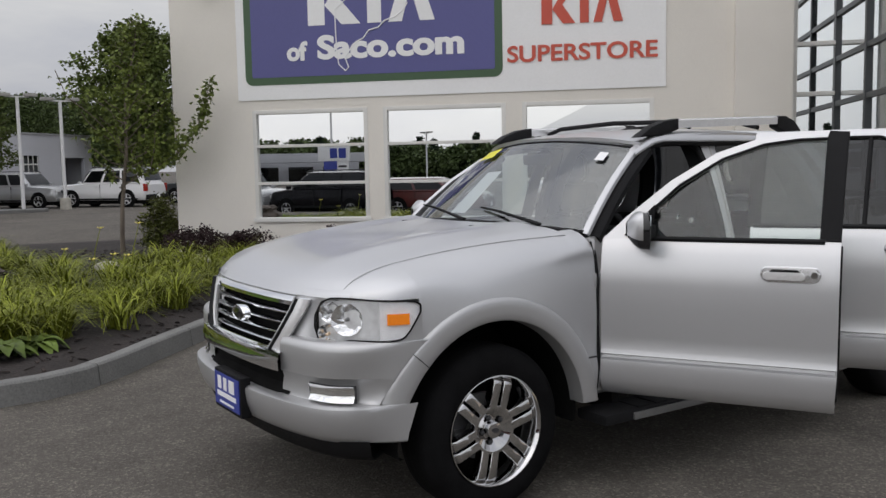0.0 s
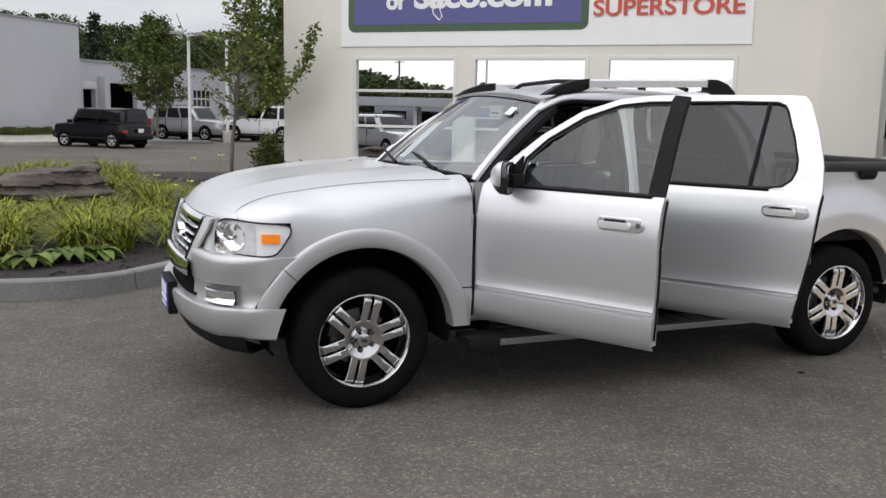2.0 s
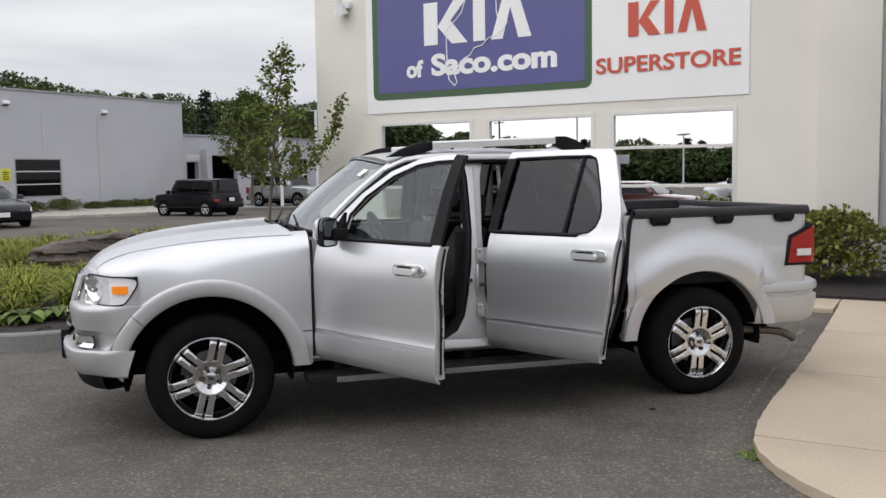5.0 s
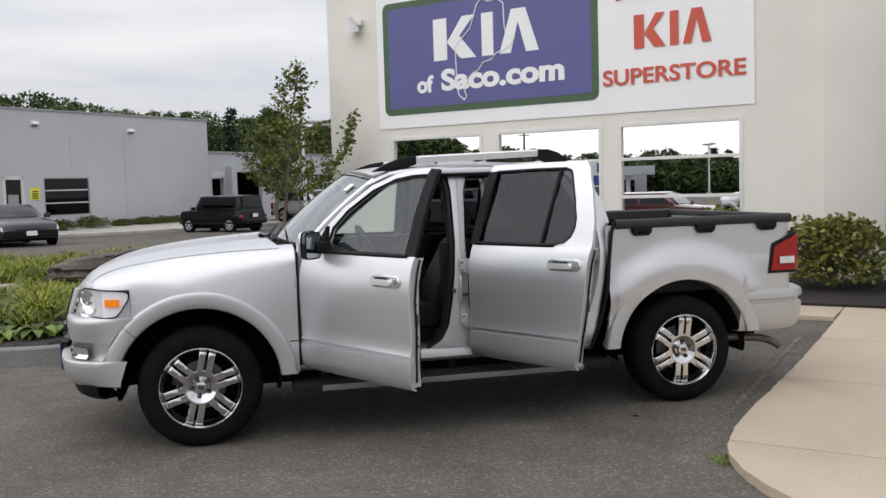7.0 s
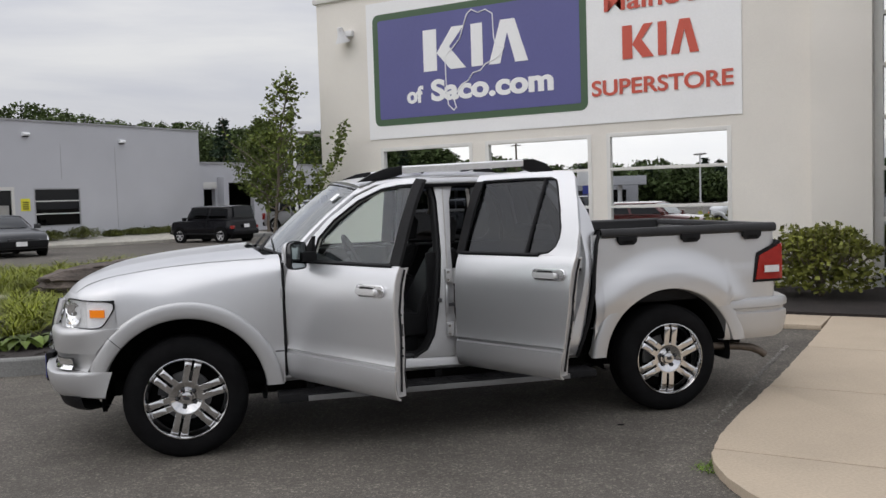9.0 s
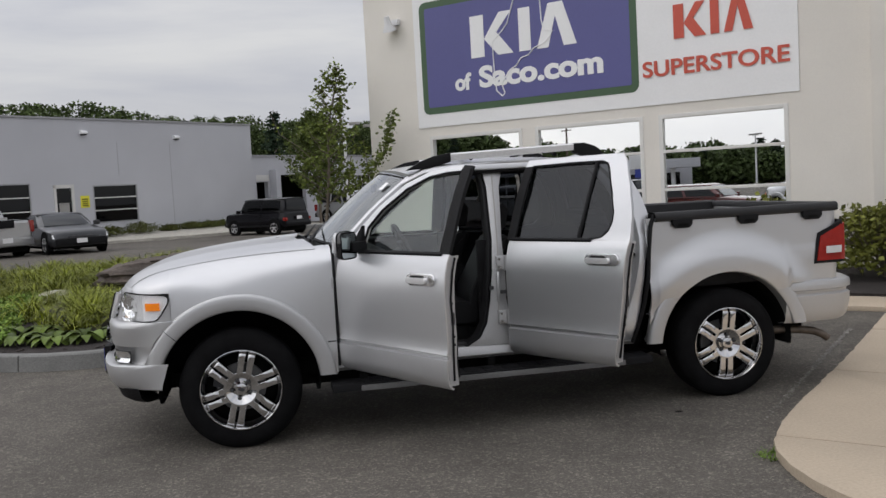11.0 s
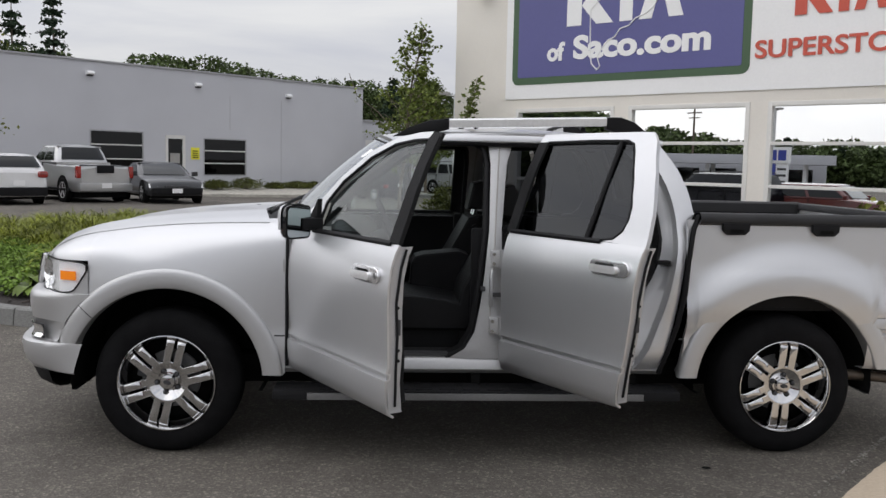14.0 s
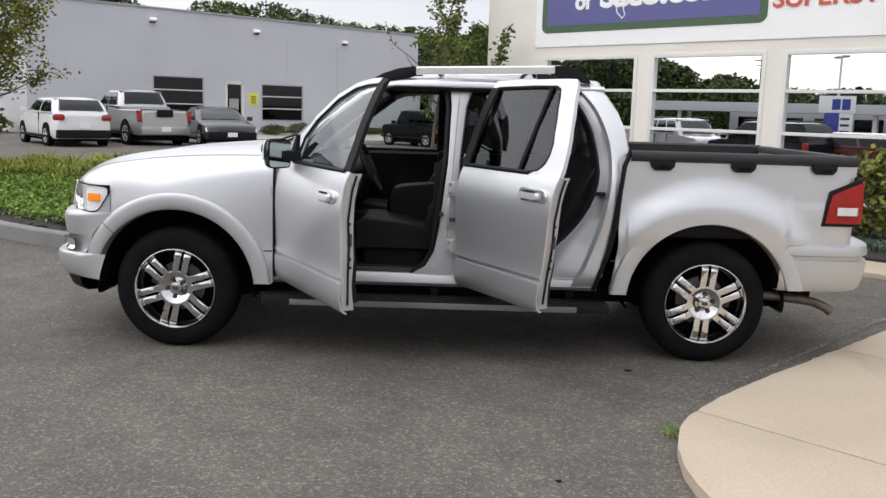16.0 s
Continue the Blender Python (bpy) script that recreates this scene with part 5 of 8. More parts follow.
b = lathe([(0.0, -0.016), (0.042, -0.014), (0.050, -0.008)], 36, axis="x")
part("badge", moved(b, Matrix.Translation((NP(MID, 0.029 + lean(MID, 0.885))[0], MID, 0.885)) @ Matrix.Diagonal((1, 1.25, 0.60, 1))), "gloss", grille, "dark oval badge")

# head lamps
for flip in (False, True):
    hl = new("headlamp")
    hl.parent = truck
    hl["label"] = "clear headlamp with an amber side marker"
    ys_h = [0.0032, 0.0045, 0.006, 0.009, 0.014, 0.019, 0.026, 0.042, 0.062, 0.09, 0.125, 0.165, 0.21, 0.26, 0.31, 0.35]

    def zlim(y):
        lo = curve(y, [(0.0032, 0.960), (0.0045, 0.935), (0.006, 0.912), (0.009, 0.884), (0.014, 0.860), (0.02, 0.848), (0.04, 0.843), (0.19, 0.842), (0.22, 0.826), (0.26, 0.806), (0.31, 0.806), (0.335, 0.830), (0.35, 0.880)])
        hi = curve(y, [(0.0032, 0.990), (0.0045, 1.000), (0.006, 1.005), (0.014, 1.010), (0.05, 1.013), (0.15, 1.018), (0.24, 1.018), (0.29, 1.008), (0.325, 0.985), (0.35, 0.940)])
        return lo, hi

    def lampgrid(o, ysub, f0=0.0, f1=1.0, n=7):
        g = []
        for k in range(n):
            row = []
            for y in ysub:
                lo, hi = zlim(y)
                z = lerp(lo, hi, lerp(f0, f1, k / (n - 1)))
                px_, py_ = NP(y, o)
                row.append((px_, both(py_, flip), z))
            g.append(row)
        return g

    g = [[(*NP(y, 0.003), lerp(0.78, zlim(y)[0], k / 6)) for y in (0.0026, 0.0032, 0.0045, 0.006, 0.009, 0.014, 0.02, 0.026)] for k in range(7)]
    part("fender_corner", skin([[(x, both(y, flip), z) for x, y, z in row] for row in g], 0), "silver", truck)
    gg = lampgrid(0.006, ys_h)
    loop = gg[0] + [r[-1] for r in gg[1:]] + list(reversed(gg[-1]))[1:] + [r[0] for r in reversed(gg[:-1])]
    part("rubber_edge", tube(loop, 0.0042, 6, caps=False), "rubber", hl, "black edge of the lamp")
    part("reflector", skin(lampgrid(-0.012, ys_h[8:]), 0), "reflector", hl, "silver reflector of the headlamp")
    part("side_reflector", skin(lampgrid(0.0, ys_h[:9]), 0), "lampside", hl, "silver side of the headlamp")
    for yb, zb, r in ((0.285, 0.858, 0.046), (0.270, 0.955, 0.048), (0.185, 0.928, 0.070)):
        # faceted bowl: rings of flat chrome facets
        nf = 14 if r > 0.05 else 10
        g = []
        for i_, (f_, dx) in enumerate(((0.12, 0.020), (0.40, 0.012), (0.70, 0.0), (1.0, -0.012))):
            g.append([(dx + (0.004 if (j_ + i_) % 2 else 0.0), r * f_ * math.cos(2 * math.pi * j_ / nf), r * f_ * math.sin(2 * math.pi * j_ / nf)) for j_ in range(nf + 1)])
        part("bulb_bowl", moved(skin(g, 0), Matrix.Translation((NP(yb, -0.004)[0], both(NP(yb, -0.004)[1], flip), zb)) @ Matrix.Rotation((0.75 if not flip else -0.75), 4, "Z")), "bowl", hl, "faceted round lamp bowl", smooth=False)
        part("bulb", moved(lathe([(0.0, -0.016), (0.007, -0.012), (0.009, 0.012)], 12, axis="x"), Matrix.Translation((NP(yb, -0.002)[0], both(NP(yb, -0.002)[1], flip), zb)) @ Matrix.Rotation((0.75 if not flip else -0.75), 4, "Z")), "bulb" if zb < 0.9 else "dullmetal", hl)
    gm = []
    for z in (0.912, 0.920, 0.950, 0.958):
        gm.append([(NP(y, 0.013)[0], both(NP(y, 0.013)[1], flip), z) for y in (0.010, 0.012, 0.017, 0.025, 0.034, 0.041, 0.043)])
    part("side_marker", skin(gm, 0.006 if flip else -0.006), "amber", hl, "amber side marker")
    lens = part("lens", skin(lampgrid(0.009, ys_h), 0), "lampclear", hl, "clear lamp cover")
    lens.visible_shadow = False
    # silver cheek between lamp and grille
    g = [[(*NP(both(lerp(ya, 0.47, k / 6), flip), 0.008 + lean(lerp(ya, 0.47, k / 6), z + (0.05 if z > 0.80 else 0.0))), z) for k in range(7)] for z, ya in ((0.795, 0.25), (0.808, 0.30), (0.835, 0.334), (0.885, 0.352), (0.935, 0.352), (0.975, 0.328), (1.006, 0.295), (1.014, 0.25))]
    part("grille_cheek", skin(g, 0), "silver", truck)
    # painted strip between lamp and hood
    g = [[(*NP(both(lerp(0.17, 0.45, k / 14), flip), o), z) for k in range(15)] for z, o in ((1.014, 0.0), (1.026, -0.006), (1.042, -0.022), (1.055, -0.05))]
    part("lamp_top_panel", skin(g, 0), "silver", truck)

# plate with plain shapes
pl = new("front_plate")
pl.parent = truck
pl["label"] = "blue dealer plate with white writing in a black holder"
px = NP(0.93, 0.075 + lean(MID, 0.52))[0]
part("holder", box(px - 0.022, px + 0.03, 0.72, 1.06, 0.425, 0.615, 0.012), "plastic", pl, "black plate holder")
part("plate", box(px - 0.026, px - 0.021, 0.735, 1.045, 0.445, 0.600), "plate", pl, "blue plate")
for y0, y1, z0, z1 in ((0.955, 1.00, 0.525, 0.585), (0.885, 0.925, 0.525, 0.585), (0.79, 0.855, 0.525, 0.585), (0.77, 1.01, 0.490, 0.512), (0.80, 0.98, 0.458, 0.468)):
    part("mark", box(px - 0.0285, px - 0.0255, y0, y1, z0, z1), "white", pl, "white mark")

# hood
g = []
nu, nv = 24, 28
for i in range(nu + 1):
    u = (i / nu) ** 1.35
    row = []
    for j in range(nv + 1):
        v = j / nv
        ysh = lerp(0.232, 0.130, u)
        y = lerp(ysh, W_T - ysh, v)
        q = abs(v - 0.5) * 2
        x = lerp(NP(y, 0.004)[0], 0.42 + 0.10 * q * q, u)
        row.append((x, y, hood_z(x, y) + 0.001 + 0.012 * math.exp(-((q - 0.62) / 0.14) ** 2) * min(1, u * 4)))
    g.append(row)
part("hood", skin(g, -0.015), "silver", truck, "silver hood")
part("hood_vent", moved(prism(round_poly(0.03, 0.02, 0.008, 3), 1.248, 1.256, "z", 0.003), Matrix.Translation((0.30, 0.60, 0.0))), "plastic", truck, "black washer nozzle")
part("hood_vent", moved(prism(round_poly(0.03, 0.02, 0.008, 3), 1.248, 1.256, "z", 0.003), Matrix.Translation((0.30, 1.26, 0.0))), "plastic", truck, "black washer nozzle")
# cowl and wipers
part("cowl", skin([[(x, y, min(z, hood_z(x, y) - 0.010)) for x, y, z in [(lerp(0.40, 0.60, k / 4) + 0.10 * (abs(y - MID) / MID) ** 2, y, 1.222 - 0.01 * k + 0.02 * (1 - (abs(y - MID) / MID) ** 2)) for y in [lerp(0.17, W_T - 0.17, j / 14) for j in range(15)]]] for k in range(5)], 0.0), "plastic", truck, "black cowl panel")
for y0, y1 in ((0.30, 0.92), (0.95, 1.52)):
    pts = [(0.50, y0, 1.262), (0.53, lerp(y0, y1, 0.3), 1.285), (0.575, lerp(y0, y1, 0.7), 1.312), (0.60, y1, 1.325)]
    part("wiper", tube(pts, [0.012, 0.009, 0.008, 0.006], 6), "plastic", truck, "black windscreen wiper")

# ---- cab: screen, roof, pillars ----
def ws(u, v):
    """Windscreen: u from foot to top, v across."""
    q = (v - 0.5) * 2
    x0, z0 = 0.535 + 0.13 * q * q, 1.240 - 0.028 * q * q
    x1, z1 = 1.075 + 0.10 * q * q, 1.700 - 0.050 * q * q
    half = lerp(0.765, 0.625, u)
    return (lerp(x0, x1, u) - 0.018 * math.sin(math.pi * u), MID + q * half, lerp(z0, z1, u) + 0.010 * math.sin(math.pi * u))


g = [[ws(i / 10, j / 16) for j in range(17)] for i in range(11)]
scr = part("windscreen", skin(g, 0.0), "screen", truck, "clear windscreen with stickers")
scr.visible_shadow = False
part("screen_top_seal", tube([ws(0.97, j / 16) for j in range(17)], 0.006, 6), "rubber", truck)
part("screen_foot_seal", tube([ws(0.015, j / 16) for j in range(17)], 0.014, 6), "rubber", truck)
part("sticker", skin([[tuple(Vector(ws(u, v)) + Vector((-0.012, 0, 0.008))) for v in (0.075, 0.115)] for u in (0.76, 0.86)], 0), "white", scr, "white sticker")
part("sticker", skin([[tuple(Vector(ws(u, v)) + Vector((-0.012, 0, 0.008))) for v in (0.80, 0.86, 0.92, 0.96)] for u in (0.80, 0.93)], 0), "yellow", scr, "yellow price sticker")
part("paper", skin([[tuple(Vector(ws(u, v)) + Vector((0.02, 0, -0.01))) for v in (0.62, 0.74)] for u in (0.12, 0.62)], 0), "white", scr, "white paper sheet behind the windscreen")
mir = box(1.005, 1.025, MID - 0.12, MID + 0.12, 1.555, 1.615, 0.009)
part("rear_view_mirror", mir, "plastic", truck, "black inside mirror")

# roof
g = []
for i in range(17):
    u = i / 16
    x = lerp(1.075, 2.60, u)
    row = []
    for j in range(19):
        q = (j / 18 - 0.5) * 2
        half = 0.655 + 0.01 * math.sin(math.pi * u)
        xx = x + 0.10 * q * q * (1 - u) + (0.03 * q * q * u)
        zc = 1.700 + 0.055 * math.sin(math.pi * min(1, u * 1.05 + 0.02)) ** 0.7 * 1.0 + 0.012 * u
        z = zc - 0.045 * abs(q) ** 3.2
        row.append((xx, MID + q * half, z))
    g.append(row)
part("roof", skin(g, -0.02), "silver", truck, "silver roof")
for flip in (False, True):
    sgn = 1 if flip else -1
    # roof side: gutter and door header
    g = []
    for x in [1.13, 1.17, 1.22, 1.28, 1.35, 1.5, 1.7, 1.9, 2.1, 2.3, 2.45, 2.58, 2.66]:
        top = 1.705 + 0.03 * math.sin(math.pi * min(1, max(0, (x - 1.0) / 1.6)))
        fall = max(0.0, (1.33 - x) / 0.20) ** 1.3 * 0.078
        g.append([(x, both(y, flip), z - fall) for y, z in ((0.31, top - 0.006), (0.283, top - 0.010), (0.270, top - 0.020), (0.263, top - 0.036), (0.258, 1.682), (0.259, 1.672), (0.266, 1.667))])
    part("roof_side", skin(g, 0.0), "silver", truck, "silver roof edge above the doors")
    part("header_seal", tube([(row[-1][0], both(0.285, flip), row[-1][2] - 0.004) for row in g[1:-1]], 0.018, 8), "rubber", truck, "black seal over the door openings")
    # A pillar
    pa = []
    for t in range(9):
        u = t / 8
        c = Vector(ws(u, 0.0))
        x, y, z = c
        pa.append([(x - 0.006, both(y + 0.006, flip), z + 0.004), (x + 0.000, both(y - 0.014, flip), z + 0.004), (x + 0.010, both(y - 0.022, flip), z + 0.000), (x + 0.026, both(y - 0.020, flip), z - 0.010), (x + 0.05, both(y + 0.01, flip), z - 0.025), (x + 0.02, both(y + 0.015, flip), z - 0.01)])
    part("front_pillar", skin([r + [r[0]] for r in pa], 0), "silver", truck, "silver windscreen pillar")
    part("pillar_trim", tube([(Vector(ws(t / 8, 0.0))[0] + 0.066, both(Vector(ws(t / 8, 0.0))[1] - 0.010, flip), Vector(ws(t / 8, 0.0))[2] - 0.034) for t in range(9)], 0.038, 8), "plastic", truck, "black inner pillar trim")
    # scuttle between hood, fender and pillar
    part("scuttle", skin([[(x, both(y, flip), hood_z(x, y) - 0.006) for x in (0.42, 0.50, 0.56, 0.61)] for y in (0.12, 0.15, 0.19)], 0.0), "silver", truck)
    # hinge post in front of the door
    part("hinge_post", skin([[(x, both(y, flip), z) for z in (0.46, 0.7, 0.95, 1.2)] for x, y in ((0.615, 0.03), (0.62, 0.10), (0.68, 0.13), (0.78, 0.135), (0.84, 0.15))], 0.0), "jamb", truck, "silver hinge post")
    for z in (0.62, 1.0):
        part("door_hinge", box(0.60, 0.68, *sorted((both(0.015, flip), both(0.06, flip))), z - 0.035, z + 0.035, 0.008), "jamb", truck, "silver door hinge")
    # dark tube in place of the shade in the hinge gap
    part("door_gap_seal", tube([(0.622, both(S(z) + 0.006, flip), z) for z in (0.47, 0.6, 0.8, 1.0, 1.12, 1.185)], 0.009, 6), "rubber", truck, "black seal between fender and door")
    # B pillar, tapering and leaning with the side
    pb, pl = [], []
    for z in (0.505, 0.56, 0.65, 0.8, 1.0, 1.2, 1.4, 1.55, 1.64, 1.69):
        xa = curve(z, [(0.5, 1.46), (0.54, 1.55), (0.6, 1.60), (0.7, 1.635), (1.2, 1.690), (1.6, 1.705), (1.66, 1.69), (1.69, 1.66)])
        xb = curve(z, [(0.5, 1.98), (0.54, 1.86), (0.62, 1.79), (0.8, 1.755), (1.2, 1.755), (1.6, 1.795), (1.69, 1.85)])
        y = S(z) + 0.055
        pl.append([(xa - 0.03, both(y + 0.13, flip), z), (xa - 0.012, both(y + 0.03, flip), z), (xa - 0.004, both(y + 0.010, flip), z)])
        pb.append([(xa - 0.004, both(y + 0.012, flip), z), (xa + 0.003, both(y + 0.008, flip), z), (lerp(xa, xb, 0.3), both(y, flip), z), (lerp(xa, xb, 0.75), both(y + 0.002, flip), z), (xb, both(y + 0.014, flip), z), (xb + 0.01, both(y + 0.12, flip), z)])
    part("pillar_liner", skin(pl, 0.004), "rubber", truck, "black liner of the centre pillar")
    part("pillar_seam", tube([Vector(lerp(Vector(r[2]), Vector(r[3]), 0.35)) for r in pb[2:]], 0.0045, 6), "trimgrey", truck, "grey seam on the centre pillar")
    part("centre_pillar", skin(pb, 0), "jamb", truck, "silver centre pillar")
    part("pillar_seal", tube([(curve(z, [(0.5, 1.44), (0.54, 1.535), (0.6, 1.585), (0.7, 1.61), (1.2, 1.668), (1.6, 1.680), (1.64, 1.66), (1.665, 1.60)]), both(S(z) + 0.075, flip), z) for z in (0.515, 0.56, 0.65, 0.8, 1.0, 1.2, 1.4, 1.55, 1.63, 1.665)] + [(x, both(S(1.67) + 0.075, flip), curve(x, [(0.9, 1.50), (1.0, 1.58), (1.1, 1.635), (1.25, 1.665), (1.5, 1.67)])) for x in (1.45, 1.30, 1.2)], 0.014, 8), "rubber", truck, "black door seal")
    part("pillar_trim", box(1.60, 1.76, *sorted((both(0.20, flip), both(0.25, flip))), 0.55, 1.2, 0.02), "plastic", truck, "black inner pillar trim")
    for z in (0.69, 1.05):
        hg = part("door_hinge", box(1.690, 1.775, *sorted((both(0.030, flip), both(0.072, flip))), z - 0.045, z + 0.045, 0.008), "clad", truck, "silver door hinge")
        part("knuckle", tube([(1.748, both(0.022, flip), z - 0.05), (1.748, both(0.022, flip), z + 0.05)], 0.013, 10), "clad", hg)
        for dz in (-0.026, 0.026):
            part("bolt_head", moved(lathe([(0.0, -0.008), (0.010, -0.008), (0.012, 0.0)], 6), Matrix.Translation((1.706, both(0.030, flip), z + dz)) @ (Matrix.Rotation(math.pi, 4, "Z") if flip else Matrix.Identity(4))), "rim", hg, "steel bolt head")
    part("check_strap", box(1.705, 1.80, *sorted((both(0.035, flip), both(0.055, flip))), 0.845, 0.868, 0.004), "gplastic", truck, "steel door check strap")
    part("cable_gaiter", tube([(1.700, both(0.060, flip), 0.795), (1.697, both(0.046, flip), 0.83), (1.697, both(0.046, flip), 0.95), (1.704, both(0.060, flip), 0.985)], 0.012, 8), "clad", truck, "silver cable cover on the pillar")
    part("striker", box(1.640, 1.668, *sorted((both(0.058, flip), both(0.085, flip))), 0.872, 0.898, 0.006), "gplastic", truck, "dark door striker")
    # quarter panel behind the rear door: jamb, then outer skin to the bed
    def rear_edge(z):
        return smooth_curve(z, [(0.46, 2.15), (0.55, 2.27), (0.69, 2.375), (0.75, 2.435), (0.83, 2.505), (0.90, 2.553), (1.0, 2.602), (1.1, 2.630), (1.2, 2.635), (1.4, 2.598), (1.55, 2.53), (1.64, 2.45), (1.72, 2.34)])

    def step_edge(z):
        return smooth_curve(z, [(0.46, 2.47), (0.55, 2.535), (0.70, 2.595), (0.85, 2.642), (1.07, 2.682), (1.25, 2.690), (1.4, 2.665), (1.55, 2.60), (1.64, 2.53), (1.72, 2.44)])

    zs = [0.46, 0.50, 0.53, 0.57, 0.62, 0.66, 0.70, 0.75, 0.80, 0.87, 0.95, 1.02, 1.1, 1.16, 1.22, 1.26, 1.30, 1.35, 1.40, 1.45, 1.50, 1.54, 1.58, 1.61, 1.64, 1.67, 1.69, 1.715]
    g = []
    for z in zs:
        xe = rear_edge(z)
        xo = curve(z, [(0.46, 2.60), (0.56, 2.645), (0.70, 2.685), (0.88, 2.715), (1.05, 2.735), (1.22, 2.755), (1.30, 2.80), (1.43, 2.775), (1.55, 2.725), (1.64, 2.665), (1.69, 2.62), (1.715, 2.56)])
        y = S(z)
        xs_ = step_edge(z)
        g.append([(xe - 0.006, both(y + 0.11, flip), z), (xe, both(y + 0.092, flip), z), (xe + 0.010, both(y + 0.084, flip), z), (lerp(xe, xs_, 0.5), both(y + 0.072, flip), z), (xs_ - 0.010, both(y + 0.060, flip), z), (xs_ - 0.002, both(y + 0.045, flip), z),
                  (xs_ + 0.003, both(y + 0.022, flip), z), (xs_ + 0.009, both(y + 0.008, flip), z), (lerp(xs_, xo, 0.6), both(y + 0.004, flip), z), (xo, both(y + 0.012, flip), z), (xo + 0.025, both(y + 0.10, flip), z)])
    part("rear_quarter", skin(g, 0.0), "silver", truck, "silver rear quarter of the cab")
    part("quarter_trim", skin([[(rear_edge(z) - 0.03, both(S(z) + 0.26, flip), z), (rear_edge(z) - 0.004, both(S(z) + 0.112, flip), z)] for z in zs], 0), "plastic", truck, "black inner quarter trim")
    part("quarter_seal", tube([(rear_edge(z) - 0.006, both(S(z) + 0.102, flip), z) for z in zs[1:-1]], 0.012, 8), "rubber", truck, "black door seal")
    part("striker", box(2.592, 2.665, *sorted((both(0.045, flip), both(0.088, flip))), 1.030, 1.052, 0.006), "plastic", truck, "black door striker")
    part("rear_jamb_foot", skin([[(x, both(y, flip), z) for x in (1.80, 2.0, 2.2, 2.40, 2.50)] for y, z in ((0.06, 0.50), (0.12, 0.515), (0.20, 0.515))], 0), "jamb", truck)
    # roof rail: silver bar on black feet
    rr = thing("roof_rail", "", "")
    for k in list(rr.keys()):
        del rr[k]
    rr.parent = truck
    rr["label"] = "silver roof rail with black feet"
    yb = 0.30
    bar = [[(x, both(yb + dy, flip), lerp(1.772, 1.800, (x - 1.5) / 0.84) + dz) for dy, dz in ((-0.028, -0.028), (-0.030, 0.012), (-0.015, 0.022), (0.015, 0.022), (0.030, 0.012), (0.028, -0.028), (-0.028, -0.028))] for x in (1.44, 1.7, 2.0, 2.38)]
    part("bar", skin(bar, 0), "satin", rr, "silver bar")
    for nm, prof in (("front_foot", [(1.16, 1.690), (1.26, 1.745), (1.36, 1.780), (1.47, 1.795), (1.47, 1.735), (1.40, 1.715), (1.32, 1.700)]), ("rear_foot", [(2.34, 1.820), (2.42, 1.822), (2.50, 1.795), (2.555, 1.750), (2.575, 1.715), (2.42, 1.725), (2.34, 1.755)])):
        part(nm, prism(prof, both(yb - 0.033, flip), both(yb + 0.033, flip), "y", 0.010), "plastic", rr, "black rail foot")
for x in (1.62, 2.22):
    part("cross_bar", tube([(x, 0.32, 1.752), (x, 0.45, 1.785), (x, MID, 1.80), (x, W_T - 0.45, 1.785), (x, W_T - 0.32, 1.752)], 0.014, 8), "plastic", truck, "black roof cross bar")

# rear window and cab back
part("cab_back", skin([[(x, y, z) for y in (0.16, 0.5, MID, W_T - 0.5, W_T - 0.16)] for x, z in ((2.66, 0.5), (2.70, 1.0), (2.755, 1.30))], -0.03), "silver", truck, "silver back wall of the cab")
bw = part("rear_window", skin([[(x, lerp(h, W_T - h, j / 6), z) for j in range(7)] for x, z, h in ((2.765, 1.31, 0.22), (2.70, 1.52, 0.28), (2.625, 1.68, 0.34))], 0.0), "tint", truck, "tinted rear window")
bw.visible_shadow = False
part("back_rim", tube([(2.77, 0.20, 1.30), (2.70, 0.26, 1.52), (2.61, 0.33, 1.705), (2.60, MID, 1.735), (2.61, W_T - 0.33, 1.705), (2.70, W_T - 0.26, 1.52), (2.77, W_T - 0.20, 1.30), (2.77, MID, 1.30), (2.77, 0.20, 1.30)], 0.03, 8), "silver", truck)

# ---- cargo bed, tailgate, rear bumper ----
part("bed_floor", box(2.80, 4.16, 0.10, W_T - 0.10, 0.78, 0.82), "plastic", truck, "black bed liner floor")
part("bed_front", box(2.80, 2.84, 0.10, W_T - 0.10, 0.80, 1.305, 0.008), "plastic", truck, "black front wall of the bed")
for flip in (False, True):
    part("bed_liner", box(2.82, 4.15, *sorted((both(0.075, flip), both(0.10, flip))), 0.80, 1.30, 0.004), "plastic", truck, "black bed liner wall")
part("tailgate", box(4.150, 4.225, 0.115, W_T - 0.115, 0.76, 1.262, 0.018), "silver", truck, "silver tailgate")
part("tailgate_cap", box(4.145, 4.235, 0.10, W_T - 0.10, 1.262, 1.310, 0.018), "gplastic", truck, "dark grey tailgate cap")
rbm = new("rear_bumper")
rbm.parent = truck
rbm["label"] = "silver rear bumper"
RB = [(3.755, 0.0), (3.80, -0.010), (3.95, -0.012), (4.10, -0.006), (4.22, 0.02), (4.31, 0.09), (4.365, 0.22), (4.40, 0.45), (4.415, MID)]


def rb_grid(rows):
    plan = RB + [(x, W_T - y) for x, y in reversed(RB[:-1])]
    g = []
    for z, o in rows:
        row = []
        for x, y in plan:
            t = min(1.0, max(0.0, (x - 3.8) / 0.4))
            row.append((x + o * t - 0.0, y - o * (1 - 0.2 * t) if y < MID else y + o * (1 - 0.2 * t), z))
        g.append(row)
    return g


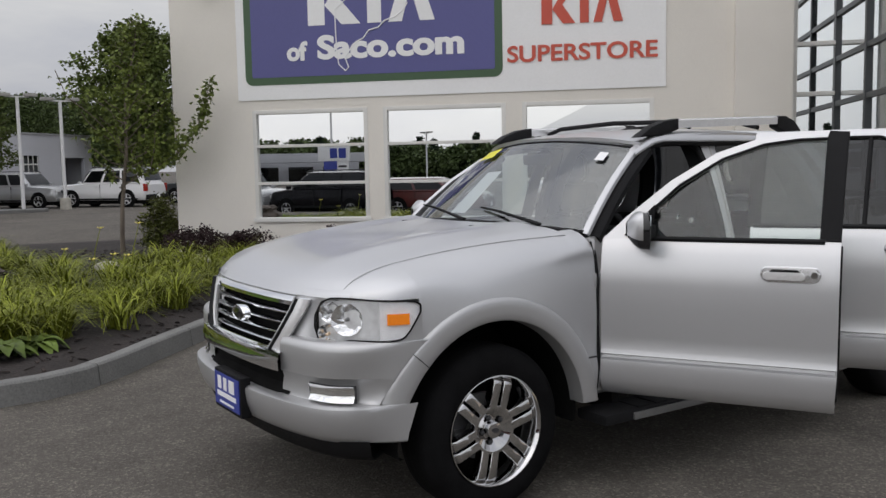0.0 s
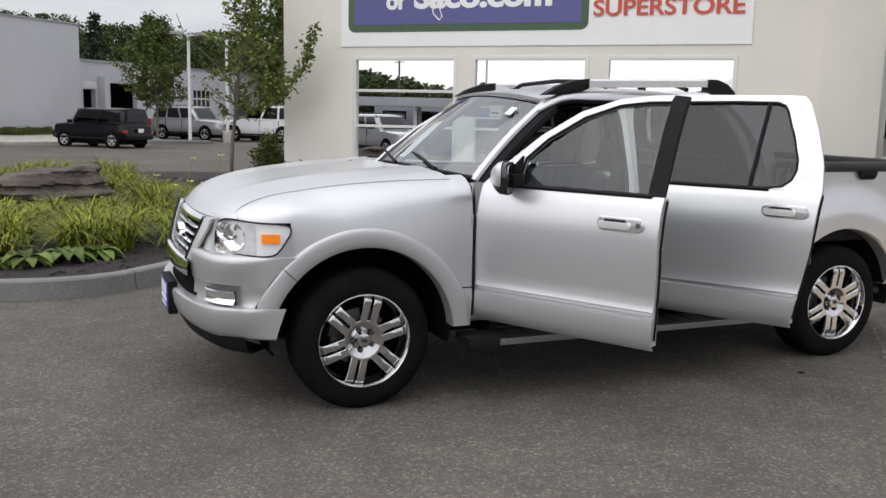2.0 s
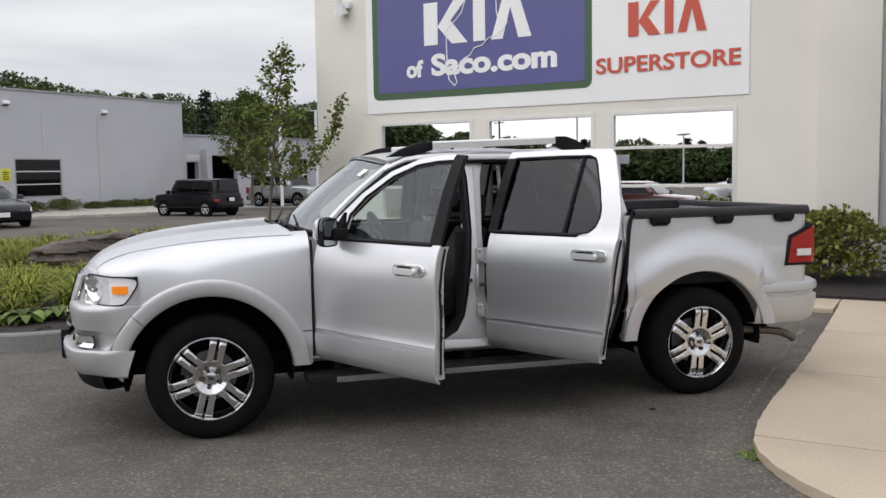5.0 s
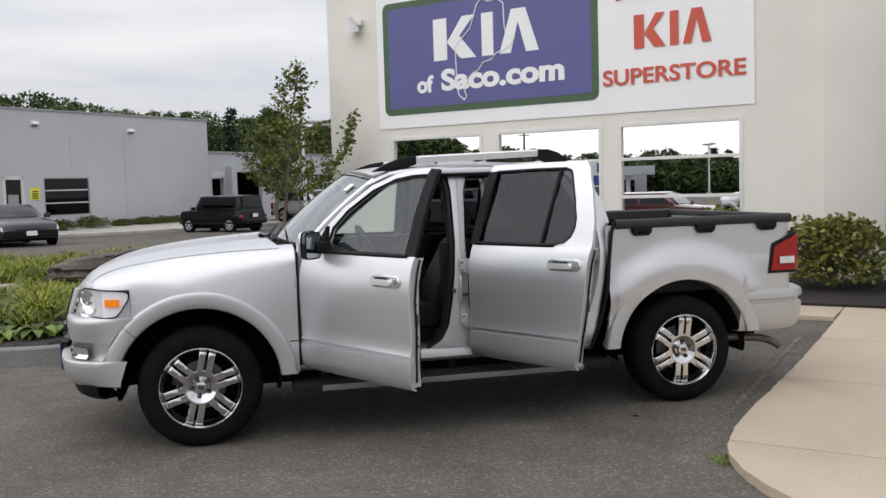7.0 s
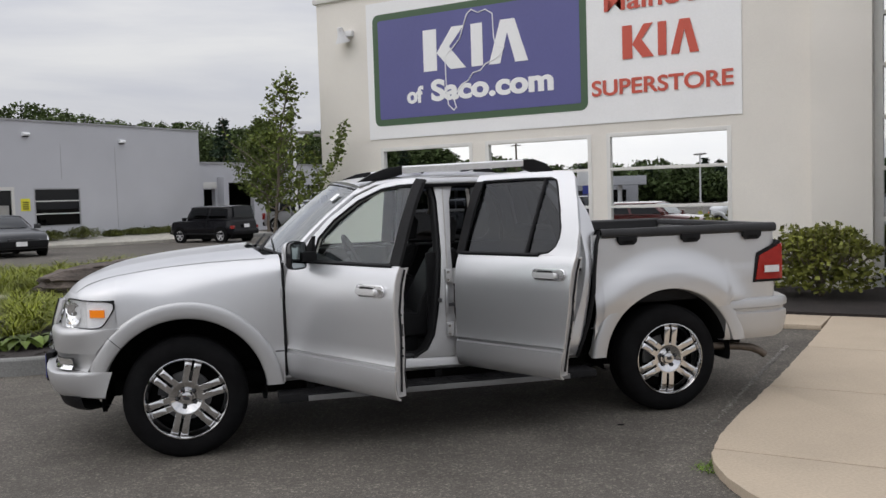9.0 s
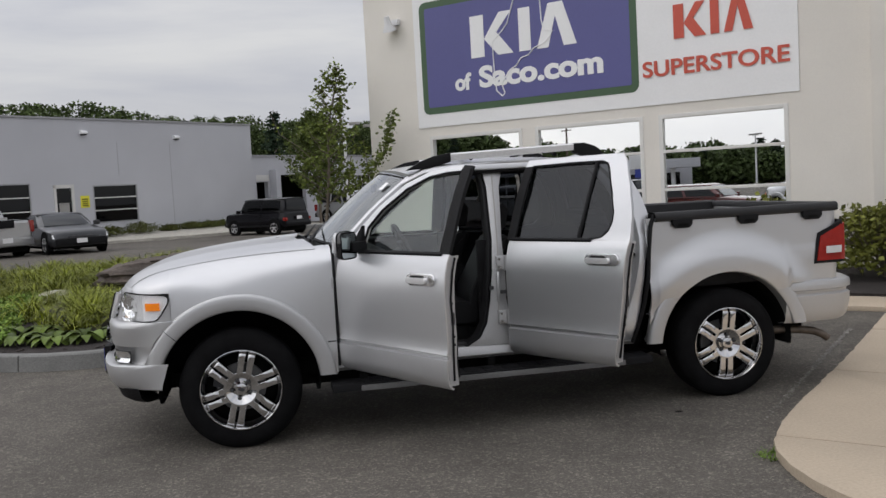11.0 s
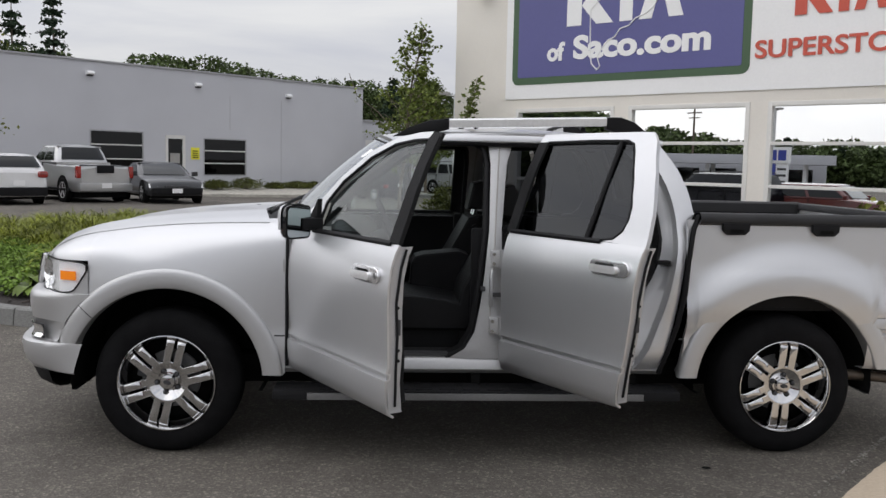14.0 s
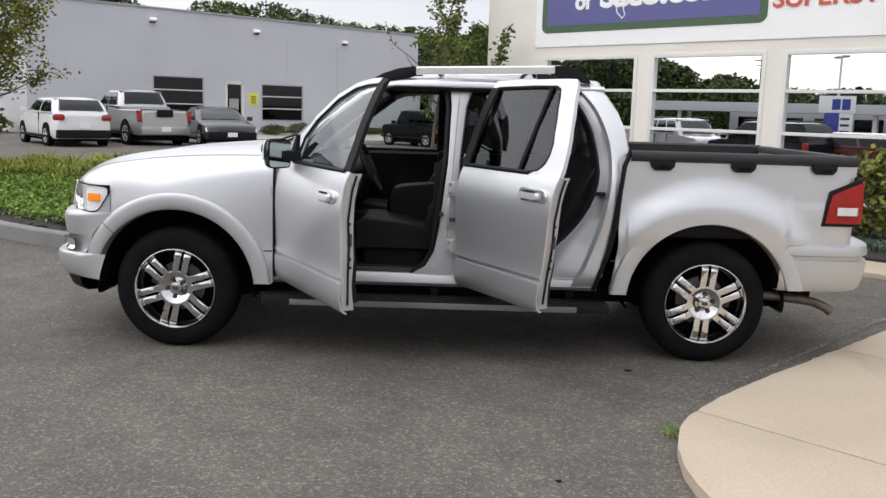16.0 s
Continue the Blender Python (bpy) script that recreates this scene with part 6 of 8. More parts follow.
part("bumper_top", skin(rb_grid([(0.768, -0.10), (0.772, -0.015), (0.760, 0.004), (0.735, 0.010), (0.704, 0.008), (0.694, -0.010), (0.676, -0.013), (0.662, 0.006)]), 0), "clad", rbm)
part("bumper_face", skin(rb_grid([(0.662, 0.006), (0.60, 0.004), (0.55, -0.004), (0.50, -0.016), (0.475, -0.035), (0.470, -0.12)]), 0), "clad", rbm)
part("exhaust", tube([(3.60, 0.17, 0.415), (3.80, 0.14, 0.412), (3.93, 0.115, 0.405), (4.02, 0.098, 0.392), (4.085, 0.084, 0.366), (4.125, 0.075, 0.336)], 0.029, 12, caps=False), "rust", truck, "curved steel exhaust pipe")
part("muffler", tube([(2.9, 0.45, 0.40), (3.66, 0.17, 0.40)], 0.045, 10), "under", truck)

# ---- underside and cabin ----
part("underbody", box(-0.45, 4.1, 0.35, W_T - 0.35, 0.36, 0.46, 0.02), "under", truck, "black underbody")
part("frame_rail", box(-0.3, 3.95, 0.40, 0.48, 0.29, 0.42, 0.01), "under", truck)
part("frame_rail", box(-0.3, 3.95, W_T - 0.48, W_T - 0.40, 0.29, 0.42, 0.01), "under", truck)
# unseen boxes added below the floor to keep light off the ground
part("fuel_tank", box(1.35, 2.75, 0.50, 0.88, 0.21, 0.40, 0.05), "under", truck, "black fuel tank")
part("gearbox", box(0.35, 1.30, MID - 0.16, MID + 0.2, 0.20, 0.42, 0.06), "under", truck)
part("rear_axle", tube([(AX_R, 0.2, 0.36), (AX_R, MID - 0.15, 0.36), (AX_R, MID, 0.36), (AX_R, MID + 0.15, 0.36), (AX_R, W_T - 0.2, 0.36)], [0.05, 0.06, 0.13, 0.06, 0.05], 12), "under", truck)
part("front_axle", tube([(0.0, 0.2, 0.36), (0.0, W_T - 0.2, 0.36)], 0.05, 10), "under", truck)
part("cabin_floor", box(0.75, 2.62, 0.17, W_T - 0.17, 0.47, 0.515, 0.004), "carpet", truck, "black cabin carpet")
part("firewall", box(0.70, 0.76, 0.15, W_T - 0.15, 0.46, 1.2, 0.01), "under", truck)
part("headliner", box(1.25, 2.55, 0.34, W_T - 0.34, 1.665, 1.682, 0.004), "trimgrey", truck, "grey headliner")
dash = prism([(0.74, 0.75), (0.74, 1.16), (0.80, 1.19), (0.98, 1.175), (1.06, 1.12), (1.09, 1.02), (1.04, 0.86), (0.92, 0.74)], 0.16, W_T - 0.16, "y", 0.02)
part("dashboard", dash, "plastic", truck, "black dashboard")
part("centre_console", box(1.0, 1.95, MID - 0.12, MID + 0.12, 0.5, 0.80, 0.04), "plastic", truck, "black centre console")
part("armrest", prism([(1.28, 0.76), (1.285, 0.93), (1.31, 0.975), (1.36, 0.99), (1.58, 1.012), (1.64, 0.99), (1.66, 0.90), (1.64, 0.76)], 0.80, 1.05, "y", 0.022, seg=3), "leather", truck, "black armrest")
part("gear_lever", tube([(1.26, MID, 0.8), (1.29, MID, 0.93)], [0.012, 0.02], 8), "rim", truck)
sw = lathe([(0.185 + 0.016 * math.cos(a), 0.016 * math.sin(a)) for a in [2 * math.pi * k / 10 for k in range(10)]], 36, axis="x", closed=True)
stw = new("steering_wheel")
stw.parent = truck
stw["label"] = "black steering wheel"
stw.matrix_basis = Matrix.Translation((1.16, 0.50, 1.15)) @ Matrix.Rotation(radians(-24), 4, "Y")
part("steering_rim", sw, "leather", stw)
part("steering_hub", box(-0.03, 0.02, -0.10, 0.10, -0.07, 0.07, 0.02), "plastic", stw)
for a in (0, 180, 270):
    part("steering_spoke", moved(box(-0.012, 0.012, -0.02, 0.02, 0.06, 0.18, 0.006), Matrix.Rotation(radians(a - 90), 4, "X")), "gplastic", stw)
part("steering_column", tube([(1.15, 0.5, 1.14), (0.95, 0.5, 1.05)], 0.045, 10), "plastic", truck)


def seat(x, y0, y1, back_top, name, lab, rest=True):
    s_ = new(name)
    s_.parent = truck
    s_["label"] = lab
    part("cushion", prism([(x, 0.62), (x, 0.79), (x + 0.06, 0.83), (x + 0.30, 0.80), (x + 0.50, 0.77), (x + 0.54, 0.70), (x + 0.50, 0.62)], y0, y1, "y", 0.035, seg=3), "leather", s_)
    part("seat_base", box(x + 0.06, x + 0.46, y0 + 0.05, y1 - 0.05, 0.51, 0.63, 0.02), "plastic", s_)
    part("backrest", prism([(x + 0.44, 0.72), (x + 0.50, 0.70), (x + 0.60, 0.76), (x + 0.68, 1.0), (x + 0.76, back_top - 0.03), (x + 0.73, back_top), (x + 0.66, back_top - 0.02), (x + 0.58, 1.05), (x + 0.47, 0.86)], y0, y1, "y", 0.035, seg=3), "leather", s_)
    if rest:
        c = (y0 + y1) / 2
        part("headrest", prism([(x + 0.66, back_top + 0.03), (x + 0.70, back_top + 0.20), (x + 0.76, back_top + 0.215), (x + 0.79, back_top + 0.17), (x + 0.765, back_top + 0.03)], c - 0.13, c + 0.13, "y", 0.03, seg=3), "leather", s_)
        for o in (-0.06, 0.06):
            part("headrest_post", tube([(x + 0.70, c + o, back_top - 0.03), (x + 0.72, c + o, back_top + 0.06)], 0.007, 6), "chrome", s_)
    return s_


seat(1.09, 0.26, 0.74, 1.22, "front_seat", "black leather front seat")
seat(1.00, 1.10, 1.60, 1.22, "front_seat", "black leather front seat")
seat(1.96, 0.22, W_T - 0.22, 1.22, "rear_bench", "black leather rear bench", rest=False)
part("seat_belt", skin([[(x, y, z) for y in (0.375, 0.41)] for x, z in ((1.72, 1.50), (1.74, 1.2), (1.72, 0.85), (1.70, 0.58))], 0.002), "plastic", truck, "black seat belt")
part("belt_buckle", box(1.69, 1.712, 0.368, 0.385, 1.205, 1.235, 0.004), "satin", truck)
for flip in (False, True):
    part("grab_handle", tube([(1.93, both(0.30, flip), 1.62), (1.945, both(0.33, flip), 1.59), (1.955, both(0.335, flip), 1.48), (1.945, both(0.30, flip), 1.44)], 0.012, 8), "trimgrey", truck, "pale grab handle")


# ---- grey workshop building across the lane ----
FS = -32.9     # its face, along local x of the building axes
work = thing("workshop_building", "long grey painted workshop with windows and a door", "building", BF)


def face_wall(name, x, y0, y1, z1, holes, thick, mt, parent, lab=""):
    """A wall at local x, facing +x, with openings (y0, y1, z0, z1)."""
    ys = sorted({y0, y1, *[v for h in holes for v in h[:2]]})
    zs = sorted({-0.4, z1, *[v for h in holes for v in h[2:]]})
    bm = bmesh.new()
    V = {}

    def v(f, i, k):
        if (f, i, k) not in V:
            V[(f, i, k)] = bm.verts.new((x - thick * f, ys[i], zs[k]))
        return V[(f, i, k)]

    def open_(i, k):
        if not (0 <= i < len(ys) - 1 and 0 <= k < len(zs) - 1):
            return True
        cy, cz = (ys[i] + ys[i + 1]) / 2, (zs[k] + zs[k + 1]) / 2
        return any(h[0] < cy < h[1] and h[2] < cz < h[3] for h in holes)

    for i in range(len(ys) - 1):
        for k in range(len(zs) - 1):
            if open_(i, k):
                continue
            for f in (0, 1):
                bm.faces.new([v(f, i, k), v(f, i + 1, k), v(f, i + 1, k + 1), v(f, i, k + 1)])
            for di, dk, (p, q) in ((-1, 0, ((i, k), (i, k + 1))), (1, 0, ((i + 1, k), (i + 1, k + 1))), (0, -1, ((i, k), (i + 1, k))), (0, 1, ((i, k + 1), (i + 1, k + 1)))):
                if open_(i + di, k + dk):
                    bm.faces.new([v(0, *p), v(0, *q), v(1, *q), v(1, *p)])
    return part(name, bm, mt, parent, lab, smooth=False)


WH = 5.56
wa, wb, wdoor = (16.33, 18.84, 0.82, 2.68), (21.97, 24.43, 0.72, 2.50), (19.95, 20.98, 0.16, 2.58)
face_wall("front_wall", FS, 10.9, 32.3, WH, [wa, wb, wdoor], 0.3, "greywall", work)
part("end_wall", box(FS - 14, FS - 0.3, 10.9, 11.2, -0.4, WH), "greywall", work, smooth=False)
part("end_wall", box(FS - 14, FS - 0.3, 32.0, 32.3, -0.4, WH), "greywall", work, smooth=False)
part("roof", box(FS - 14, FS - 0.3, 11.2, 32.0, WH - 0.4, WH - 0.2), "greytrim", work)
part("parapet_cap", box(FS - 0.36, FS + 0.05, 10.85, 32.35, WH, WH + 0.08, 0.01), "greytrim", work, "grey metal parapet cap")
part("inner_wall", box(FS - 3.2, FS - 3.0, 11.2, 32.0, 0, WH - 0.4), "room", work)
for y in (23.47, 26.60):
    part("control_joint", box(FS, FS + 0.004, y - 0.012, y + 0.012, 2.94 if y < 25 else 0.2, 4.55), "greytrim", work)
for n_, (y0, y1, z0, z1) in (("window", wa), ("window", wb)):
    w = new("window")
    w.parent = work
    w["label"] = "dark three-light window in a grey frame"
    for b_ in ((y0, y0 + 0.05, z0, z1), (y1 - 0.05, y1, z0, z1), (y0, y1, z0, z0 + 0.05), (y0, y1, z1 - 0.05, z1)):
        part("frame", box(FS - 0.1, FS + 0.015, *b_), "greytrim", w)
    for k in (1, 2):
        z = lerp(z0, z1, k / 3)
        part("mullion", box(FS - 0.08, FS + 0.01, y0 + 0.05, y1 - 0.05, z - 0.025, z + 0.025), "wframe", w)
    for k in range(3):
        part("pane", box(FS - 0.06, FS - 0.05, y0 + 0.05, y1 - 0.05, lerp(z0, z1, k / 3), lerp(z0, z1, (k + 1) / 3)), "shopglass", w).visible_shadow = False
dr = new("door")
dr.parent = work
dr["label"] = "white framed glass door with a notice"
y0, y1, z0, z1 = wdoor
for b_ in ((y0, y0 + 0.13, z0, z1), (y1 - 0.13, y1, z0, z1), (y0, y1, z1 - 0.16, z1), (y0, y1, z0, z0 + 0.25)):
    part("frame", box(FS - 0.1, FS + 0.02, *b_), "wframe", dr)
part("pane", box(FS - 0.06, FS - 0.05, y0 + 0.13, y1 - 0.13, z0 + 0.25, z1 - 0.16), "shopglass", dr)
part("notice", box(FS - 0.049, FS - 0.045, y0 + 0.26, y1 - 0.26, 1.2, 1.75), "trimgrey", dr, "grey notice")
ys_ = thing("notice_board", "yellow notice board on the grey wall", "sign", BF)
part("board", box(FS, FS + 0.02, 21.28, 21.74, 1.48, 2.04, 0.004), "yellow", ys_)
for k in range(4):
    part("text_bar", box(FS + 0.02, FS + 0.024, 21.36, 21.66, 1.60 + 0.1 * k, 1.55 + 0.1 * k), "plastic", ys_)
for y, z in ((16.35, 5.05), (21.66, 4.95), (27.02, 4.80)):
    wp = thing("wall_pack_light", "white wall pack light on the grey wall", "wall light", BF @ Matrix.Translation((FS, y, z)), group="wall lights of the workshop")
    part("housing", prism([(0.0, -0.06), (0.16, -0.06), (0.20, 0.0), (0.14, 0.10), (0.0, 0.12)], -0.16, 0.16, "y", 0.02), "white", wp)
    part("lens", prism([(0.0, -0.12), (0.10, -0.10), (0.17, -0.06), (0.0, -0.06)], -0.13, 0.13, "y", 0.01), "gplastic", wp, "grey ribbed lens")
# strip of concrete, kerb and low shrubs along its foot
strip = [(12.0, -32.5), (16.0, -32.1), (19.0, -31.3), (21.5, -30.3), (23.5, -29.3), (25.5, -28.5), (28.0, -28.1), (32.5, -28.0)]
bm = skin([[tuple(bw_(lerp(q, FS, u), d, z)) for d, q in strip] for u, z in ((0.0, -0.30), (0.0, -0.07), (0.02, -0.05), (0.5, 0.03), (1.0, 0.14))], 0)
tagged(link("workshop_walk", bm, "stone"), "concrete strip and kerb along the workshop", "kerb", kind="structure")

# ---- garage wing, set back ----
GS = -34.2
gar = thing("garage_wing", "low grey garage wing with open service bays", "building", BF)
bays = [(33.52, 34.72, -0.2, 2.38), (35.5, 38.0, -0.2, 2.78), (43.2, 45.0, -0.2, 2.6), (47.55, 49.8, -0.2, 2.48)]
face_wall("front_wall", GS, 32.3, 50.55, 3.85, bays, 0.3, "greywall", gar)
part("roof", box(GS - 12, GS - 0.3, 32.3, 50.55, 3.5, 3.7), "greytrim", gar)
part("end_wall", box(GS - 12, GS - 0.3, 50.25, 50.55, -0.4, 3.85), "greywall", gar, smooth=False)
# coloured near black so the open bays look unlit
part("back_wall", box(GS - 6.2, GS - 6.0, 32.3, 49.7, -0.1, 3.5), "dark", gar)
part("fascia", box(GS - 0.34, GS + 0.06, 32.3, 50.6, 3.85, 3.97, 0.01), "greytrim", gar)
for a, b_ in ((34.92, 35.32), (32.95, 33.3)):
    part("pier", box(GS, GS + 0.5, a, b_, -0.3, 3.1, 0.01), "greywall", gar, smooth=False)
part("door_head", box(GS - 0.02, GS + 0.05, 33.44, 34.80, 2.42, 2.80, 0.01), "wframe", gar, "pale panel over the door")
sh = new("sectional_door")
sh.parent = gar
sh["label"] = "sectional garage door with rows of panes"
for k in range(5):
    part("rail", box(GS - 0.12, GS - 0.06, 43.2, 45.0, 0.52 * k - 0.04, 0.52 * k + 0.04), "wframe", sh)
for k in range(5):
    part("stile", box(GS - 0.12, GS - 0.06, 43.2 + 0.45 * k - 0.03, 43.2 + 0.45 * k + 0.03, 0, 2.6), "wframe", sh)
part("pane", box(GS - 0.10, GS - 0.09, 43.2, 45.0, 0, 2.6), "carglass", sh)


# ---- vehicles round about ----
def car(name, label, category, m, L, Wd, H, paint, belt, hood, cab, axles, wr, deck=None, kind="suv", facing_lamps=True, rails=False, group="parked cars"):
    """A parked vehicle. Local x forward, origin on the ground at mid length. cab: x of screen foot, roof front, roof rear, rear foot."""
    c = thing(name, label, category, m, group=group)
    h2, w2 = L / 2, Wd / 2
    deck = deck or belt
    zb = 0.24 if kind in ("coupe", "hatch") else 0.34
    xs = [-h2, -h2 + 0.025, -h2 + 0.07, -h2 + 0.14, -h2 + 0.24, -h2 + 0.4, cab[3], lerp(cab[3], cab[0], 0.5), cab[0], lerp(cab[0], h2, 0.5), h2 - 0.35, h2 - 0.22, h2 - 0.13, h2 - 0.065, h2 - 0.025, h2]
    g = []
    for x in xs:
        top = curve(x, [(-h2, deck - 0.10), (-h2 + 0.06, deck), (cab[3], belt if not deck < belt else deck), (cab[3] + 0.05, belt), (cab[0], belt), (cab[0] + 0.15, lerp(belt, hood, 0.25)), (h2 - 0.25, hood), (h2 - 0.05, hood - 0.10), (h2, hood - 0.22)])
        e = 1.0 - 0.13 * max(0, (abs(x) - (h2 - 0.40)) / 0.40) ** 2.2 - 0.05 * max(0, (abs(x) - (h2 - 0.08)) / 0.08) ** 2
        lo = zb + (0.10 if abs(x) > h2 - 0.03 else 0.0)
        w = w2 * e
        def endx(z):
            e_ = max(0.0, (abs(x) - (h2 - 0.18)) / 0.18)
            return x - math.copysign(1.0, x) * 0.075 * e_ * abs((z - lerp(lo, top, 0.45)) / (0.6 * (top - lo))) ** 2

        g.append([(endx(z), y, z) for y, z in ((0, lo), (w * 0.9, lo), (w * 0.98, lo + 0.10), (w, lerp(lo, top, 0.45)), (w * 0.985, lerp(lo, top, 0.62)), (w * 0.96, top - 0.05), (w * 0.90, top - 0.01), (w * 0.55, top + 0.012), (0, top + 0.015),
                                         (-w * 0.55, top + 0.012), (-w * 0.90, top - 0.01), (-w * 0.96, top - 0.05), (-w * 0.985, lerp(lo, top, 0.62)), (-w, lerp(lo, top, 0.45)), (-w * 0.98, lo + 0.10), (-w * 0.9, lo), (0, lo))])
    bm = skin(g, 0)
    for row in (g[0], g[-1]):
        bm.faces.new([bm.verts.new(p) for p in row[:-1]])
    part("body", bm, paint, c)
    # cabin: panes between painted pillars under a roof
    wb, wt = w2 * 0.94, w2 * (0.82 if kind in ("cube", "suv") else 0.77)
    z0, z1 = belt - 0.01, H - 0.05
    xm0, xm1 = lerp(cab[0], cab[3], 0.5), lerp(cab[1], cab[2], 0.5)
    rings = []
    for t in (0.0, 0.25, 0.5, 0.75, 0.92, 1.0):
        bow = 0.025 * math.sin(math.pi * t)
        w, xf, xr, z = lerp(wb, wt, t) + bow, lerp(cab[0], cab[1], t) + bow, lerp(cab[3], cab[2], t) - bow, lerp(z0, z1, t)
        xc = (xf + xr) / 2
        rings.append([(x, y, z) for x, y in ((xf, 0.0), (xf - 0.02, w * 0.55), (xf - 0.07, w * 0.86), (xf - 0.20, w * 0.985), (lerp(xf, xc, 0.5), w), (xc, w), (lerp(xr, xc, 0.5), w), (xr + 0.16, w * 0.985), (xr + 0.05, w * 0.88), (xr, w * 0.55),
                                              (xr, -w * 0.55), (xr + 0.05, -w * 0.88), (xr + 0.16, -w * 0.985), (lerp(xr, xc, 0.5), -w), (xc, -w), (lerp(xf, xc, 0.5), -w), (xf - 0.20, -w * 0.985), (xf - 0.07, -w * 0.86), (xf - 0.02, -w * 0.55), (xf, 0.0))])
    part("cabin", skin(rings, 0), paint, c)

    def pane(q, u0, u1, v0, v1, out, name, lab):
        """A pane let into the quad q, a little proud of it."""
        at = lambda u, v: (Vector(q[0]).lerp(Vector(q[1]), u)).lerp(Vector(q[3]).lerp(Vector(q[2]), u), v) + Vector(out)
        bm = bmesh.new()
        g_ = [[tuple(at(lerp(u0, u1, i_ / 4), lerp(v0, v1, j_ / 4)) + Vector(out) * 2.2 * math.sin(math.pi * lerp(v0, v1, j_ / 4))) for i_ in range(5)] for j_ in range(5)]
        part(name, skin(g_, 0, bm), "carglass", c, lab)

    for s in (-1, 1):
        n = 3 if kind == "suv" else 2
        q = [(cab[0] - 0.16, s * wb, z0), (cab[3] + 0.14, s * wb, z0), (cab[2] + 0.16, s * wt, z1), (cab[1] - 0.16, s * wt, z1)]
        for k in range(n):
            pane(q, k / n + 0.022, (k + 1) / n - 0.022, 0.10, 0.90, (0, s * 0.010, 0.002), "side_window", "dark side window")
        part("wing_mirror", box(cab[0] - 0.22, cab[0] - 0.08, *sorted((s * (w2 - 0.02), s * (w2 + 0.16))), belt - 0.02, belt + 0.13, 0.03), paint, c)
        part("sill_trim", box(-h2 + 0.5, h2 - 0.5, *sorted((s * (w2 - 0.02), s * (w2 + 0.012))), zb + 0.02, zb + 0.10, 0.01), "plastic" if kind != "coupe" else paint, c)
        for k in range(n - 1 if kind != "coupe" else 1):
            xx = lerp(cab[0], cab[3], (k + 0.85) / n)
            part("door_handle", box(xx - 0.02, xx + 0.14, *sorted((s * (w2 - 0.03), s * (w2 + 0.025))), belt - 0.17, belt - 0.13, 0.008), paint, c)
            xd = lerp(cab[0], cab[3], (k + 1) / n)
            part("door_gap", box(xd - 0.006, xd + 0.006, *sorted((s * (w2 - 0.05), s * (w2 + 0.003))), zb + 0.12, belt - 0.03), "rubber", c)
        if rails:
            part("roof_rail", tube([(cab[1] - 0.05, s * wt * 0.95, H - 0.03), (cab[1] - 0.15, s * wt * 0.95, H + 0.04), (cab[2] + 0.2, s * wt * 0.95, H + 0.04), (cab[2] + 0.1, s * wt * 0.95, H - 0.03)], 0.02, 6), "gplastic", c)
    for nm, xa, xb, e_ in (("windscreen", cab[0], cab[1], 1), ("rear_window", cab[3], cab[2], -1)):
        pane([(xa, -wb * 0.9, z0), (xa, wb * 0.9, z0), (xb, wt * 0.9, z1), (xb, -wt * 0.9, z1)], 0.04, 0.96, 0.08 if e_ > 0 else 0.16, 0.92, (e_ * 0.010, 0, 0.006), nm, "dark glass")
    rf = skin([[(x, y, H - 0.055 + 0.055 * (1 - (abs(y) / wt) ** 2.5) * (1 if 0 < i < 4 else 0.3)) for y in (-wt - 0.004, -wt * 0.8, -wt * 0.4, 0, wt * 0.4, wt * 0.8, wt + 0.004)] for i, x in enumerate((cab[1] - 0.01, cab[1] - 0.15, (cab[1] + cab[2]) / 2, cab[2] + 0.15, cab[2] + 0.01))], 0.03)
    part("roof", rf, paint, c)
    # wheels before flat black discs that paint the shaded arch hollows
    for x in axles:
        for s in (-1, 1):
            part("wheel_arch", moved(lathe([(0.0, 0.0), (wr + 0.06, 0.0), (wr + 0.06, 0.12)], 24), Matrix.Translation((x, s * (w2 + 0.004), wr + 0.02)) @ (Matrix.Identity(4) if s < 0 else Matrix.Rotation(math.pi, 4, "Z"))), "under", c)
            wh = new("wheel")
            wh.parent = c
            wh.matrix_basis = Matrix.Translation((x, s * (w2 + 0.008), wr)) @ (Matrix.Identity(4) if s < 0 else Matrix.Rotation(math.pi, 4, "Z"))
            part("tyre", lathe([(wr * 0.66, 0.01), (wr * 0.72, -0.008), (wr * 0.93, -0.006), (wr, 0.03), (wr, 0.18), (wr * 0.7, 0.2)], 28), "tyre", wh)
            part("rim", lathe([(wr * 0.68, 0.02), (wr * 0.66, -0.006), (wr * 0.60, 0.0), (wr * 0.56, 0.03)], 28), "carrim", wh)
            part("rim_well", lathe([(0.0, 0.05), (wr * 0.6, 0.05)], 20), "under", wh)
            for k in range(5):
                part("spoke", moved(box(-wr * 0.10, wr * 0.10, 0.0, 0.03, 0.0, wr * 0.62), Matrix.Rotation(2 * math.pi * k / 5, 4, "Y")), "carrim", wh)
    # lamps, bumpers, plates as plain bars
    for s in (-1, 1):
        if kind == "coupe":
            lp = prism([(h2 - 0.50, hood - 0.07), (h2 - 0.12, hood - 0.12), (h2 - 0.05, hood - 0.24), (h2 - 0.14, hood - 0.25), (h2 - 0.36, hood - 0.17)], s * w2 * 0.60, s * w2 * 0.93, "y", 0.02)
        else:
            lp = box(h2 - 0.20, h2 - 0.015, *sorted((s * w2 * 0.50, s * w2 * 0.88)), hood - 0.27, hood - 0.13, 0.04)
        part("headlamp", lp, "white_lens", c, "clear headlamp")
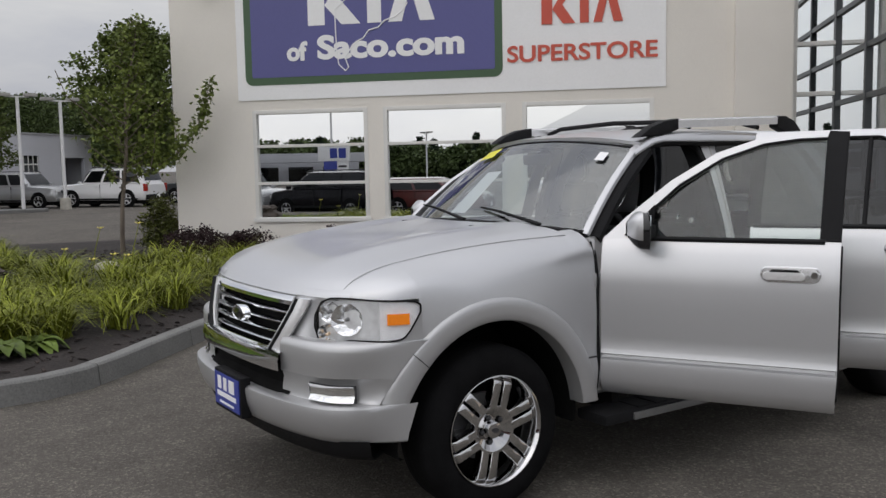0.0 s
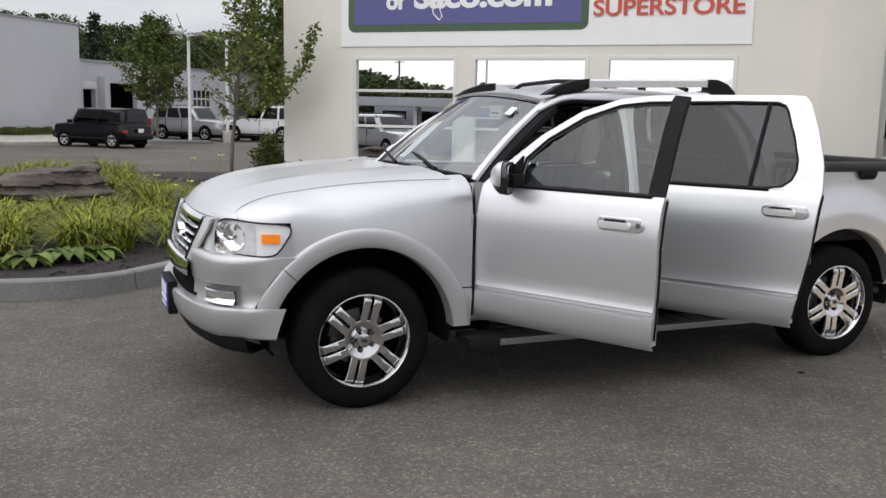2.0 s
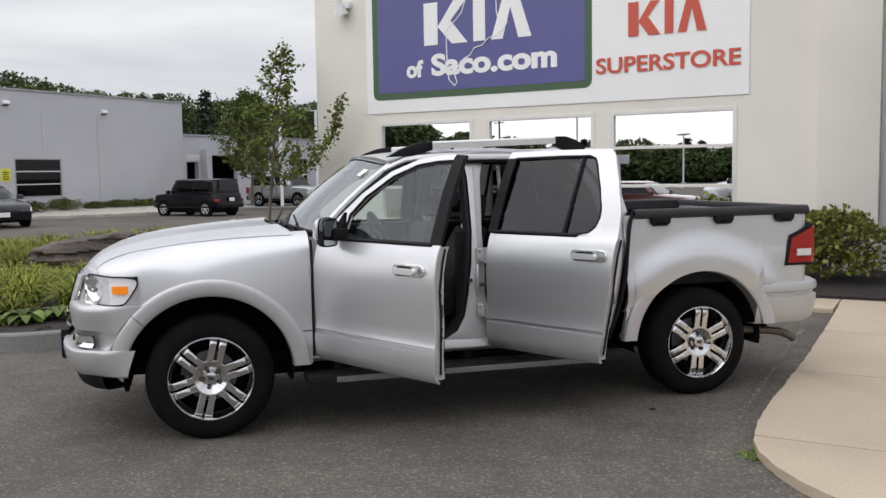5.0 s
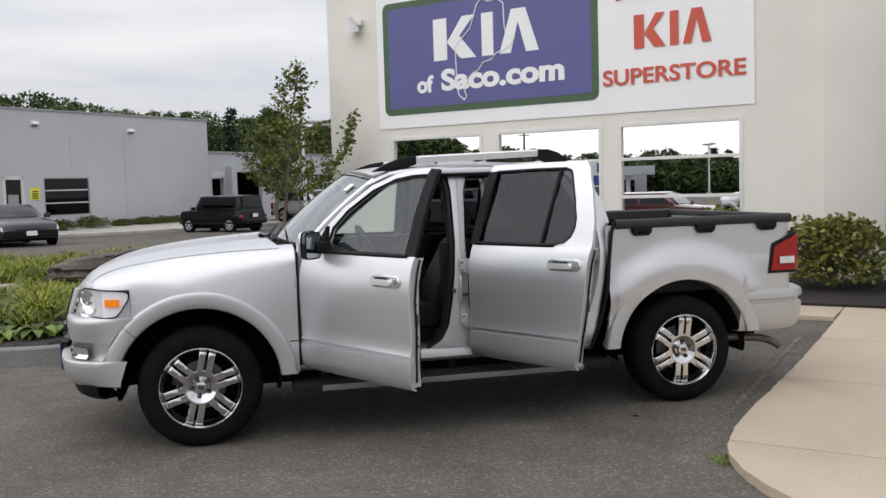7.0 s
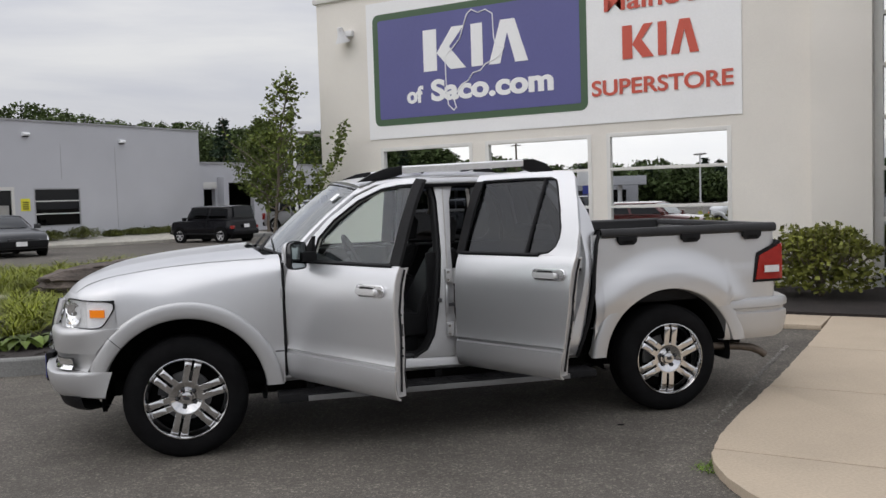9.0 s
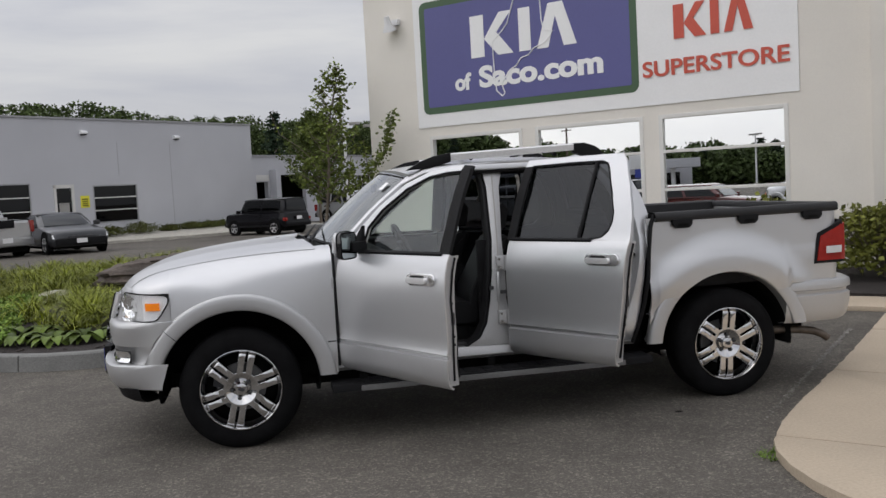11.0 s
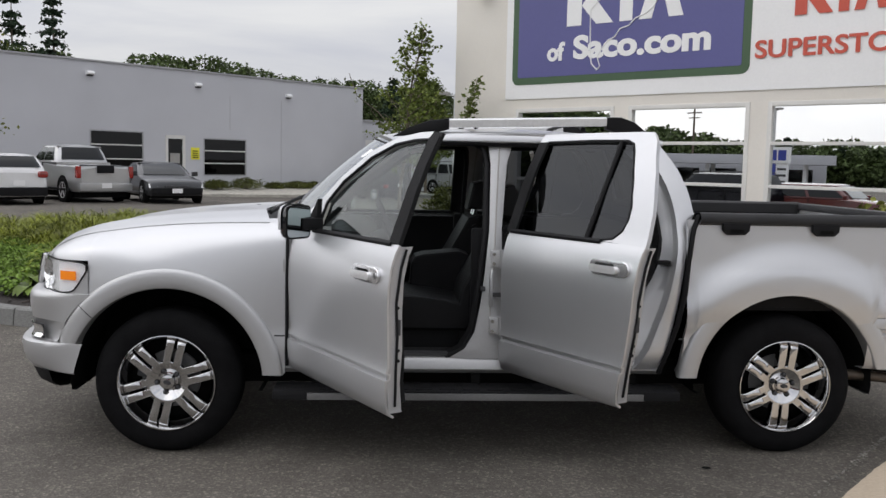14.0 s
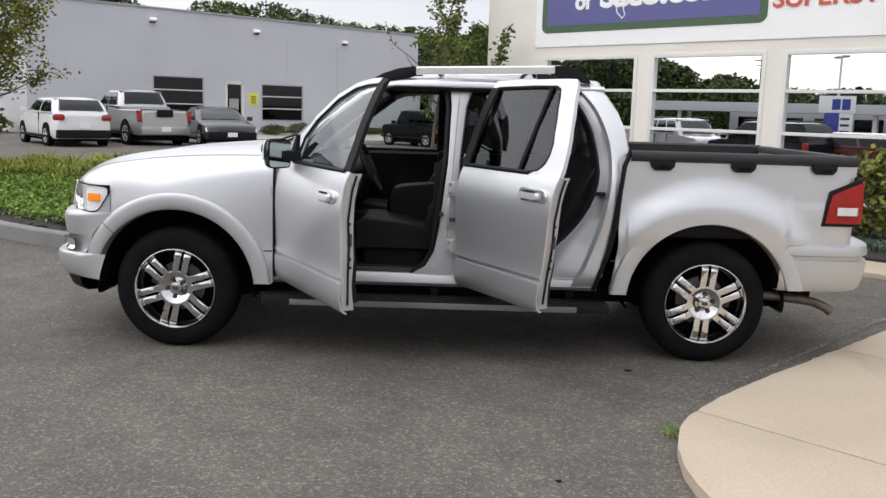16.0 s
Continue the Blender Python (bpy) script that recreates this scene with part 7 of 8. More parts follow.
        zt = (deck - 0.40, deck - 0.03) if kind != "cube" else (0.62, 0.76)
        if kind == "hatch":
            tp = moved(prism(round_poly(0.34, 0.19, 0.075, 6), -0.02, 0.05, "x", 0.018, seg=3), Matrix.Translation((-h2 + 0.045, s * w2 * 0.80, belt - 0.13)) @ Matrix.Rotation(radians(-s * 28), 4, "Z"))
        else:
            tp = box(-h2 - 0.012, -h2 + 0.20, *sorted((s * w2 * 0.83, s * w2 * 0.958)), zt[0], zt[1], 0.03)
        part("tail_lamp", tp, "red", c, "red tail lamp")
    dk = "plastic" if kind in ("suv", "pickup", "hatch") else paint
    part("front_bumper", box(h2 - 0.16, h2 + 0.05, -w2 * 0.86, w2 * 0.86, zb + 0.04, zb + 0.26, 0.05), "plastic" if kind == "coupe" else paint, c)
    part("grille", box(h2 - 0.1, h2 + 0.012, -w2 * 0.40, w2 * 0.40, hood - 0.30, hood - 0.17, 0.02), "gplastic", c, "dark grille")
    part("rear_bumper", box(-h2 - 0.06, -h2 + 0.14, -w2 * 0.90, w2 * 0.90, zb + 0.02, zb + 0.27, 0.05), "carsilver" if kind == "pickup" else dk, c)
    part("plate", box(-h2 - 0.068, -h2 - 0.055, -0.16, 0.16, zb + 0.12 + (0.20 if kind in ("cube", "hatch") else 0), zb + 0.27 + (0.20 if kind in ("cube", "hatch") else 0)), "white", c, "pale plate")
    part("plate", box(h2 + 0.048, h2 + 0.060, -0.16, 0.16, zb + 0.10, zb + 0.24), "white", c, "pale plate")
    part("undertray", box(-h2 + 0.2, h2 - 0.2, -w2 * 0.8, w2 * 0.8, 0.16, zb + 0.02), "under", c)
    if kind == "pickup":
        part("bed_inside", box(-h2 + 0.08, cab[3] - 0.05, -w2 * 0.84, w2 * 0.84, deck - 0.02, deck + 0.004), "plastic", c)
        part("tailgate_badge", box(-h2 - 0.016, -h2 + 0.03, -0.27, 0.27, deck - 0.24, deck + 0.006, 0.03), "plastic", c, "black tailgate panel")
        part("rear_shelf", box(cab[3] - 0.02, cab[3] + 0.03, -wb, wb, deck - 0.1, belt), paint, c)
    return c


def on_lot(s, d, heading):
    """Pose on the ground; heading 0 looks along +s of the building axes."""
    p = bw_(s, d)
    p.z = ground_z(p.x, p.y)
    return Matrix.Translation(p) @ Matrix.Rotation(radians(-45 + heading), 4, "Z")


car("hatchback", "white compact hatchback seen from behind", "car", on_lot(-24.0, 8.80, 174.5), 4.2, 1.76, 1.48, "carwhite", 1.01, 0.88, (0.95, 0.22, -1.60, -2.00), (1.32, -1.26), 0.315, kind="hatch")
car("parked_pickup", "silver compact crew cab pickup with black tailgate badge", "pickup truck", on_lot(-24.75, 11.55, 176), 5.2, 1.85, 1.80, "carsilver", 1.24, 1.10, (1.15, 0.55, -0.65, -0.95), (1.75, -1.55), 0.38, deck=1.16, kind="pickup")
car("coupe", "dark grey two-door sports coupe", "car", on_lot(-22.85, 13.65, -17), 4.2, 1.82, 1.31, "cargrey", 0.86, 0.74, (0.75, -0.05, -0.9, -1.75), (1.35, -1.30), 0.325, deck=0.88, kind="coupe")
car("boxy_car", "black boxy compact car", "car", on_lot(-25.75, 26.0, 180), 3.98, 1.70, 1.65, "carblack", 1.02, 0.97, (1.02, 0.66, -1.82, -1.90), (1.27, -1.26), 0.32, kind="cube")
car("silver_suv", "silver sport utility vehicle", "suv", on_lot(-28.9, 36.3, -2), 4.8, 1.85, 1.80, "carsilver", 1.12, 1.05, (1.0, 0.45, -1.95, -2.25), (1.45, -1.42), 0.37, rails=True)
car("white_suv", "large white sport utility vehicle", "suv", on_lot(-24.7, 37.2, 178), 5.2, 1.98, 1.92, "carwhite", 1.17, 1.10, (1.15, 0.6, -2.15, -2.45), (1.58, -1.50), 0.40, rails=True)
car("dark_suv", "dark grey sport utility vehicle", "suv", on_lot(-21.6, 41.6, 176), 4.8, 1.85, 1.78, "cargrey", 1.12, 1.05, (1.0, 0.45, -1.95, -2.25), (1.45, -1.42), 0.37)
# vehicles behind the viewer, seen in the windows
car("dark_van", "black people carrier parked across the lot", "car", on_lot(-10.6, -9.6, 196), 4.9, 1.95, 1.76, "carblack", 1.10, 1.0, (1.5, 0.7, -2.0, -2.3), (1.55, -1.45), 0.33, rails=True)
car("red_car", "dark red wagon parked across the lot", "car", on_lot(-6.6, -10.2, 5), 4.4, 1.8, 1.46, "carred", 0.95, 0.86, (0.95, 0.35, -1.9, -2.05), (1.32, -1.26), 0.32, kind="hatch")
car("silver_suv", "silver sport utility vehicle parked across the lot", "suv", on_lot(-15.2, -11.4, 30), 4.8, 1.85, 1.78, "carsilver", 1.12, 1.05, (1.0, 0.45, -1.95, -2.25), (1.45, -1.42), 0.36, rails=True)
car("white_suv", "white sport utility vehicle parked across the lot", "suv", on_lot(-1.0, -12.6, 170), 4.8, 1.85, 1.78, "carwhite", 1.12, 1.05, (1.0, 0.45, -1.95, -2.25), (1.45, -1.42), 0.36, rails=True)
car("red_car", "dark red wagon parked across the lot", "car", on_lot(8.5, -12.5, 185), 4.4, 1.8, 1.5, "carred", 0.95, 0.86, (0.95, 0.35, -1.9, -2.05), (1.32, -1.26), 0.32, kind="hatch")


# ---- lamp posts and poles ----
def lamp_post(x, y, h, base, label):
    p = thing("lamp_post", label, "lamp post", Matrix.Translation((x, y, ground_z(x, y))), group="lamp posts")
    if base:
        part("footing", lathe([(0.0, base), (0.24, base), (0.25, base - 0.03), (0.26, 0.0)], 24, axis="z"), "stone", p, "round concrete footing")
    part("post", lathe([(0.085, base or 0.0), (0.085, base + 0.2), (0.075, h), (0.0, h)], 16, axis="z"), "pole", p, "white post")
    part("arm", box(-0.5, 0.5, -0.03, 0.03, h - 0.06, h, 0.01), "pole", p)
    for s in (-1, 1):
        part("lamp_head", box(*sorted((s * 0.28, s * 0.85)), -0.19, 0.19, h - 0.02, h + 0.12, 0.03), "trimgrey", p, "flat lamp head")
    return p


lamp_post(4.45, 41.65, 5.25, 0.0, "white lamp post on a small kerbed island")
lamp_post(6.40, 42.35, 5.15, 0.55, "white lamp post on a round concrete footing")
tagged(link("kerb_island", moved(prism([(3.2 * math.cos(a) , 1.1 * math.sin(a)) for a in [2 * math.pi * k / 28 for k in range(28)]], 0.0, 0.14, "z", 0.03), Matrix.Translation((2.2, 41.3, -0.20)) @ Matrix.Rotation(radians(-8), 4, "Z")), "kerb"), "low kerbed island with a lamp post", "kerb", kind="structure")
q = bw_(-17.7, -60.0)
lamp_post(q.x, q.y, 5.0, 0.6, "tall lamp post across the lot")
q = bw_(-20.6, -40.0)
lamp_post(q.x, q.y, 6.1, 0.6, "tall lamp post across the lot")
for s, d in ((-47.2, -81.8), (14.0, -55.0)):
    q = bw_(s, d)
    up_pole = thing("utility_pole", "wooden utility pole with a cross arm", "utility pole", Matrix.Translation(q))
    part("pole", tube([(0, 0, 0), (0, 0, 8.9)], [0.16, 0.11], 10), "wood", up_pole)
    part("cross_arm", moved(box(-1.1, 1.1, -0.06, 0.06, 8.35, 8.5), Matrix.Rotation(radians(-30), 4, "Z")), "wood", up_pole)
    part("cross_arm", moved(box(-0.8, 0.8, -0.06, 0.06, 7.75, 7.87), Matrix.Rotation(radians(-30), 4, "Z")), "wood", up_pole)
q = bw_(-19.9, -37.6)
pyl = thing("pylon_sign", "blue and white pylon sign across the lot", "sign", Matrix.Translation(q) @ Matrix.Rotation(radians(-45), 4, "Z"))
part("post", box(-0.5, 0.5, -0.15, 0.15, 0, 2.0, 0.02), "plate", pyl, "blue sign post")
part("side_panel", box(0.5, 1.3, -0.12, 0.12, 0.5, 2.0, 0.02), "white", pyl, "white price panel")
part("panel", box(-0.9, 1.4, -0.18, 0.18, 2.0, 3.1, 0.03), "white", pyl, "white sign panel")
for k in range(2):
    part("text_bar", box(0.0 + 0.65 * k, 0.55 + 0.65 * k, 0.18, 0.19, 2.2, 2.9), "plate", pyl)
for k in range(3):
    part("text_bar", box(0.6, 1.2, 0.12, 0.13, 0.7 + 0.42 * k, 0.85 + 0.42 * k), "gplastic", pyl)
q = bw_(-41.0, -74.0, -0.75)
shop = thing("filling_station", "pale filling station with a flat canopy beyond the road", "building", Matrix.Translation(q) @ Matrix.Rotation(radians(-63), 4, "Z"))
part("canopy", box(-13, 13, -3, 5, 2.9, 3.9, 0.03), "greywall", shop, "pale grey canopy")
for x in (-10, 0, 10):
    for y in (-1.5, 3.5):
        part("canopy_post", box(x - 0.2, x + 0.2, y - 0.2, y + 0.2, 0, 2.9), "white", shop)
part("kiosk", box(-6, 12, -12, -5, 0, 3.2), "greywall", shop, "grey kiosk", smooth=False)
for k in range(4):
    part("window", box(-5 + 4.2 * k, -2 + 4.2 * k, -5.0, -4.97, 0.6, 2.4), "carglass", shop)


# ---- plants ----
rng = random.Random(7)


def leaf_quads(bm, centre, n, spread, size, rnd, flat=0.5, droop=0.0):
    """n small pointed leaves scattered round a centre."""
    for _ in range(n):
        p = Vector(centre) + Vector((rnd.gauss(0, spread[0]), rnd.gauss(0, spread[1]), rnd.gauss(0, spread[2])))
        d = Vector((rnd.uniform(-1, 1), rnd.uniform(-1, 1), rnd.uniform(-0.7, 0.5) - droop)).normalized()
        s = d.cross(Vector((rnd.uniform(-1, 1), rnd.uniform(-1, 1), rnd.uniform(-1, 1)))).normalized()
        L = size * rnd.uniform(0.7, 1.3)
        w = L * 0.34
        nrm = d.cross(s)
        a = bm.verts.new(p)
        b = bm.verts.new(p + d * L * 0.45 + s * w + nrm * L * 0.08)
        c = bm.verts.new(p + d * L)
        e = bm.verts.new(p + d * L * 0.45 - s * w + nrm * L * 0.08)
        bm.faces.new([a, b, c, e])


def blade(bm, base, a, length, arch_, w, rnd):
    """One arching grass blade."""
    d = Vector((math.cos(a), math.sin(a), 0))
    s = Vector((-d.y, d.x, 0))
    prev = None
    for k in range(5):
        u = k / 4
        p = Vector(base) + d * (length * arch_ * u ** 1.4) + Vector((0, 0, length * (u * 0.95 - arch_ * 0.85 * u ** 2.6)))
        ww = w * (1 - u) ** 0.7 + 0.001
        row = [bm.verts.new(p - s * ww), bm.verts.new(p + s * ww)]
        if prev:
            bm.faces.new([prev[0], prev[1], row[1], row[0]])
        prev = row


def tree(name, label, x, y, h, trunk_h, r0, crown_r, limbs, leaves, size, mt, seed, z0=0.0, shape=None, extra=(), lean=(0.0, 0.0)):
    rnd = random.Random(seed)
    t = thing(name, label, "tree", Matrix.Translation((x, y, z0)))
    top = h * 0.96
    spine = [(0.05 * math.sin(k * 1.3 + seed) * (k / 9) + lean[0] * (k / 9) ** 1.5, 0.05 * math.cos(k * 1.7 + seed) * (k / 9) + lean[1] * (k / 9) ** 1.5, top * k / 9) for k in range(10)]
    bm = tube([(p[0], p[1], p[2]) for p in spine], [lerp(r0, 0.012, (k / 9) ** 0.8) for k in range(10)], 10)
    cb = bmesh.new()
    for i in range(limbs):
        f = (i + rnd.random()) / limbs
        z = lerp(trunk_h, h * 0.93, f)
        a = i * 2.4 + rnd.uniform(-0.4, 0.4)
        reach = crown_r * (shape(f) if shape else (1 - f) ** 0.6 * 0.9 + 0.12) * rnd.uniform(0.65, 1.15)
        rise = reach * rnd.uniform(0.45, 1.0)
        pts = []
        for k in range(5):
            u = k / 4
            pts.append(Vector((math.cos(a) * reach * u + rnd.gauss(0, 0.03) + lean[0] * (z / top) ** 1.5, math.sin(a) * reach * u + rnd.gauss(0, 0.03) + lean[1] * (z / top) ** 1.5, z + rise * u ** 1.3)))
        tube(pts, [lerp(r0 * 0.32 * (1 - 0.6 * f), 0.006, k / 4) for k in range(5)], 5, bm)
        per = 16
        for k in range(max(3, int(leaves / limbs / per))):
            u = rnd.uniform(0.18, 1.0)
            j = min(3, int(u * 4))
            c = pts[j].lerp(pts[j + 1], min(1.0, u * 4 - j))
            w_ = Vector((math.cos(a) + rnd.gauss(0, 0.8), math.sin(a) + rnd.gauss(0, 0.8), rnd.uniform(0.0, 1.3))).normalized() * crown_r * rnd.uniform(0.12, 0.30)
            tube([c, c + w_ * 0.55, c + w_], [0.006, 0.004, 0.002], 3, bm)
            g_ = 0.035 * crown_r + 0.02
            for q_ in range(per):
                leaf_quads(cb, c + w_ * rnd.uniform(0.15, 1.1), 1, (g_, g_, g_), size, rnd, droop=0.15)
    for pts, n in extra:
        P = [Vector(p) for p in pts]
        tube(P, [lerp(r0 * 0.25, 0.006, k / (len(P) - 1)) for k in range(len(P))], 5, bm)
        for k in range(n):
            u = (0.15 + 0.85 * rnd.random()) * (len(P) - 1)
            j = min(len(P) - 2, int(u))
            leaf_quads(cb, P[j].lerp(P[j + 1], u - j), 1, (0.05, 0.05, 0.06), size, rnd)
    part("trunk", bm, "bark", t, "grey-brown trunk and limbs")
    part("crown", cb, mt, t, "crown of small leaves", smooth=False)
    return t


tree("young_tree", "young street tree with an upright leafy crown", 1.30, 11.63, 3.95, 1.20, 0.042, 0.80, 38, 2250, 0.080, "leaf3", 3, 0.15,
     shape=lambda f: curve(f, [(0, 0.45), (0.12, 0.85), (0.35, 0.75), (0.55, 0.48), (0.8, 0.36), (1, 0.18)]),
     extra=(([(0.0, 0, 1.15), (0.45, -0.18, 1.42), (0.85, -0.36, 1.68), (1.10, -0.50, 2.02), (1.24, -0.58, 2.42), (1.34, -0.64, 2.86)], 520), ([(0.85, -0.36, 1.68), (0.84, -0.34, 2.0), (0.80, -0.34, 2.38)], 110), ([(0.45, -0.18, 1.42), (0.52, -0.2, 1.75), (0.55, -0.2, 2.05)], 90), ([(0, 0, 1.9), (-0.4, -0.1, 2.3), (-0.75, -0.2, 2.55), (-0.9, -0.2, 2.95)], 14)), lean=(0.38, 0.05))
tree("street_tree", "dense street tree beside the car park", 3.05, 43.2, 6.2, 1.45, 0.09, 1.70, 70, 11000, 0.15, "leaf", 11, -0.2,
     shape=lambda f: curve(f, [(0, 0.7), (0.2, 1.0), (0.5, 0.8), (0.8, 0.45), (1, 0.2)]))
tree("street_tree", "large dense tree at the end of the lot", 14.4, 58.5, 11.0, 1.8, 0.18, 4.2, 90, 20000, 0.30, "leaf", 17, 0.0,
     shape=lambda f: curve(f, [(0, 0.7), (0.2, 1.0), (0.5, 0.85), (0.8, 0.5), (1, 0.2)]))
tree("locust_tree", "leafy tree with long yellowish fronds", -7.9, 12.4, 4.9, 1.3, 0.08, 1.75, 70, 16000, 0.085, "leaf2", 23, 0.0,
     shape=lambda f: curve(f, [(0, 0.75), (0.25, 1.0), (0.6, 0.8), (1, 0.3)]))


def shrub(name, label, x, y, z, rx, rz, n, size, mt, seed, category="shrub", shoots=0):
    rnd = random.Random(seed)
    t = thing(name, label, category, Matrix.Translation((x, y, z)), group="")
    st = bmesh.new()
    cb = bmesh.new()
    for k in range(14):
        a, r = rnd.uniform(0, 6.28), rx * rnd.uniform(0.2, 0.8)
        tip = Vector((math.cos(a) * r, math.sin(a) * r, rz * rnd.uniform(0.5, 0.95)))
        tube([(0, 0, 0), tip * 0.5 + Vector((0, 0, 0.05)), tip], [0.014, 0.009, 0.004], 5, st)
    for k in range(n):
        a, u = rnd.uniform(0, 6.283), rnd.uniform(-0.15, 1)
        rr = (rnd.random() ** 0.38)
        lump = 1 + 0.42 * noise.noise(Vector((math.cos(a) * 1.7 + seed, math.sin(a) * 1.7, u * 2.6))) + 0.14 * noise.noise(Vector((math.cos(a) * 4.5, math.sin(a) * 4.5 + seed, u * 6)))
        w = math.sqrt(max(0.0, 1 - u * u)) if u > 0 else 0.95
        p = (math.cos(a) * rx * rr * w * lump, math.sin(a) * rx * rr * w * lump, rz * (0.28 + 0.72 * max(u, -0.3)) * (0.75 + 0.25 * rr) * lump)
        leaf_quads(cb, p, 1, (0.01, 0.01, 0.01), size, rnd)
    for k in range(shoots):
        a, r = rnd.uniform(0, 6.283), rx * rnd.random() ** 0.5 * 0.95
        p0 = Vector((math.cos(a) * r * 0.8, math.sin(a) * r * 0.8, rz * 0.55))
        p1 = Vector((math.cos(a) * r * 1.08, math.sin(a) * r * 1.08, rz * (1.0 - 0.45 * (r / rx) ** 2) + rnd.uniform(0.02, 0.16)))
        tube([p0, p0.lerp(p1, 0.6), p1], [0.006, 0.005, 0.003], 4, st)
        for q_ in range(12):
            leaf_quads(cb, p0.lerp(p1, rnd.uniform(0.55, 1.02)), 1, (0.022, 0.022, 0.02), size * 0.9, rnd, droop=-0.4)
    part("stem", st, "bark", t)
    part("foliage", cb, mt, t, smooth=False)
    return t


for k, (s, d, rx, rz) in enumerate(((-6.15, 9.35, 0.52, 0.50), (-5.35, 9.30, 0.50, 0.46), (-4.0, 9.45, 0.48, 0.48), (-2.9, 9.45, 0.45, 0.45))):
    p = bw_(s, d)
    shrub("barberry_bush", "low dark purple bush against the wall", p.x, p.y, 0.12, rx, rz, 4200, 0.042, "barberry", 31 + k, "bush")
shrub("green_bush", "rounded green bush at the building corner", 2.17, 12.38, 0.12, 0.36, 0.86, 4200, 0.05, "boxwood", 41, "bush")
for k, (s, d, rx, rz, n) in enumerate(((0.85, 8.9, 0.80, 0.98, 4200), (2.45, 8.85, 0.74, 0.92, 3000))):
    p = bw_(s, d)
    shrub("broadleaf_shrub", "olive green broadleaf shrub in the mulch bed", p.x, p.y, 0.08, rx, rz * 0.93, int(n * 0.62), 0.085, "broadleaf", 51 + k, shoots=130)
for k, (d, r, h) in enumerate(((22.2, 0.62, 0.46), (23.9, 0.85, 0.52), (25.6, 0.5, 0.30), (27.0, 0.75, 0.36), (28.1, 0.7, 0.34), (29.2, 0.7, 0.32), (30.3, 0.7, 0.34), (31.4, 0.6, 0.30))):
    p = bw_(-32.2, d)
    shrub("low_shrub", "low green shrub at the foot of the grey wall", p.x, p.y, 0.08, r, h, 1700, 0.075, "boxwood", 61 + k)
p = bw_(-33.8, 8.8)
shrub("green_hedge", "clipped green hedge beside the workshop", p.x, p.y, 0.0, 1.6, 1.3, 1600, 0.2, "boxwood", 75, "hedge")
jun = bmesh.new()
for k in range(2600):
    s, d_ = rng.uniform(0.1, 1.9), rng.uniform(7.75, 8.35)
    if noise.noise(Vector((s * 1.6, d_ * 1.6, 9))) > -0.15:
        blade(jun, bw_(s, d_, 0.08), rng.uniform(0, 6.283), rng.uniform(0.10, 0.24), rng.uniform(0.6, 1.0), 0.006, rng)
tagged(link("creeping_juniper", jun, "juniper", smooth=False), "low blue-green creeping juniper in the mulch", "ground cover", kind="stuff")


def in_bed(x, y, margin):
    return inside(x, y, inner) and min(math.dist((x, y), p) for p in dense) > margin


rock_c = Vector((-1.55, 9.05, 0))
grass = bmesh.new()
n_c = 0
while n_c < 250:
    x, y = rng.uniform(-4.6, 3.2), rng.uniform(4.0, 14.8)
    if not in_bed(x, y, 0.55 if x > -1.35 else 0.95):
        continue
    if x < -2.6 - 0.10 * (y - 4) and y < 8.0:
        continue
    if abs((x - rock_c.x) / 1.25) ** 2 + abs((y - rock_c.y) / 0.9) ** 2 < 1:
        continue
    if y > 9.4 and x > -0.3 and not (x > 1.2 and y < 10.2):
        continue
    if y > 12.6 and rng.random() < 0.35:
        continue
    n_c += 1
    hgt = rng.uniform(0.48, 0.74) * (0.85 if y < 5.2 else 1.0) * (0.72 if 6.6 < y < 9.6 and x < -0.5 else 1.0)
    for k in range(rng.randint(66, 88)):
        blade(grass, (x + rng.gauss(0, 0.045), y + rng.gauss(0, 0.045), bed_z(x, y) - 0.01), rng.uniform(0, 6.283), hgt * rng.uniform(0.65, 1.15), rng.uniform(0.45, 1.0), rng.uniform(0.005, 0.010), rng)
tries = 0
while n_c < 345 and tries < 4000:
    tries += 1
    x, y = rng.uniform(-7.2, -2.9), rng.uniform(8.4, 12.6)
    if not in_bed(x, y, 0.3) or abs((x - rock_c.x) / 1.35) ** 2 + abs((y - rock_c.y) / 1.0) ** 2 < 1:
        continue
    n_c += 1
    hgt = rng.uniform(0.42, 0.68)
    for k in range(60):
        blade(grass, (x + rng.gauss(0, 0.05), y + rng.gauss(0, 0.05), bed_z(x, y) - 0.01), rng.uniform(0, 6.283), hgt * rng.uniform(0.65, 1.15), rng.uniform(0.45, 1.0), rng.uniform(0.005, 0.010), rng)
tagged(link("daylily_grass", grass, "grass", smooth=False), "arching yellow-green daylily foliage", "grass", kind="stuff")


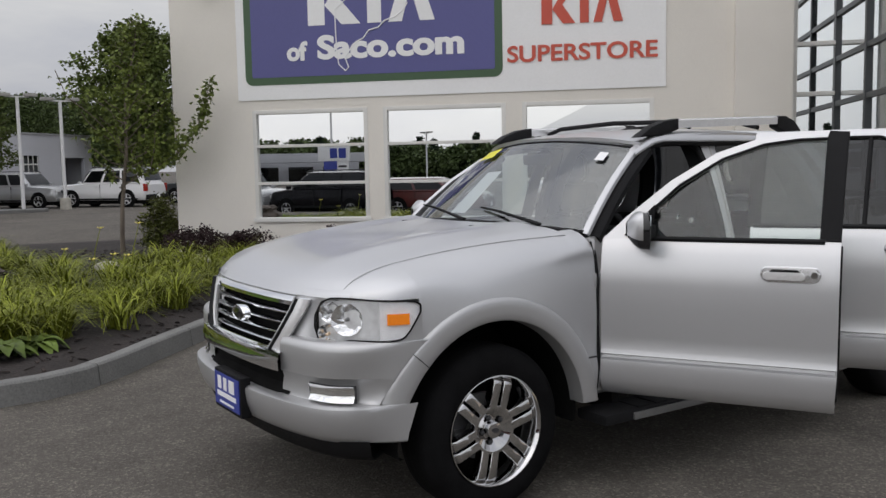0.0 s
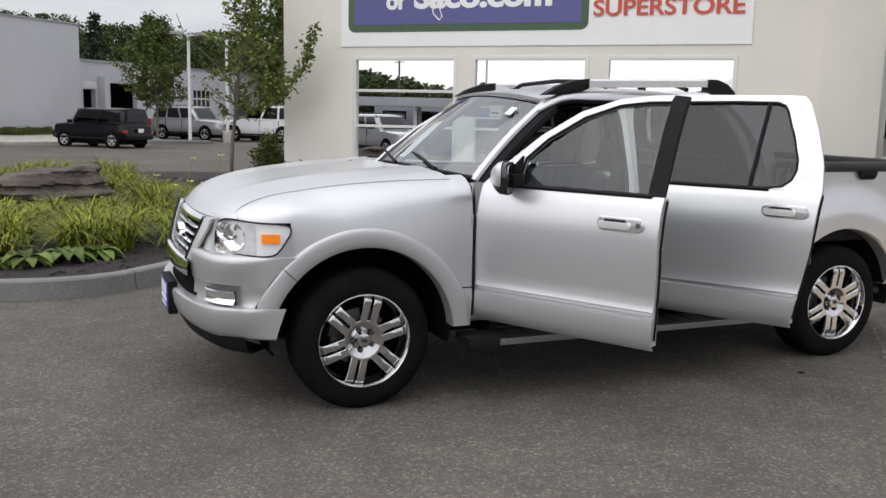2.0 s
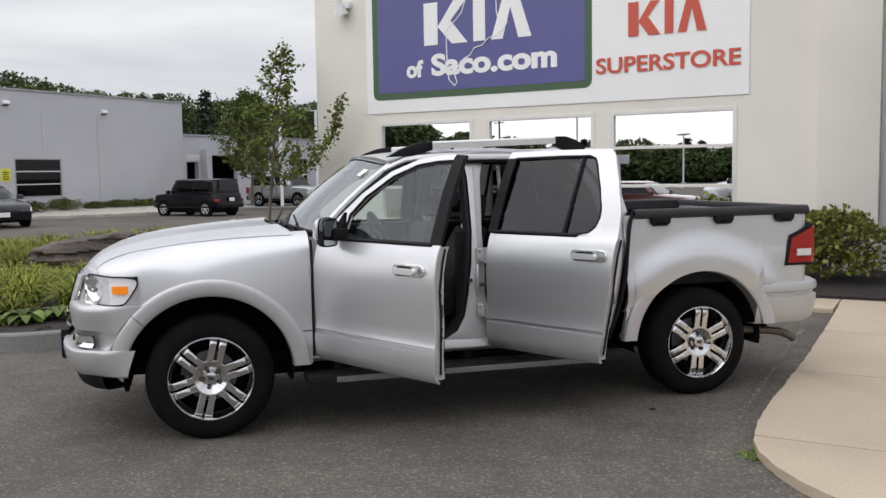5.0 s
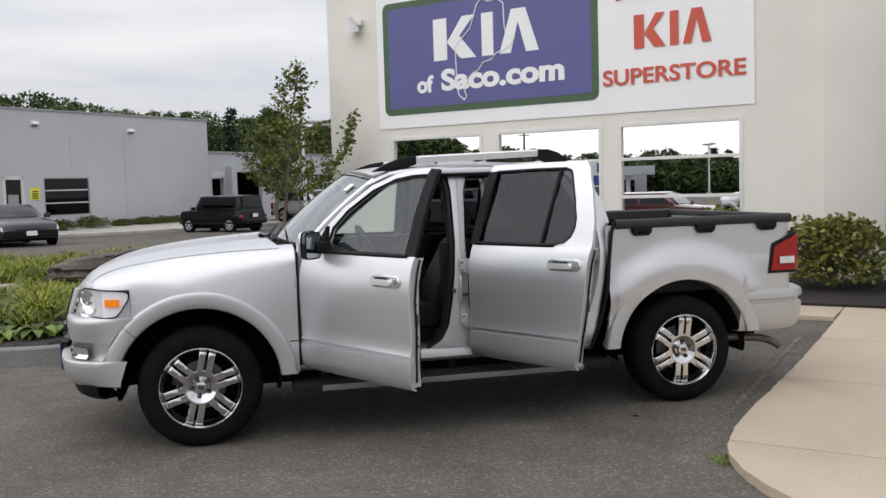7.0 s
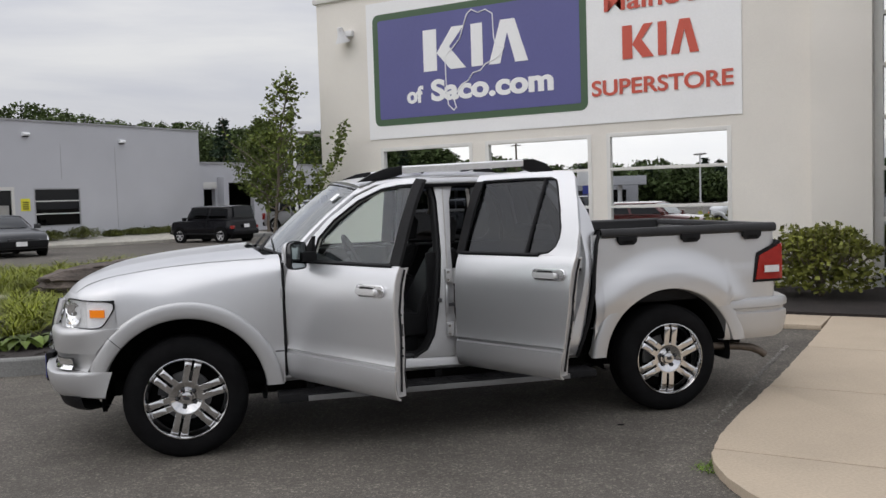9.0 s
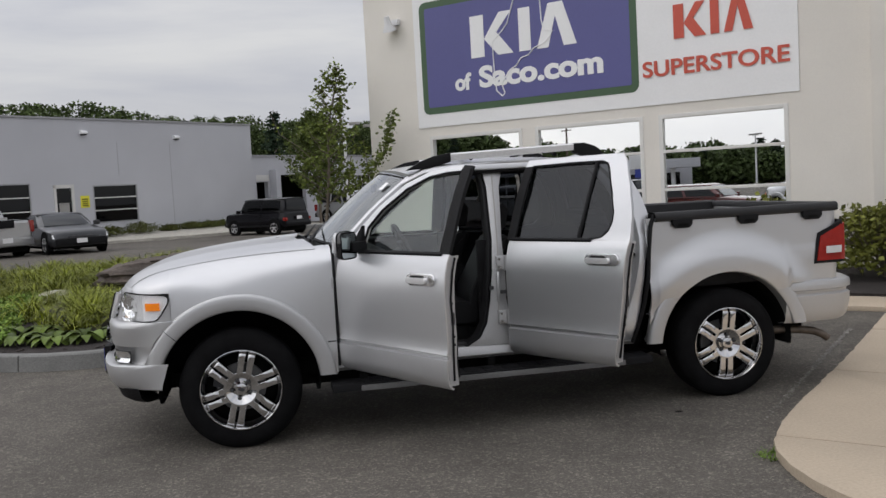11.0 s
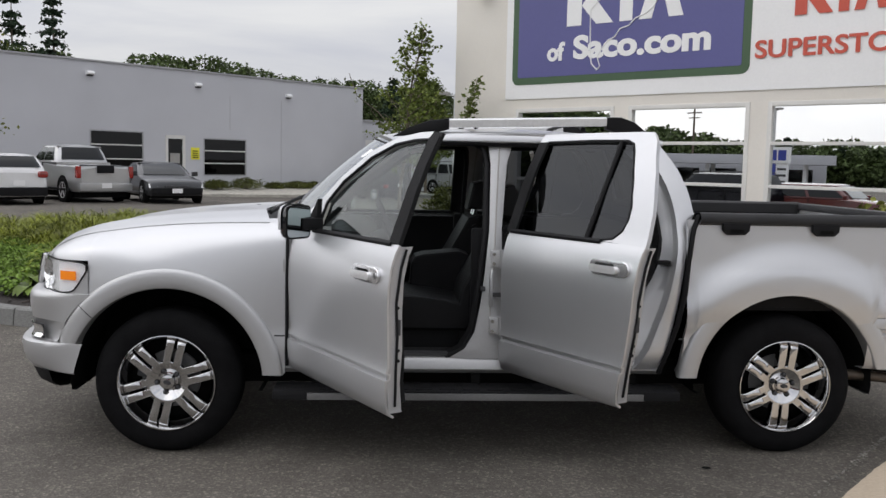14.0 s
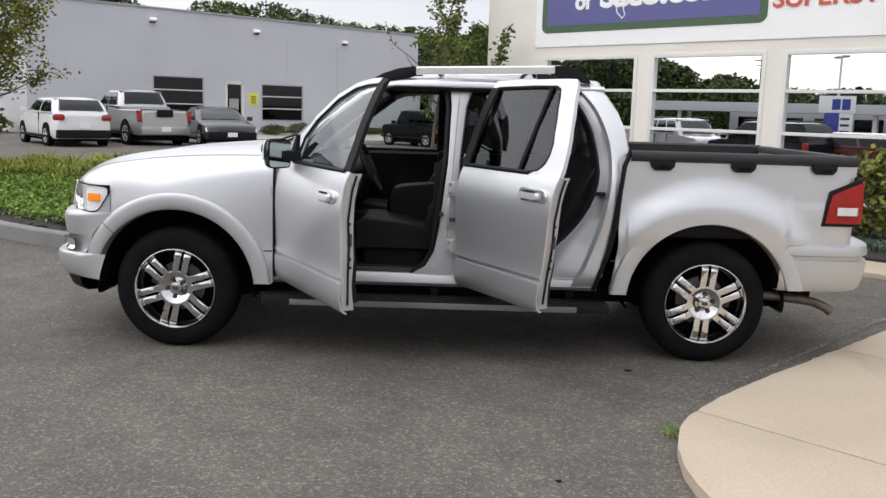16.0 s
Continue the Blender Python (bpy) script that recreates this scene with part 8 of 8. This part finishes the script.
def hosta(x, y, seed):
    rnd = random.Random(seed)
    h = thing("hosta", "low broad-leaved hosta at the edge of the bed", "plant", Matrix.Translation((x, y, bed_z(x, y) - 0.01)), group="hostas along the kerb")
    bm = bmesh.new()
    for k in range(26):
        a, L = rnd.uniform(0, 6.283), rnd.uniform(0.15, 0.27)
        d, s = Vector((math.cos(a), math.sin(a), 0)), Vector((-math.sin(a), math.cos(a), 0))
        rise = rnd.uniform(0.35, 1.0)
        prev = None
        for j in range(6):
            u = j / 5
            p = d * (L * (0.15 + 0.9 * u)) + Vector((0, 0, L * (0.25 + rise * 0.9 * u - (0.55 + 0.4 * rise) * u * u)))
            w = L * 0.26 * math.sin(math.pi * min(1, 0.08 + u * 0.92)) ** 0.8
            row = [bm.verts.new(p - s * w + Vector((0, 0, w * 0.25))), bm.verts.new(p), bm.verts.new(p + s * w + Vector((0, 0, w * 0.25)))]
            if prev:
                bm.faces.new([prev[0], prev[1], row[1], row[0]])
                bm.faces.new([prev[1], prev[2], row[2], row[1]])
            prev = row
    part("leaves", bm, "hosta", h)


for k, (x, y) in enumerate(((-2.45, 4.55), (-2.1, 4.42), (-1.75, 4.38), (-1.42, 4.45), (-1.15, 4.62), (-2.3, 4.95), (-2.7, 5.0))):
    hosta(x, y, 90 + k)
cov = bmesh.new()
for k in range(30000):
    x, y = rng.uniform(-6.5, -2.4), rng.uniform(4.2, 9.0)
    if x > -2.55 - 0.12 * (y - 4.3) or not in_bed(x, y, 0.35):
        continue
    z = bed_z(x, y) + 0.12 + 0.05 * noise.noise(Vector((x * 2.5, y * 2.5, 0))) - 0.12 * rng.random() ** 2
    leaf_quads(cov, (x, y, z), 1, (0.01, 0.01, 0.01), 0.045, rng)
tagged(link("creeping_cover", cov, "cover", smooth=False), "bright green creeping ground cover", "ground cover", kind="stuff")
chips = bmesh.new()
for k in range(2600):
    x, y = rng.uniform(-3.4, 2.6), rng.uniform(3.6, 13.6)
    if not in_bed(x, y, 0.03) or (min(math.dist((x, y), p) for p in dense) > 1.0 and y < 9):
        continue
    c = Vector((x, y, bed_z(x, y) + 0.006))
    a = rng.uniform(0, 3.14)
    d, s = Vector((math.cos(a), math.sin(a), rng.uniform(-0.3, 0.3))) * rng.uniform(0.015, 0.045), Vector((-math.sin(a), math.cos(a), rng.uniform(-0.4, 0.4))) * rng.uniform(0.006, 0.014)
    up3 = Vector((0, 0, 0.008))
    vs = [chips.verts.new(c + v) for v in (-d - s, d - s, d + s, -d + s)]
    ws_ = [chips.verts.new(c + v * 0.8 + up3) for v in (-d - s, d - s, d + s, -d + s)]
    chips.faces.new(ws_)
    for i in range(4):
        chips.faces.new([vs[i], vs[(i + 1) % 4], ws_[(i + 1) % 4], ws_[i]])
tagged(link("bark_chips", chips, "chip", smooth=False), "loose bark chips on the soil", "mulch", kind="stuff")

# boulder with layered, cracked faces
bm = bmesh.new()
bmesh.ops.create_icosphere(bm, subdivisions=5, radius=1.0)
for v in bm.verts:
    p = v.co.copy()
    k = 1 + 0.22 * noise.noise(p * 1.4) + 0.10 * noise.noise(p * 3.5) + 0.035 * noise.noise(p * 9)
    p = Vector((p.x * 0.90 * k, p.y * 0.66 * k, max(-0.4, p.z) * 0.50 * k))
    p.z = min(p.z, 0.36 + 0.13 * p.x + 0.07 * noise.noise(p * 2.6) + 0.03 * noise.noise(p * 7))
    st = math.floor(p.z / 0.085 + 0.5 * noise.noise(Vector((p.x * 1.5, p.y * 1.5, 0)))) % 2
    p.x *= 0.95 - 0.075 * st
    p.y *= 1 - 0.09 * st
    v.co = p
rk = link("boulder", bm, "rock", sharp=30)
rk.matrix_world = Matrix.Translation((rock_c.x, rock_c.y, 0.33)) @ Matrix.Rotation(radians(8), 4, "Z")
tagged(rk, "layered brown boulder among the plants", "rock")
for x, y, r in ((0.62, 9.7, 0.15), (1.75, 9.5, 0.20), (-2.9, 8.2, 0.2)):
    bm = bmesh.new()
    bmesh.ops.create_icosphere(bm, subdivisions=3, radius=r)
    for v in bm.verts:
        k = 1 + 0.25 * noise.noise(v.co * 5 + Vector((x, y, 0)))
        v.co = Vector((v.co.x * 1.3 * k, v.co.y * k, v.co.z * 0.6 * k))
    o = link("pale_stone", bm, "stone")
    o.matrix_world = Matrix.Translation((x, y, bed_z(x, y) + r * 0.3))
    tagged(o, "pale fieldstone in the planting bed", "stone")
# day lily flowers on stalks
for k, (x, y) in enumerate(((-0.16, 6.6), (-0.30, 6.95), (0.02, 6.75), (-0.45, 7.6), (0.35, 7.5), (0.1, 8.3))):
    f = thing("daylily_flower", "yellow daylily flower on a thin stalk", "flower", Matrix.Translation((x, y, bed_z(x, y))), group="daylily flowers")
    hh = 0.42 + 0.12 * rng.random() + (0.22 if k > 3 else 0)
    part("stalk", tube([(0, 0, 0), (0.05, 0.02, hh * 0.6), (0.12, 0.0, hh)], [0.006, 0.005, 0.004], 5), "grass", f)
    bm = bmesh.new()
    for j in range(6):
        a = j * math.pi / 3
        d, s = Vector((math.cos(a), math.sin(a), 0.45)), Vector((-math.sin(a), math.cos(a), 0)) * 0.022
        b0 = Vector((0.12, 0, hh))
        bm.faces.new([bm.verts.new(v) for v in (b0, b0 + d * 0.032 + s * 0.7, b0 + d * 0.058, b0 + d * 0.032 - s * 0.7)])
    part("petals", bm, "flower", f)
# weeds at the corner of the walk
weed = bmesh.new()
for cx, cy in ((2.83, -1.30), (2.86, -1.24)):
    for k in range(26):
        blade(weed, (cx + rng.gauss(0, 0.035), cy + rng.gauss(0, 0.035), 0.0), rng.uniform(0, 6.283), rng.uniform(0.03, 0.07), rng.uniform(0.5, 0.9), 0.003, rng)
tagged(link("weeds", weed, "cover", smooth=False), "small weeds in the joint beside the walk", "weeds", kind="stuff")
st = bmesh.new()
for cx, cy, r in ((2.81, -0.23, 0.021), (2.2, -1.9, 0.012), (0.9, -2.4, 0.01)):
    vs = [st.verts.new((cx + r * (1 + 0.4 * rng.random()) * math.cos(a), cy + r * 0.8 * (1 + 0.4 * rng.random()) * math.sin(a), 0.0045)) for a in [2 * math.pi * k / 14 for k in range(14)]]
    st.faces.new(vs)
tagged(link("oil_spot", st, "under"), "small dark oil spots on the asphalt", "stain", kind="structure")

# ---- woods ----
def wood(name, centres, size, mt, seed, label, dens=260, low_=0.0):
    rnd = random.Random(seed)
    bm = bmesh.new()
    for x, y, r, h in centres:
        for k in range(int(dens * (r / 3) * (h / 8))):
            a, u = rnd.uniform(0, 6.283), lerp(low_, 1.0, rnd.random())
            rr = r * math.sqrt(max(0.02, 1 - (abs(u - 0.45) / 0.58) ** 2.4)) * rnd.uniform(0.55, 1.05)
            leaf_quads(bm, (x + math.cos(a) * rr, y + math.sin(a) * rr, h * u), 1, (0.1, 0.1, 0.1), size * 1.6, rnd)
    return tagged(link(name, bm, mt, smooth=False), label, "woods", kind="stuff")


cs = []
for k in range(70):
    s, d = rng.uniform(-66, -54), -14 + k * 1.75 + rng.uniform(-1, 1)
    p = bw_(s, d)
    cs.append((p.x, p.y, rng.uniform(2.4, 3.8), 8.25 + 1.1 * abs(noise.noise(Vector((k * 0.31, 4.0, 0)))) * 2 + rng.uniform(0, 0.6)))
wood("woods", cs, 0.17, "farleaf", 5, "mixed green woods behind the workshop", 3000, 0.25)
def spruce(x, y, h, seed, label):
    t = thing("spruce_tree", label, "tree", Matrix.Translation((x, y, 0)), group="spruces")
    part("trunk", tube([(0, 0, 0), (0, 0, h)], [0.2, 0.02], 8), "bark", t)
    bm = bmesh.new()
    rnd = random.Random(seed)
    spread_ = 0.19 * h * rnd.uniform(0.85, 1.15)
    for lv in range(15):
        f = (lv + rnd.uniform(-0.3, 0.3)) / 15
        z = lerp(h * 0.22, h, max(0.0, f))
        for k in range(6):
            a = rnd.uniform(0, 6.283)
            L = (1 - f) ** 0.8 * spread_ * rnd.uniform(0.45, 1.15) + 0.15
            for j in range(6):
                u = (j + 1) / 6
                leaf_quads(bm, (math.cos(a) * L * u, math.sin(a) * L * u, z + 0.10 * L * u - 0.30 * L * u * u), 4, (0.10 + 0.05 * L, 0.10 + 0.05 * L, 0.07), 0.30, rnd)
    part("crown", bm, "needle", t, smooth=False)


for k, (x, y, h) in enumerate(((1.3, 74.0, 9.0), (-2.4, 78.0, 8.0), (-21.2, 57.0, 12.2), (-24.9, 59.5, 12.6))):
    spruce(x, y, h, 80 + k, "dark spruce rising above the woods")
cs = []
for k in range(136):
    s = -110 + k * 1.25
    p = bw_(s, -98 + rng.uniform(-8, 5) - 0.25 * max(0.0, s))
    tall = 3.9 + 6.2 * min(1.0, max(0.0, (-s - 50) / 24)) + 1.3 * noise.noise(Vector((k * 0.27, 0, 0)))
    cs.append((p.x, p.y, rng.uniform(2.6, 4.2), tall + rng.uniform(-0.3, 0.5)))
for k in range(40):
    a = radians(120 + k * 4.0)
    cs.append((5 + 120 * math.cos(a), 120 * math.sin(a) - 2, rng.uniform(4.0, 6.0), rng.uniform(4.5, 6.0)))
wood("distant_woods", cs, 0.40, "farleaf", 8, "dark line of woods beyond the road", 1500)
for k in range(22):
    s = -74 + 4.2 * k + rng.uniform(-1.6, 1.6)
    h = 4.6 + 3.9 * min(1.0, max(0.0, (-s - 52) / 14)) + rng.uniform(-0.4, 1.3)
    q = bw_(s, -96 + rng.uniform(-5, 5))
    spruce(q.x, q.y, h, 200 + k, "dark pine in the woods beyond the road")
